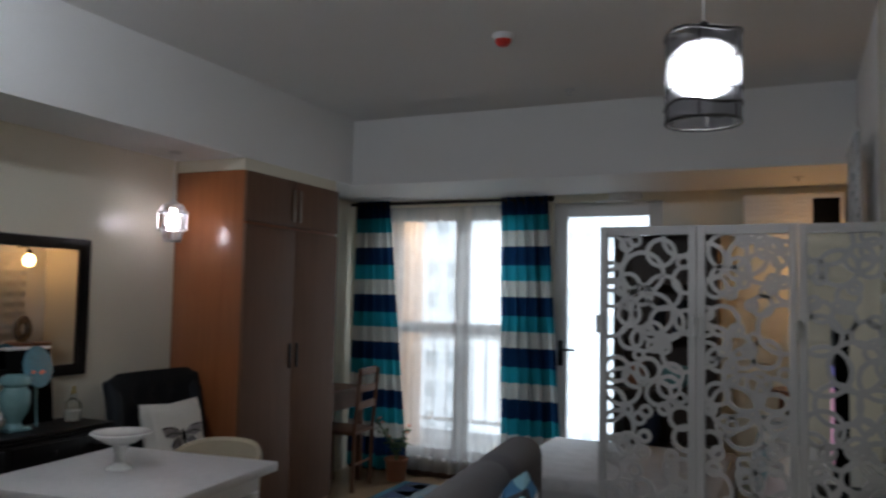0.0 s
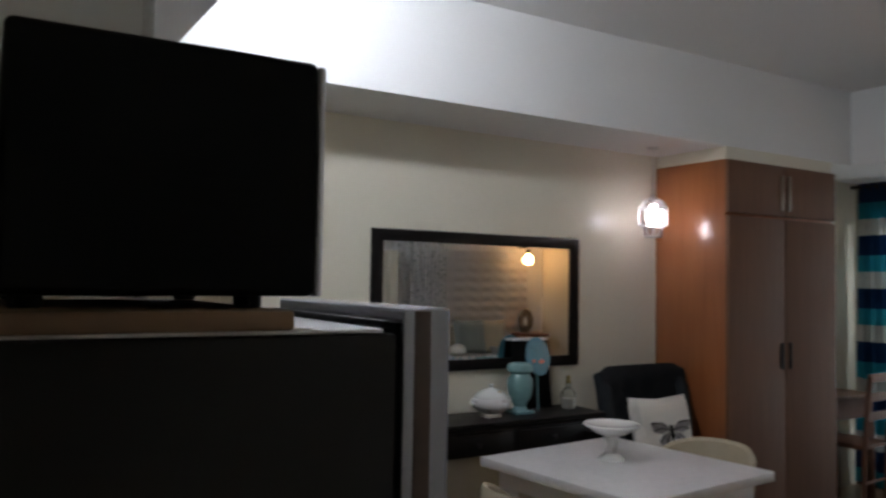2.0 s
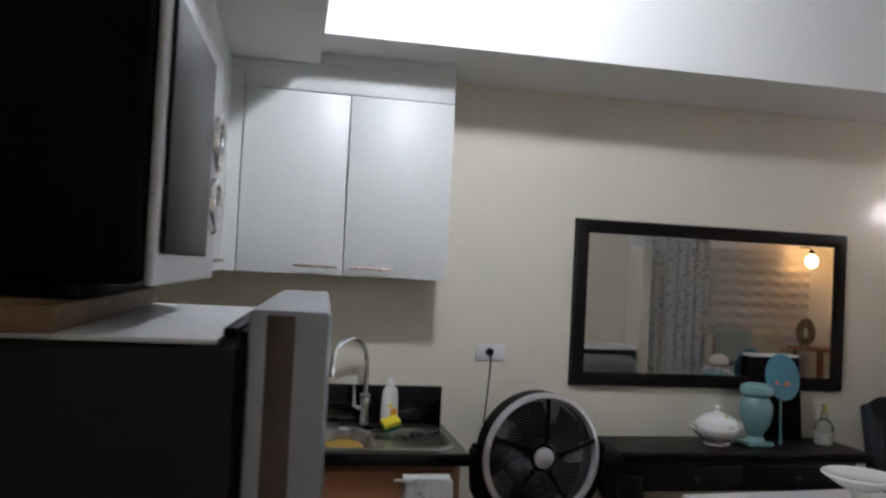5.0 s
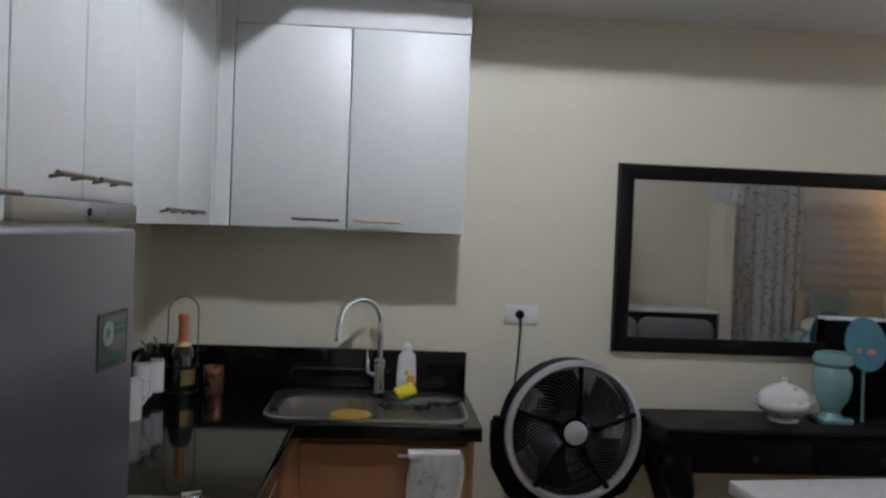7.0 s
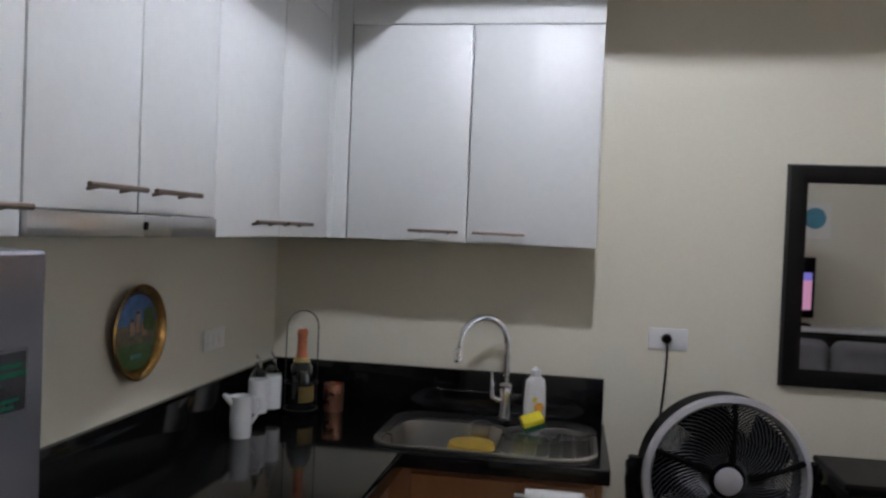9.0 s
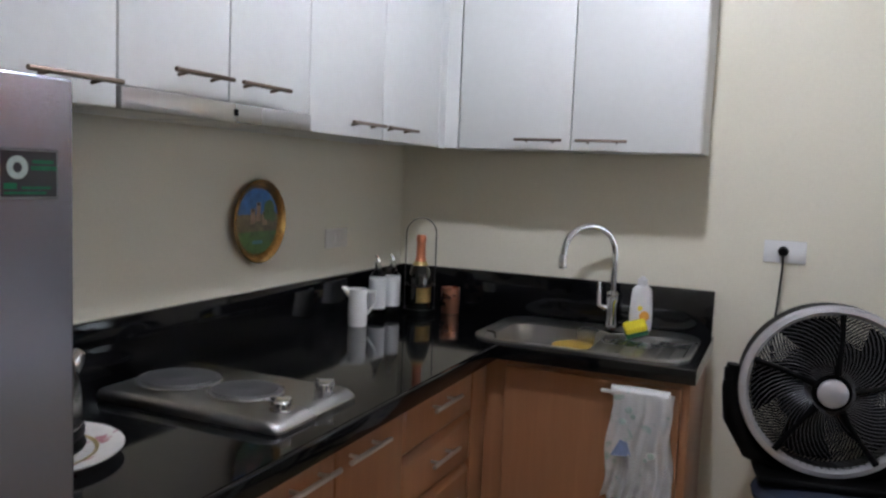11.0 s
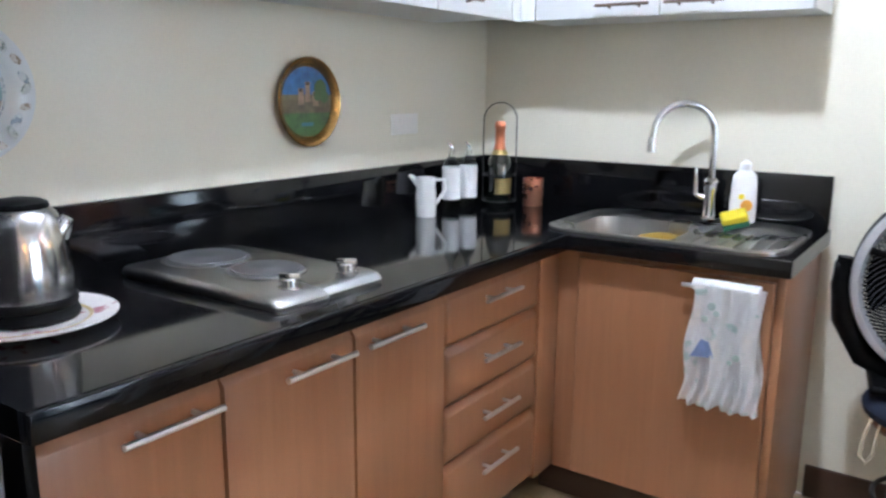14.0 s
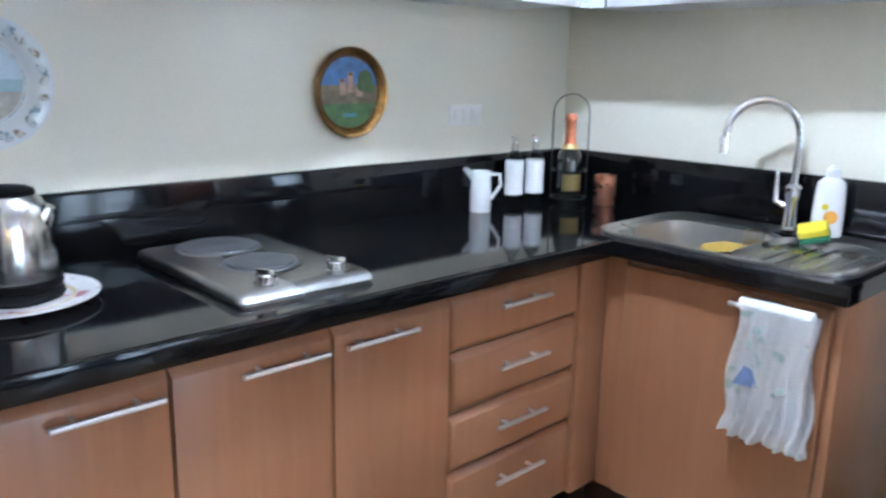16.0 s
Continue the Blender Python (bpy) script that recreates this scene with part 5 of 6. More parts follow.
part("glass", box(MXA + 0.05, MXB - 0.05, NORTH - 0.016, NORTH - 0.004, MZA + 0.05, MZB - 0.05), "mirror_glass", mi)

CX0, CX1, CY0, CY1, CZ = 1.905, 3.065, 3.745, 4.072, 0.822
co_ = thing("console_table", (2.48, 3.9, 0), "black carved wooden console table with scrolled legs", "console table")
part("top", box(CX0, CX1, CY0, CY1, CZ - 0.022, CZ, 0.008, 3), "black_lacquer_wood", co_)
part("moulding", box(CX0 + 0.018, CX1 - 0.018, CY0 + 0.018, CY1, CZ - 0.045, CZ - 0.0225, 0.010, 3), "black_lacquer_wood", co_)
part("apron", box(CX0 + 0.05, CX1 - 0.05, CY0 + 0.045, CY1, CZ - 0.17, CZ - 0.0455, 0.004), "black_lacquer_wood", co_)
for k, (a, b) in enumerate(((CX0 + 0.12, CX0 + 0.56), (CX0 + 0.60, CX1 - 0.12))):
    dr = part("drawer_front", box(a, b, CY0 + 0.037, CY0 + 0.0448, CZ - 0.155, CZ - 0.062, 0.003), "black_lacquer_wood", co_)
    part("knob", lathe([(0.006, 0), (0.006, 0.012), (0.014, 0.018), (0.010, 0.026), (0, 0.027)], ((a + b) / 2, CY0 + 0.037, CZ - 0.11), 12, (0, -1, 0)), "dark_iron", dr)
for x, s in ((CX0 + 0.085, 1), (CX1 - 0.085, -1)):
    for y in (CY0 + 0.065, CY1 - 0.04):
        bend = ((-0.028, 0.72), (-0.030, 0.66), (0.0, 0.58), (0.022, 0.47), (0.012, 0.33), (-0.012, 0.18), (-0.02, 0.06), (-0.03, 0.012))
        part("leg", tube([(x + s * dx, y + (dx if y < 3.9 else 0), z) for dx, z in bend], [0.052, 0.056, 0.048, 0.034, 0.026, 0.024, 0.03, 0.036], 12), "black_lacquer_wood", co_)
part("lower_shelf", box(CX0 + 0.07, CX1 - 0.07, CY0 + 0.06, CY1 - 0.01, 0.12, 0.14, 0.004), "black_lacquer_wood", co_)

tu = thing("soup_tureen", (2.42, 3.92, CZ), "white china soup tureen with lid and handles", "tureen")
part("bowl", lathe([(0.056, 0), (0.058, 0.007), (0.048, 0.014), (0.068, 0.024), (0.094, 0.046), (0.103, 0.066), (0.100, 0.084), (0.090, 0.094), (0, 0.094)], (2.42, 3.92, CZ), 36), "floral_bowl", tu)
ld = part("lid", lathe([(0.093, 0.0945), (0.091, 0.102), (0.074, 0.120), (0.045, 0.136), (0.015, 0.143), (0.009, 0.150), (0.014, 0.158), (0.010, 0.166), (0, 0.168)], (2.42, 3.92, CZ), 36), "ceramic", tu)
part("painted_sprig", lathe([(0, 0), (0.014, 0), (0.012, 0.0015), (0, 0.002)], (2.435, 3.862, CZ + 0.126), 8, (0.2, -0.72, 0.66)), "gold_foil", ld)
for s in (-1, 1):
    part("handle", tube([(2.42 + s * 0.088, 3.92, CZ + 0.082), (2.42 + s * 0.116, 3.92, CZ + 0.094), (2.42 + s * 0.124, 3.92, CZ + 0.076), (2.42 + s * 0.094, 3.92, CZ + 0.058)], 0.007, 8), "ceramic", tu)
va = thing("celadon_vase", (2.60, 3.91, CZ), "pale turquoise ceramic vase with a square foot", "vase")
part("foot", box(2.54, 2.66, 3.855, 3.965, CZ + 0.0005, CZ + 0.022, 0.005), "celadon", va)
part("body", lathe([(0.045, 0.022), (0.034, 0.040), (0.040, 0.058), (0.062, 0.095), (0.071, 0.145), (0.069, 0.185), (0.055, 0.205), (0.053, 0.212), (0.070, 0.226), (0.073, 0.245), (0.066, 0.262), (0.052, 0.268), (0.046, 0.262), (0.05, 0.22), (0, 0.20)], (2.60, 3.91, CZ), 36), "celadon", va)
bk = thing("black_easel_board", (2.77, 3.97, CZ), "small black chalkboard leaning on the wall", "board")
tilt = Matrix.Translation((2.765, 4.015, CZ)) @ Euler((radians(-6), 0, 0)).to_matrix().to_4x4()
bm = bmesh.new(); bx(bm, -0.125, 0.135, -0.012, 0.0, 0.001, 0.375, 0.003, 2, tilt)
part("panel", bm, "ink", bk)
bm = bmesh.new(); bx(bm, -0.125, 0.135, -0.0125, 0.001, 0.3755, 0.388, 0.003, 2, tilt)
part("top_rail", bm, "white_lacquer", bk)
hf = thing("hand_fan", (2.75, 3.93, CZ), "round blue paper hand fan with a coral motif", "hand fan")
part("leaf", turned(lathe([(0, 0), (0.086, 0), (0.088, 0.003), (0.086, 0.006), (0, 0.006)], (0, 0, 0), 36, (0, -1, 0)), Matrix.Translation((2.748, 3.948, CZ + 0.295)) @ Euler((radians(-8), radians(-10), 0)).to_matrix().to_4x4() @ Matrix.Diagonal((0.95, 1, 1.2, 1))), "blue_enamel", hf)
bm = bmesh.new()
for dx, dz, r in ((0.02, -0.045, 0.024), (0.045, -0.050, 0.02), (-0.005, -0.062, 0.018), (-0.03, -0.03, 0.010), (0.065, -0.058, 0.014)):
    lathe([(0, 0), (r, 0), (r * 0.9, 0.003), (0, 0.004)], (2.748 + dx, 3.940, CZ + 0.30 + dz), 10, (0, -1, 0), bm)
part("coral_motif", bm, "coral", hf)
part("stick", tube([(2.742, 3.944, CZ + 0.20), (2.735, 3.930, CZ + 0.10), (2.73, 3.915, CZ + 0.002)], 0.006, 8), "celadon", hf)
gb_ = thing("glass_decanter", (2.955, 3.93, CZ), "small pale glass decanter with a stopper", "decanter")
part("body", lathe([(0.038, 0), (0.042, 0.004), (0.043, 0.085), (0.030, 0.105), (0.015, 0.118), (0.015, 0.140), (0, 0.141)], (2.955, 3.93, CZ + 0.0005), 8), "bottle_glass", gb_)
part("stopper", lathe([(0.012, 0.1415), (0.016, 0.150), (0.010, 0.165), (0.014, 0.178), (0, 0.186)], (2.955, 3.93, CZ), 10), "gold_foil", gb_)
part("oil", lathe([(0, 0.005), (0.037, 0.005), (0.038, 0.055), (0, 0.055)], (2.955, 3.93, CZ), 8), "paper", gb_)

# ---- dining table, cake stand, chairs ----
TC = Vector((2.40, 2.94, 0))
R5 = around(TC.x, TC.y, 5.5)
tb = thing("dining_table", TC, "square white dining table with turned legs", "table")
part("tabletop", turned(box(TC.x - 0.415, TC.x + 0.415, TC.y - 0.43, TC.y + 0.43, 0.735, 0.775, 0.006), R5), "white_stone", tb)
part("apron", turned(box(TC.x - 0.36, TC.x + 0.36, TC.y - 0.37, TC.y + 0.37, 0.655, 0.7345, 0.004), R5), "white_lacquer", tb)
for sx in (-1, 1):
    for sy in (-1, 1):
        prof = [(0.034, 0.0), (0.040, 0.03), (0.026, 0.06), (0.032, 0.10), (0.040, 0.30), (0.044, 0.46), (0.030, 0.50), (0.046, 0.53), (0.046, 0.56), (0.034, 0.58), (0.042, 0.60), (0.042, 0.6545)]
        part("leg", turned(lathe(prof, (TC.x + sx * 0.33, TC.y + sy * 0.34, 0), 16), R5), "white_lacquer", tb)
cs = thing("cake_stand", (2.41, 3.02, 0.775), "white ceramic pedestal cake stand", "cake stand")
part("pedestal", lathe([(0.052, 0), (0.055, 0.004), (0.046, 0.012), (0.024, 0.030), (0.022, 0.060), (0.034, 0.100), (0, 0.102)], (2.41, 3.02, 0.7752), 30), "ceramic", cs)
part("dish", lathe([(0.036, 0.1005), (0.060, 0.108), (0.112, 0.140), (0.121, 0.148), (0.117, 0.152), (0.075, 0.140), (0, 0.136)], (2.41, 3.02, 0.7752), 44), "ceramic", cs)


def tub_chair(at, face):
    """A rounded upholstered chair; face: the way it looks, in degrees."""
    c = thing("tub_chair", (0, 0, 0), "beige upholstered round-backed dining chair", "chair", "chairs round the table")
    bm = bmesh.new()
    prof = ((0.215, 0.40), (0.235, 0.42), (0.255, 0.62), (0.262, 0.76), (0.250, 0.785), (0.232, 0.770), (0.222, 0.62), (0.205, 0.45))
    cols = []
    n = 26
    for i in range(n + 1):
        a = radians(75 + 210 * i / n)
        low = 1 - 0.42 * (abs(i / n - 0.5) * 2) ** 3
        cols.append([bm.verts.new((r * math.cos(a), r * math.sin(a), 0.40 + (z - 0.40) * low)) for r, z in prof])
    for a, b in zip(cols, cols[1:]):
        for k in range(len(prof)):
            j = (k + 1) % len(prof)
            bm.faces.new((a[k], a[j], b[j], b[k]))
    bm.faces.new(cols[0])
    bm.faces.new(cols[-1])
    part("backrest", bm, "beige_cloth", c)
    part("seat", lathe([(0, 0.385), (0.19, 0.385), (0.212, 0.40), (0.214, 0.44), (0.195, 0.465), (0, 0.472)], (0, 0, 0), 32), "beige_cloth", c)
    for a in (45, 135, 225, 315):
        x, y = 0.16 * math.cos(radians(a)), 0.16 * math.sin(radians(a))
        part("leg", tube([(x, y, 0.384), (x * 1.15, y * 1.15, 0.0)], [0.020, 0.013], 8), "chair_wood", c)
    c.matrix_basis = pose(at[0], at[1], 0, 0, 0, face)
    return c


tc = tub_chair((1.90, 2.80), 0)
copy_thing(tc, pose(2.93, 3.02, 0, 0, 0, 185))

# ---- black armchair with a butterfly cushion ----
ar = thing("tufted_armchair", (3.36, 3.72, 0), "charcoal tufted armchair standing against the wall", "armchair")
ax0, ax1 = 3.125, 3.79
bm = bmesh.new()
nx, nz_ = 26, 20
buttons = [(bx_, bz_) for bz_, off in ((0.80, 0), (0.92, 0.5)) for bx_ in [ax0 + 0.11 + 0.145 * (k + off) for k in range(4)]]
front = []
for i in range(nx + 1):
    row = []
    for k in range(nz_ + 1):
        x, z = ax0 + (ax1 - ax0) * i / nx, 0.40 + 0.65 * k / nz_
        u = 2 * i / nx - 1
        dent = sum(0.030 * math.exp(-((x - px) ** 2 + (z - pz) ** 2) / 0.0012) for px, pz in buttons)
        roll = 0.05 * max(0, (z - 0.93) / 0.12) ** 2
        zz = z - 0.03 * max(0, abs(u) - 0.82) / 0.18 * (k == nz_)
        row.append(bm.verts.new((x, 3.84 + dent + 0.02 * u * u * -1 - 0.0 + roll, zz)))
    front.append(row)
for a, b in zip(front, front[1:]):
    for k in range(nz_):
        bm.faces.new((a[k], a[k + 1], b[k + 1], b[k]))
bmesh.ops.solidify(bm, geom=bm.faces[:], thickness=-0.11)
part("backrest", bm, "charcoal_cloth", ar)
for px, pz in buttons:
    part("button", lathe([(0, 0), (0.013, 0.001), (0.010, 0.006), (0, 0.008)], (px, 3.858, pz), 10, (0, -1, 0)), "charcoal_cloth", ar)
part("seat", box(ax0 + 0.02, ax1 - 0.02, 3.36, 3.838, 0.24, 0.46, 0.035, 4), "charcoal_cloth", ar)
for s, x in ((-1, ax0 + 0.03), (1, ax1 - 0.05)):
    part("wing", tube([(x, 3.90, 1.00), (x + s * 0.02, 3.84, 0.92), (x + s * 0.02, 3.80, 0.70), (x + s * 0.01, 3.78, 0.50)], [0.035, 0.045, 0.045, 0.035], 10), "charcoal_cloth", ar)
for x in (ax0 + 0.07, ax1 - 0.07):
    for y in (3.41, 3.88):
        part("leg", tube([(x, y, 0.239), (x, y, 0.0)], [0.024, 0.015], 8), "black_lacquer_wood", ar)
bc = thing("butterfly_cushion", (3.45, 3.68, 0.46), "white cushion printed with a dark butterfly", "cushion")
CT_ = Euler((radians(-14), 0, radians(-4))).to_matrix().to_4x4()
part("cover", pillow((3.45, 3.70, 0.690), 0.43, 0.15, 0.40, CT_), "paper", bc)
bm = bmesh.new()


def wing_shape(pts, cx, cz, y):
    vs = [bm.verts.new((cx + a, y, cz + b)) for a, b in pts]
    bm.faces.new(vs)


for s in (-1, 1):
    wing_shape([(s * a, b) for a, b in ((0.012, 0.0), (0.05, 0.035), (0.11, 0.055), (0.145, 0.045), (0.13, 0.0), (0.08, -0.015))], 0, 0, -0.0795)
    wing_shape([(s * a, b) for a, b in ((0.012, -0.02), (0.07, -0.022), (0.10, -0.05), (0.08, -0.085), (0.03, -0.07))], 0, 0, -0.0795)
bmesh.ops.solidify(bm, geom=bm.faces[:], thickness=0.003)
bmesh.ops.transform(bm, matrix=Matrix.Translation((3.45, 3.70, 0.69)) @ CT_, verts=bm.verts)
surf("faded_ink", (0.40, 0.37, 0.37), 0.9, vary=0.4, scale=40, bump=0.1)
wg = part("printed_wings", bm, "faded_ink", bc)
for s_ in (-1, 1):
    for k, vein in enumerate(((0.012, 0.005, 0.06, 0.045, 0.145, 0.048), (0.012, 0.0, 0.08, 0.015, 0.13, 0.0), (0.012, -0.01, 0.06, -0.02, 0.09, -0.06), (0.012, -0.02, 0.04, -0.045, 0.05, -0.08))):
        vb = tube([(s_ * vein[0], -0.0835, vein[1]), (s_ * vein[2], -0.0835, vein[3]), (s_ * vein[4], -0.0835, vein[5])], 0.0022, 5)
        part("printed_vein", turned(vb, Matrix.Translation((3.45, 3.70, 0.69)) @ CT_), "ink", bc)
bm = tube([(0, -0.083, 0.03), (0, -0.083, -0.02), (0, -0.083, -0.07)], [0.005, 0.009, 0.003], 8)
part("printed_body", turned(bm, Matrix.Translation((3.45, 3.70, 0.69)) @ CT_), "ink", bc)

# ---- wardrobe and the hanging lantern beside it ----
wd = thing("wardrobe", (4.32, 3.8, 0), "tall built-in brown wood wardrobe with overhead doors", "wardrobe")
WX0, WX1, WF = 3.808, 4.862, 3.53
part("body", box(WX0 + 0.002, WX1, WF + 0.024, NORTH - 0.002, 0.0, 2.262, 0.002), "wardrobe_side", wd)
part("cornice", box(WX0 + 0.01, WX1, WF + 0.03, NORTH - 0.002, 2.2625, SOFFIT - 0.002), "cream_paint", wd)
mid = (WX0 + WX1) / 2
for a, b in ((WX0, mid), (mid, WX1)):
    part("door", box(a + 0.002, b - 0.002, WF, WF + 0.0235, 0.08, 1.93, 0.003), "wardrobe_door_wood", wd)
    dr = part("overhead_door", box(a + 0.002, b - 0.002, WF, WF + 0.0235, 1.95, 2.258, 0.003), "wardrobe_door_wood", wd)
    hx = mid + (-0.035 if a < mid - 0.1 else 0.035)
    part("handle", box(hx - 0.014, hx + 0.014, WF - 0.012, WF - 0.0005, 1.985, 2.20, 0.004), "aged_bronze", dr)
for hx in (mid - 0.04, mid + 0.04):
    part("handle", box(hx - 0.007, hx + 0.007, WF - 0.015, WF - 0.0005, 1.02, 1.18, 0.004), "dark_iron", wd)

LX, LY, LZ = 3.542, 3.86, 1.918
la = thing("hanging_lantern", (LX, LY, LZ), "lit faceted glass lantern hanging on a cord", "pendant lamp")
part("glass", lathe([(0.045, -0.112), (0.052, -0.09), (0.058, -0.055), (0.080, -0.045), (0.082, 0.055), (0.058, 0.075), (0.050, 0.105)], (LX, LY, LZ), 8), "lantern_glass", la)
part("cap", lathe([(0.052, 0.1055), (0.030, 0.118), (0.012, 0.125), (0.010, 0.14), (0, 0.141)], (LX, LY, LZ), 8), "satin_metal", la)
for z, r in ((-0.045, 0.081), (0.055, 0.083), (-0.112, 0.046)):
    part("metal_band", tube(arc((LX, LY, LZ + z), r, 0, 315, 7, (1, 0, 0), (0, 1, 0)), 0.0055, 6, closed=True), "satin_metal", la)
for k in range(8):
    a = 2 * math.pi * k / 8
    part("rib", tube([(LX + r * math.cos(a), LY + r * math.sin(a), LZ + z) for r, z in ((0.046, -0.112), (0.059, -0.055), (0.081, -0.045), (0.083, 0.055), (0.051, 0.105))], 0.004, 5), "satin_metal", la)
part("bulb", lathe([(0, -0.05), (0.026, -0.03), (0.032, 0.0), (0.026, 0.03), (0.014, 0.05), (0.014, 0.07), (0, 0.071)], (LX, LY, LZ), 18), "bulb_lantern", la)
part("cord", tube([(LX, LY, LZ + 0.14), (LX, LY, SOFFIT)], 0.003, 6), "plug_white", la)
part("ceiling_rose", lathe([(0, -0.02), (0.03, -0.016), (0.04, -0.0005), (0, -0.0005)], (LX, LY, SOFFIT), 16), "plug_white", la)

# ---- pendant lamp, kitchen ceiling lamp, smoke alarm ----
PX, PY, PZ = 2.2, 0.712, 2.13
pd = thing("pendant_lamp", (PX, PY, PZ), "lit globe pendant lamp inside a dark wire mesh drum", "pendant lamp")
part("globe", lathe([(0, -0.080), (0.045, -0.070), (0.076, -0.030), (0.080, 0.0), (0.070, 0.04), (0.04, 0.068), (0, 0.076)], (PX, PY, PZ + 0.02), 28), "bulb_white", pd)
part("mesh_shade", lathe([(0.100, -0.128), (0.102, -0.128), (0.102, 0.112), (0.100, 0.112)], (PX, PY, PZ), 18, cap=False), "shade_mesh", pd, "see-through dark mesh drum")
for z, r in ((-0.128, 0.102), (-0.085, 0.103), (-0.045, 0.103), (0.04, 0.103), (0.112, 0.102)):
    part("wire_hoop", tube([(PX + r * math.cos(2 * math.pi * i / 18), PY + r * math.sin(2 * math.pi * i / 18), PZ + z + (0.008 * math.sin(6 * math.pi * i / 18) if abs(z) < 0.12 else 0)) for i in range(18)], 0.0045 if abs(z) > 0.05 else 0.0022, 6, closed=True), "dark_iron", pd)
for k in range(6):
    a = 2 * math.pi * k / 6
    part("wire_post", tube([(PX + 0.102 * math.cos(a), PY + 0.102 * math.sin(a), PZ + z) for z in (-0.128, 0, 0.112)], 0.0028, 6), "dark_iron", pd)
    if k % 2 == 0:
        part("spoke", tube([(PX + 0.102 * math.cos(a), PY + 0.102 * math.sin(a), PZ + 0.112), (PX, PY, PZ + 0.118)], 0.003, 6), "dark_iron", pd)
part("lamp_holder", lathe([(0.02, 0.0965), (0.022, 0.14), (0.01, 0.155), (0, 0.156)], (PX, PY, PZ), 14), "dark_iron", pd)
part("cord", tube([(PX, PY, PZ + 0.155), (PX, PY, CEIL)], 0.003, 6), "plug_white", pd)
KLX, KLY, KLZ = 1.12, 2.68, 2.695
kl = thing("ceiling_bulb", (KLX, KLY, CEIL), "plain lit bulb in a white ceiling lamp holder", "ceiling lamp")
part("bulb", lathe([(0, -0.055), (0.028, -0.044), (0.040, -0.01), (0.034, 0.03), (0.018, 0.065), (0, 0.066)], (KLX, KLY, KLZ), 20), "bulb_kitchen", kl)
part("holder", lathe([(0.020, 0.0665), (0.046, 0.074), (0.055, CEIL - KLZ - 0.0005), (0, CEIL - KLZ - 0.0005)], (KLX, KLY, KLZ), 20), "plug_white", kl)
sa = thing("smoke_alarm", (3.62, 1.82, CEIL), "white ceiling smoke alarm with a red dome", "smoke alarm")
part("base", lathe([(0.055, 0), (0.055, -0.015), (0.048, -0.028), (0, -0.028)], (3.62, 1.82, CEIL - 0.0005), 24), "plug_white", sa)
part("dome", lathe([(0.042, -0.0285), (0.040, -0.040), (0.026, -0.058), (0, -0.066)], (3.62, 1.82, CEIL), 20), "red_plastic", sa, "red plastic dome")
for x, y, z in ((4.75, 1.78, CEIL), (5.55, 0.46, SOFFIT)):
    spk = thing("sprinkler_head", (x, y, z), "small metal ceiling fire sprinkler head", "sprinkler", "fire sprinklers")
    part("escutcheon", lathe([(0.035, 0), (0.033, -0.006), (0.012, -0.010), (0, -0.010)], (x, y, z - 0.0005), 16), "satin_metal", spk)
    part("nozzle", lathe([(0.009, -0.0105), (0.008, -0.03), (0.020, -0.034), (0, -0.036)], (x, y, z), 12), "satin_metal", spk)

# ---- air conditioner ----
ac = thing("air_conditioner", (EAST, 0.48, 1.96), "white window-type air conditioner set in the wall", "air conditioner")
part("casing", box(EAST - 0.10, EAST - 0.001, 0.17, 0.82, 1.93, 2.285, 0.012, 3), "white_lacquer", ac)
for k in range(9):
    part("louvre", box(EAST - 0.108, EAST - 0.1005, 0.40, 0.79, 1.965 + 0.031 * k, 1.985 + 0.031 * k, 0.002), "plug_white", ac)
part("control_panel", box(EAST - 0.106, EAST - 0.1005, 0.20, 0.37, 1.965, 2.245, 0.003), "black_plastic", ac, "dark control panel")

# ---- fretwork room divider ----
def fretwork(y0, y1, z0, z1, x, seed):
    """A board cut into interlocking rings between two stiles."""
    rnd = random.Random(seed)
    bm = bmesh.new()
    done = []
    cy, cz = (y0 + y1) / 2, (z0 + z1) / 2

    def ring(y, z, r, w):
        n = 22 if r > 0.04 else 16
        lo, hi = [], []
        hx_ = 0.005 + 0.0004 * (len(done) % 9)
        for i in range(n):
            a = 2 * math.pi * i / n
            for rr, store in ((r - w, lo), (r, hi)):
                py = min(max(y + rr * math.cos(a), y0), y1)
                pz = min(max(z + rr * math.sin(a), z0), z1)
                store.append((bm.verts.new((x - hx_, py, pz)), bm.verts.new((x + hx_, py, pz))))
        for i in range(n):
            j = (i + 1) % n
            for quad in ((lo[i][0], lo[j][0], hi[j][0], hi[i][0]), (hi[i][1], hi[j][1], lo[j][1], lo[i][1]), (hi[i][0], hi[j][0], hi[j][1], hi[i][1]), (lo[j][0], lo[i][0], lo[i][1], lo[j][1])):
                bm.faces.new(quad)

    for target, count in ((0.076, 12), (0.058, 22), (0.042, 34), (0.025, 44)):
        for _ in range(count * 30):
            if count <= 0:
                break
            r = target * rnd.uniform(0.85, 1.12)
            y, z = rnd.uniform(y0, y1), rnd.uniform(z0, z1)
            ok, touch = True, not done
            for py, pz, pr in done:
                d = math.hypot(y - py, z - pz)
                if d < abs(r - pr) + 0.012 and d > 0.012 or d < max(r, pr) * 0.74:
                    ok = False
                    break
                if d < r + pr:
                    touch = True
            near_edge = y - y0 < r or y1 - y < r or z - z0 < r or z1 - z < r
            if ok and (touch or near_edge):
                ring(y, z, r, 0.0125 + 0.02 * r)
                done.append((y, z, r))
                count -= 1
    return bm


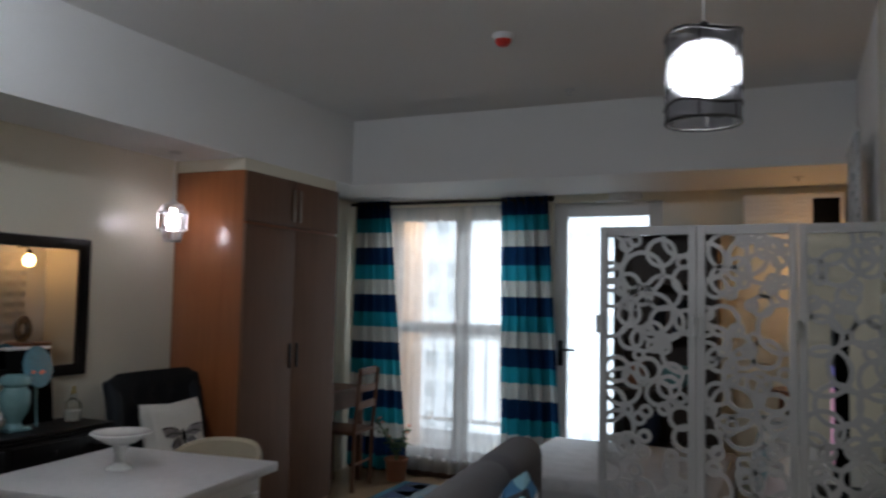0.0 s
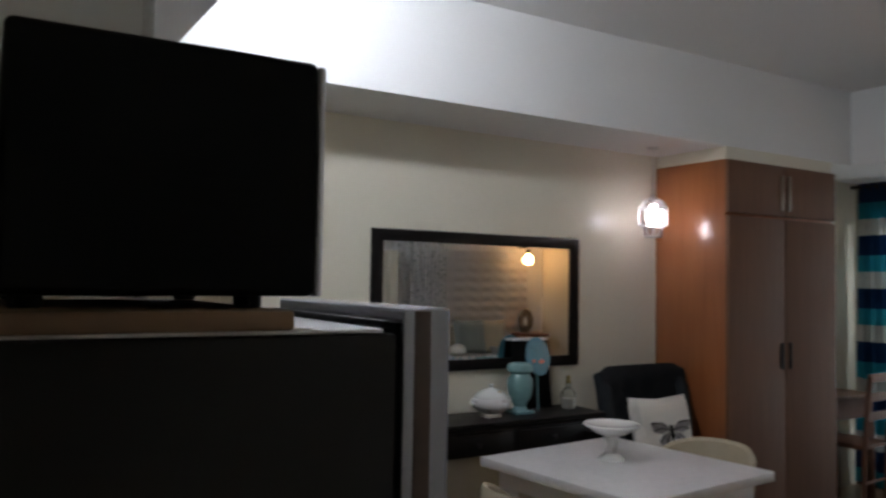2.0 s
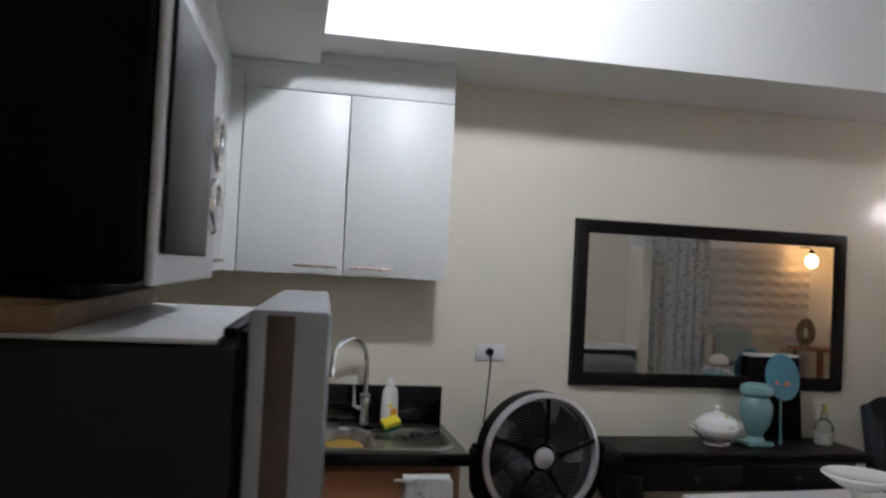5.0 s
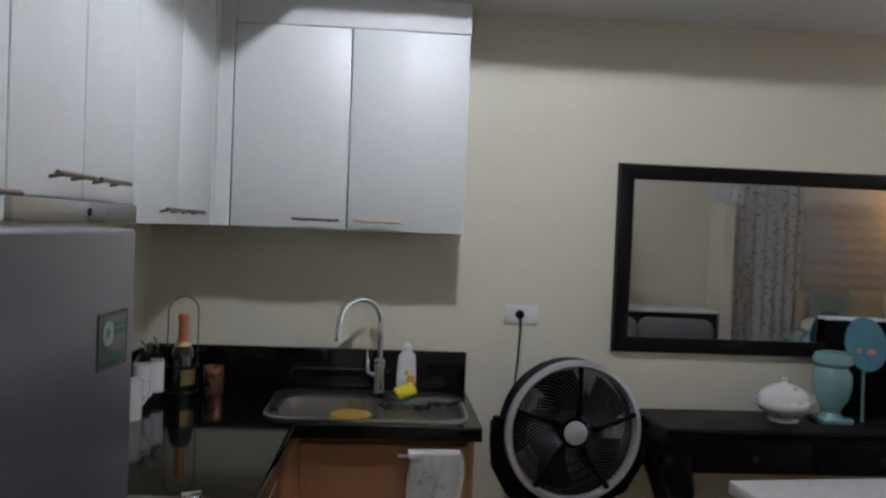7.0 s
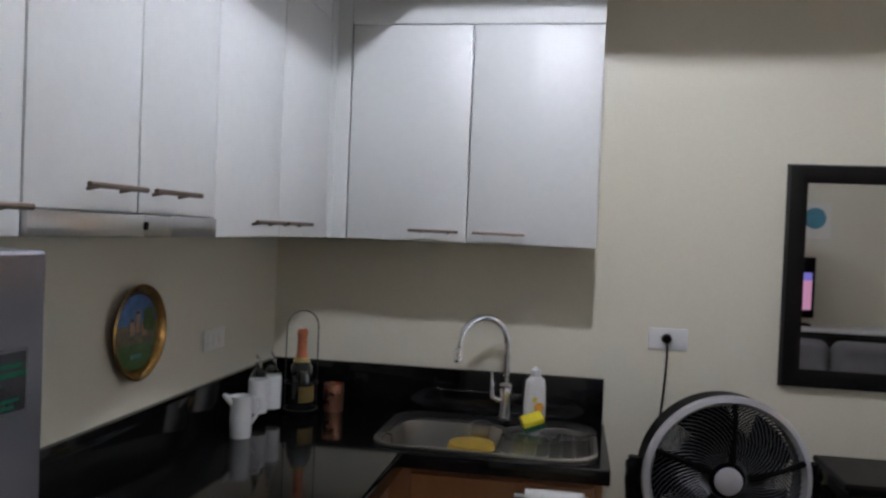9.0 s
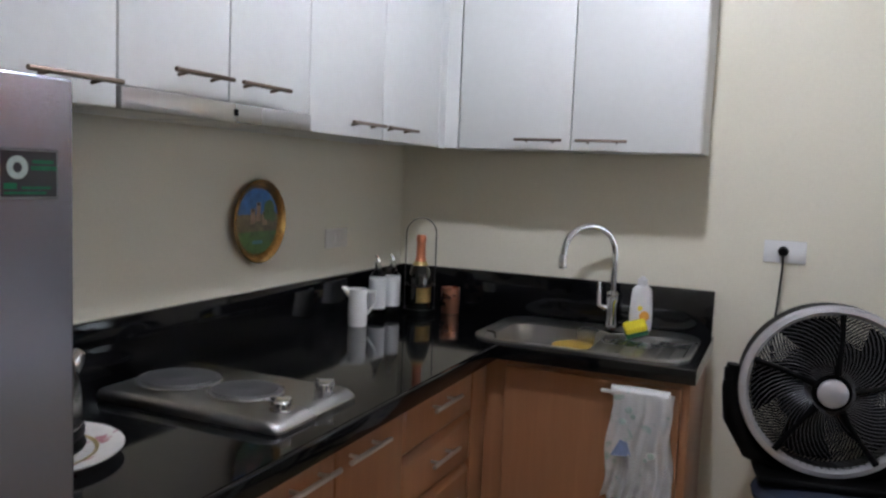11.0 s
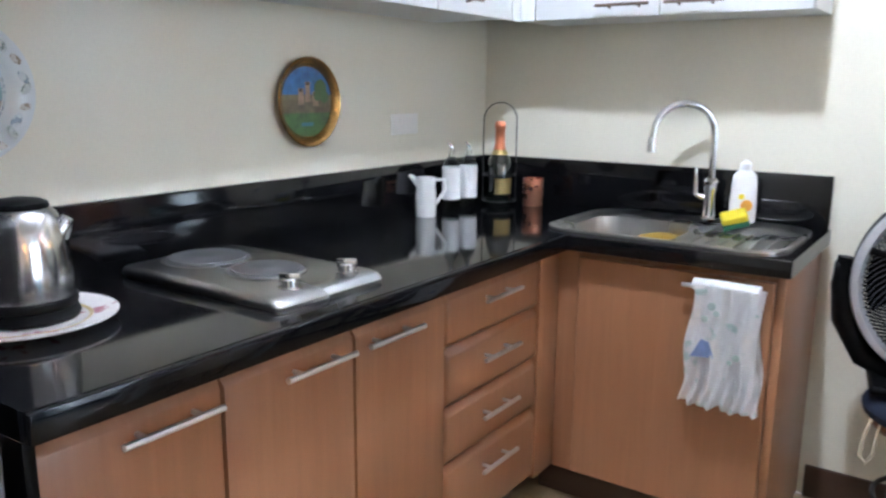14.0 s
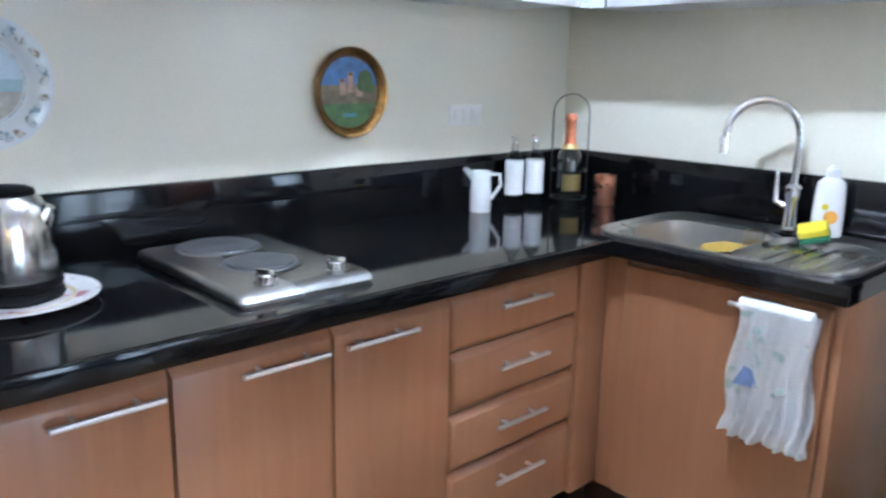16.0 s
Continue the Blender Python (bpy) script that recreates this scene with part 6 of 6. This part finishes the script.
sc = thing("folding_screen", (2.6, 0.62, 0), "white folding screen cut in a pattern of interlocking rings", "room divider")
SX, SZ = 2.6, 1.757
edges = (1.085, 0.772, 0.475, 0.17)
for k, (b, a) in enumerate(zip(edges, edges[1:])):
    pn = part("panel_frame", bmesh.new(), "screen_paint", sc)
    bm = bmesh.new()
    st_ = 0.026
    bx(bm, SX - 0.012, SX + 0.012, a + 0.001, a + st_, 0.02, SZ, 0.003)
    bx(bm, SX - 0.012, SX + 0.012, b - st_, b - 0.001, 0.02, SZ, 0.003)
    bx(bm, SX - 0.011, SX + 0.011, a + st_, b - st_, SZ - 0.030, SZ - 0.001)
    bx(bm, SX - 0.011, SX + 0.011, a + st_, b - st_, 0.06, 0.09)
    bmesh.ops.translate(bm, verts=bm.verts, vec=-origin(sc))
    bm.to_mesh(pn.data)
    bm.free()
    part("fretwork", fretwork(a + st_, b - st_, 0.09, SZ - 0.03, SX, 11 + k), "screen_paint", pn, kind="stuff")
    for z in (0.4, 1.4):
        part("hinge", box(SX - 0.015, SX - 0.0125, b - 0.012, b + 0.01, z, z + 0.06), "satin_metal", pn)

# ---- living area: sofa, bench, rug ----
sf = thing("grey_sofa", (2.75, 1.4, 0), "dark grey fabric sofa seen from its back", "sofa")
ST_ = around(2.73, 1.56, 5.4)
for a, b in ((2.02, 2.72), (2.725, 3.27)):
    part("back_cushion", turned(box(a, b, 1.42, 1.60, 0.28, 0.922, 0.08, 6), ST_), "grey_cloth", sf)
part("frame", turned(box(2.02, 3.45, 0.86, 1.595, 0.10, 0.30, 0.02), ST_), "grey_cloth", sf)
for a, b in ((2.16, 2.74), (2.745, 3.32)):
    part("seat_cushion", turned(box(a, b, 0.85, 1.415, 0.301, 0.46, 0.04, 4), ST_), "grey_cloth", sf)
part("armrest", turned(box(3.322, 3.45, 0.85, 1.419, 0.301, 0.62, 0.05, 4), ST_), "grey_cloth", sf)
for x in (2.10, 3.38):
    for y in (0.92, 1.54):
        part("foot", turned(tube([(x, y, 0.099), (x, y, 0)], 0.02, 8), ST_), "black_lacquer_wood", sf)
for x, y, r, m_ in ((2.44, 1.345, 16, "striped_cushion"), (2.20, 1.31, 4, "navy_cloth")):
    cz = thing("scatter_cushion", (x, y, 0.46), "blue and white striped scatter cushion on the sofa" if m_ == "striped_cushion" else "navy blue scatter cushion on the sofa", "cushion", "cushions on the sofa")
    part("cover", pillow((x, y, 0.69), 0.42, 0.15, 0.44, Euler((radians(14), 0, radians(r))).to_matrix().to_4x4()), m_, cz)
bn = thing("daybed", (5.05, 1.5, 0), "low daybed with a grey button-tufted mattress on a dark base", "daybed")
part("base", box(4.28, 5.66, 0.84, 2.12, 0.04, 0.36, 0.01), "black_lacquer_wood", bn)
bm = bmesh.new()
nx = 30
grid = []
for i in range(nx + 1):
    row = []
    for j in range(nx + 1):
        u, v = i / nx, j / nx
        x, y = 4.26 + 1.42 * u, 0.82 + 1.32 * v
        tuft = (math.cos(2 * math.pi * u * 4) * math.cos(2 * math.pi * v * 4)) ** 8
        edge = min(u, v, 1 - u, 1 - v)
        row.append(bm.verts.new((x, y, 0.505 - 0.018 * tuft - 0.05 * max(0, 1 - edge / 0.05) ** 2)))
    grid.append(row)
for a, b in zip(grid, grid[1:]):
    for j in range(nx):
        bm.faces.new((a[j], a[j + 1], b[j + 1], b[j]))
mt_ = part("mattress_top", bm, "light_grey_cloth", bn)
part("mattress", box(4.26, 5.68, 0.82, 2.14, 0.362, 0.456, 0.02, 3), "light_grey_cloth", bn)
rg = thing("patterned_rug", (4.9, 2.8, 0), "dark blue and teal geometric rug on the wooden floor", "rug")
part("pile", box(3.9, 5.75, 2.2, 3.38, 0.0, 0.012, 0.004), "blue_rug", rg)
bm = bmesh.new()
for i in range(8):
    for j in range(5):
        x, y = 3.95 + 0.225 * i, 2.25 + 0.22 * j
        vs = [bm.verts.new(p) for p in ((x, y, 0.0135), (x + 0.20, y, 0.0135), (x + 0.10, y + 0.18, 0.0135))]
        bm.faces.new(vs)
bmesh.ops.solidify(bm, geom=bm.faces[:], thickness=0.001)
part("woven_triangles", bm, "teal_cloth", rg, kind="stuff")

# ---- desk corner ----
dk = thing("writing_desk", (5.38, 3.85, 0), "brown wooden writing desk beside the wardrobe", "desk")
part("desktop", box(4.90, 5.70, 3.72, NORTH - 0.004, 0.735, 0.765, 0.004), "chair_wood", dk)
part("drawer_box", box(4.92, 5.68, 3.76, NORTH - 0.006, 0.60, 0.7345), "chair_wood", dk)
for x in (4.95, 5.65):
    for y in (3.76, NORTH - 0.05):
        part("leg", box(x - 0.025, x + 0.025, y - 0.02, y + 0.02, 0, 0.5995, 0.003), "chair_wood", dk)
bkx = thing("paper_box", (5.1, 3.85, 0.765), "white paper box standing on the desk", "box")
part("box", box(5.02, 5.16, 3.78, 3.94, 0.766, 0.99, 0.003), "paper", bkx)
part("lid", box(5.015, 5.165, 3.775, 3.945, 0.991, 1.01, 0.003), "paper", bkx)
ch = thing("wooden_chair", (5.45, 3.640, 0), "dark brown wooden chair pulled up to the desk", "chair")
for x in (5.28, 5.62):
    part("back_post", tube([(x, 3.480, 0), (x, 3.470, 0.45), (x, 3.430, 0.93)], 0.018, 8), "chair_wood", ch)
    part("front_leg", tube([(x, 3.820, 0), (x, 3.820, 0.43)], 0.018, 8), "chair_wood", ch)
part("seat", box(5.26, 5.64, 3.460, 3.840, 0.43, 0.46, 0.008), "chair_wood", ch)
for z in (0.62, 0.75, 0.88):
    part("back_rail", box(5.29, 5.61, 3.435 + 0.04 * (0.9 - z), 3.455 + 0.04 * (0.9 - z), z, z + 0.06, 0.004), "chair_wood", ch)
for y0, z in ((3.480, 0.2), (3.820, 0.25)):
    part("stretcher", tube([(5.28, y0, z), (5.62, y0, z)], 0.011, 8), "chair_wood", ch)
ch.matrix_basis = pose(5.40, 3.76, 0, 0, 0, 6)

# potted plant by the window
pt = thing("potted_plant", (5.74, 3.50, 0), "leafy green potted plant with small red flowers", "plant")
part("pot", lathe([(0.07, 0.013), (0.075, 0.02), (0.095, 0.17), (0.10, 0.175), (0.10, 0.19), (0.088, 0.19), (0.08, 0.16), (0, 0.15)], (5.74, 3.46, 0), 22), "terracotta", pt)
rnd = random.Random(4)
bm = bmesh.new()
stems = bmesh.new()
flowers = bmesh.new()
for k in range(16):
    a, l = rnd.uniform(0, 6.28), rnd.uniform(0.12, 0.34)
    tip = Vector((5.74 + 0.5 * l * math.cos(a), 3.46 + 0.5 * l * math.sin(a), 0.16 + l))
    tube([(5.74, 3.46, 0.15), (5.74 + 0.2 * l * math.cos(a), 3.46 + 0.2 * l * math.sin(a), 0.16 + 0.6 * l), tip], 0.003, 5, stems)
    for j in range(5):
        p = Vector((5.74, 3.46, 0.2)).lerp(tip, rnd.uniform(0.5, 1.05)) + Vector([rnd.uniform(-0.03, 0.03) for _ in range(3)])
        d = Vector((rnd.uniform(-1, 1), rnd.uniform(-1, 1), rnd.uniform(-0.2, 0.6))).normalized()
        s = d.cross(Vector((0, 0, 1))).normalized()
        L, W = rnd.uniform(0.045, 0.08), rnd.uniform(0.018, 0.028)
        q = [bm.verts.new(v) for v in (p, p + d * L * 0.5 + s * W, p + d * L + Vector((0, 0, -0.01)), p + d * L * 0.5 - s * W)]
        bm.faces.new((q[0], q[1], q[2]))
        bm.faces.new((q[0], q[2], q[3]))
    if k % 3 == 0:
        lathe([(0, -0.012), (0.014, 0), (0, 0.012)], tip + Vector((0, -0.03, 0.02)), 8, (0, 0, 1), flowers)
part("stems", stems, "leaf", pt)
part("leaves", bm, "leaf", pt, kind="stuff")
part("flowers", flowers, "coral", pt, "small red flowers")

# ---- the side seen in the mirror: television, panels, curtain, sofa bed corner ----
tvs = thing("tv_stand", (2.98, 0.38, 0), "dark media unit with a white top along the wall", "tv stand")
part("body", box(2.64, 3.73, 0.20, 0.56, 0.06, 0.87, 0.004), "black_lacquer_wood", tvs)
part("top", box(2.63, 3.74, 0.18, 0.58, 0.8705, 0.90, 0.004), "white_lacquer", tvs)
for a, b in ((2.66, 3.19), (3.20, 3.73)):
    part("door", box(a, b, 0.5605, 0.575, 0.09, 0.85, 0.003), "black_lacquer_wood", tvs)
part("plinth", box(2.68, 3.71, 0.22, 0.54, 0, 0.0595), "black_plastic", tvs)
tv = thing("television", (2.80, 0.36, 0.90), "flat black television, switched on, on a foot", "television")
part("screen_case", box(2.665, 2.945, 0.335, 0.375, 0.96, 1.43, 0.006), "black_plastic", tv)
part("picture", box(2.69, 2.92, 0.3755, 0.378, 1.02, 1.25), "tv_picture", tv, "pink glowing picture")
part("picture_top", box(2.69, 2.92, 0.3755, 0.378, 1.2505, 1.31), "tv_picture_blue", tv, "violet glowing picture")
part("stand", box(2.70, 2.91, 0.28, 0.44, 0.9005, 0.915, 0.004), "black_plastic", tv)
part("neck", box(2.78, 2.83, 0.34, 0.365, 0.9155, 0.9595), "black_plastic", tv)
pc = thing("framed_picture", (3.08, SOUTH, 1.72), "white-mounted picture of a blue round shape", "picture")
part("mount", box(2.86, 3.10, SOUTH, SOUTH + 0.012, 1.58, 1.86, 0.003), "paper", pc)
part("blue_round", lathe([(0, 0), (0.085, 0), (0.083, 0.002), (0, 0.003)], (2.98, SOUTH + 0.0125, 1.74), 28, (0, 1, 0)), "blue_enamel", pc)
lc = thing("leafy_curtain", (4.2, 0.22, 0), "white curtain with a grey leaf pattern, hung to the floor", "curtain")
part("cloth", drape(((3.95, 0.22), (4.63, 0.22)), 0.03, 2.30, 7, 0.02, 12), "leafy_curtain", lc)
part("rod", tube([(3.945, 0.22, 2.31), (4.66, 0.22, 2.31)], 0.012, 8), "satin_metal", lc)
wv = thing("wave_panel_wall", (5.2, SOUTH, 0.6), "white wall panels moulded in horizontal waves", "wall panel", kind="structure")
base = None
for i in range(3):
    for k in range(4):
        if base is None:
            bm = bmesh.new()
            n = 40
            rows = []
            for a in range(n + 1):
                row = []
                for b in range(n + 1):
                    x, z = 0.383 * a / n, 0.33 * b / n
                    d = 0.010 + (0.0045 + 0.0025 * math.cos(2 * math.pi * x / 0.1915)) * math.sin(2 * math.pi * (z / 0.11 + 0.05 * math.sin(2 * math.pi * x / 0.383)))
                    row.append(bm.verts.new((4.64 + x, SOUTH + d, 0.56 + z)))
                rows.append(row)
            for r0, r1 in zip(rows, rows[1:]):
                for b in range(n):
                    bm.faces.new((r0[b], r0[b + 1], r1[b + 1], r1[b]))
            bmesh.ops.solidify(bm, geom=bm.faces[:], thickness=0.004)
            base = part("panel", bm, "gloss_panel", wv)
        else:
            o = new("panel", base.data)
            o.parent = wv
            o.location = (0.386 * i, 0, 0.3305 * k)
sb = thing("upholstered_headboard", (4.85, 0.35, 0), "beige upholstered bench back against the panelled wall", "headboard")
part("back", box(4.58, 5.30, 0.23, 0.36, 0.30, 1.06, 0.05, 4), "beige_cloth", sb)
part("seat", box(4.48, 5.32, 0.365, 0.70, 0.0, 0.74, 0.03, 4), "quilt", sb)
for x, m_, lb in ((4.80, "teal_cloth", "grey-green velvet scatter cushion"), (5.10, "beige_cloth", "beige linen scatter cushion")):
    cz = thing("back_cushion", (x, 0.45, 0.74), lb + " on the bench", "cushion", "cushions on the bench")
    part("cover", pillow((x, 0.45, 0.925), 0.40, 0.14, 0.38, Euler((radians(14), 0, radians(3))).to_matrix().to_4x4()), m_, cz)
wb = thing("woven_bowl", (5.13, 0.57, 0.74), "small blue and white patterned bowl on the bench", "bowl")
part("bowl", lathe([(0.05, 0.741), (0.09, 0.76), (0.13, 0.82), (0.126, 0.825), (0.085, 0.77), (0, 0.76)], (5.13, 0.57, 0), 24), "quilt", wb)
rc = thing("round_cushion", (4.56, 0.55, 0.74), "small round white cushion lying on the bench", "cushion", "cushions on the bench")
part("cover", lathe([(0, 0.741), (0.05, 0.742), (0.085, 0.77), (0.09, 0.80), (0.07, 0.84), (0.03, 0.862), (0, 0.865)], (4.58, 0.56, 0), 24), "paper", rc)
stb = thing("side_table", (5.66, 0.42, 0), "small brown wooden half-round side table", "side table")
part("tabletop", lathe([(0, 0.92), (0.22, 0.92), (0.225, 0.935), (0.22, 0.95), (0, 0.95)], (5.66, 0.42, 0), 32), "stool_wood", stb)
for k in range(3):
    a = radians(90 + 120 * k)
    part("leg", tube([(5.66 + 0.15 * math.cos(a), 0.42 + 0.15 * math.sin(a), 0.919), (5.66 + 0.18 * math.cos(a), 0.42 + 0.18 * math.sin(a), 0)], 0.016, 8), "stool_wood", stb)
wk = thing("wicker_ornament", (5.60, 0.40, 0.95), "round woven wicker ornament on the side table", "ornament")
part("ring", turned(lathe([(0.055, -0.03), (0.11, -0.025), (0.125, 0.0), (0.11, 0.025), (0.055, 0.03)], (0, 0, 0), 28, (0, 1, 0)), Matrix.Translation((5.60, 0.40, 1.085)) @ Matrix.Diagonal((0.85, 1, 1.15, 1))), "wicker", wk)
part("foot", lathe([(0.05, 0.9505), (0.04, 0.965), (0.02, 0.975), (0, 0.975)], (5.60, 0.40, 0), 16), "wicker", wk)
wl = thing("warm_wall_lamp", (5.68, SOUTH, 1.95), "warm glowing bare bulb on a dark wall bracket", "wall lamp")
part("bulb", lathe([(0, -0.07), (0.04, -0.055), (0.06, -0.01), (0.05, 0.035), (0.022, 0.065), (0, 0.066)], (5.68, 0.34, 1.80), 22), "bulb_warm", wl)
part("holder", lathe([(0.023, 0.0665), (0.024, 0.10), (0.01, 0.11), (0, 0.111)], (5.68, 0.34, 1.80), 14), "dark_iron", wl)
part("arm", tube([(5.68, 0.34, 1.91), (5.68, 0.32, 1.935), (5.68, 0.27, 1.94), (5.68, SOUTH, 1.94)], 0.006, 8), "dark_iron", wl)

# dark bookcase behind the screen
bk2 = thing("dark_bookcase", (5.88, 1.36, 0), "tall dark brown bookcase with a few coloured objects", "bookcase")
BX0, BX1, BY0, BY1 = 5.74, 6.04, 0.98, 1.70
for y in (BY0, BY1 - 0.022):
    part("side", box(BX0, BX1, y, y + 0.022, 0, 2.03, 0.002), "dark_shelf", bk2)
part("back", box(BX1 - 0.02, BX1, BY0 + 0.023, BY1 - 0.023, 0.02, 2.005), "dark_shelf", bk2)
for z in (0.05, 0.45, 0.86, 1.25, 1.63, 2.006):
    part("shelf", box(BX0 + 0.005, BX1 - 0.021, BY0 + 0.023, BY1 - 0.023, z, z + 0.022, 0.002), "dark_shelf", bk2)
for y, rr, z, h_, m_, nm, lb, ct in ((1.56, 0.07, 0.883, 0.17, "terracotta", "clay_pot", "orange-brown clay pot on a bookcase shelf", "pot"), (1.28, 0.11, 0.883, 0.16, "celadon", "green_bowl", "grey-green ceramic bowl on a bookcase shelf", "bowl"), (1.45, 0.08, 0.473, 0.22, "navy_cloth", "blue_pouch", "dark blue cloth pouch on a bookcase shelf", "pouch")):
    o_ = thing(nm, (5.87, y, z), lb, ct)
    part("body", lathe([(rr * 0.5, 0), (rr * 0.7, h_ * 0.1), (rr, h_ * 0.5), (rr * 0.9, h_ * 0.85), (rr * 0.95, h_), (rr * 0.85, h_), (rr * 0.8, h_ * 0.6), (0, h_ * 0.2)], (5.87, y, z), 20), m_, o_)
for k in range(7):
    o_ = thing("book", (5.88, 1.12 + 0.05 * k, 1.272), "dark bound book standing on a bookcase shelf", "book", "books on the shelf")
    part("cover", box(5.80, 5.99, 1.10 + 0.05 * k, 1.14 + 0.05 * k, 1.2725, 1.48 + 0.02 * (k % 3), 0.003), ("navy_cloth", "dark_wood", "charcoal_cloth")[k % 3], o_)

# ---- floor planks ----
PW, PL = 0.19, 1.28
shared = {}
rows_n = int((NORTH - SOUTH) / PW) + 1
for r in range(rows_n):
    y0 = SOUTH + r * PW
    y1 = min(y0 + PW, NORTH)
    x = -1.6 + (r * 0.47) % PL - PL
    while x < EAST:
        a, b = max(x, -1.6), min(x + PL, EAST)
        if b - a > 0.05:
            key = (round(b - a, 3), round(y1 - y0, 3))
            if key not in shared:
                bm = box(0, b - a - 0.0015, 0, y1 - y0 - 0.0015, -0.013, 0.0)
                me = bpy.data.meshes.new("plank")
                bm.to_mesh(me)
                bm.free()
                me.materials.append(MATS["floor_wood"])
                shared[key] = me
            o = new("plank", shared[key])
            o.parent = floor
            o.location = (a, y0, 0)
        x += PL
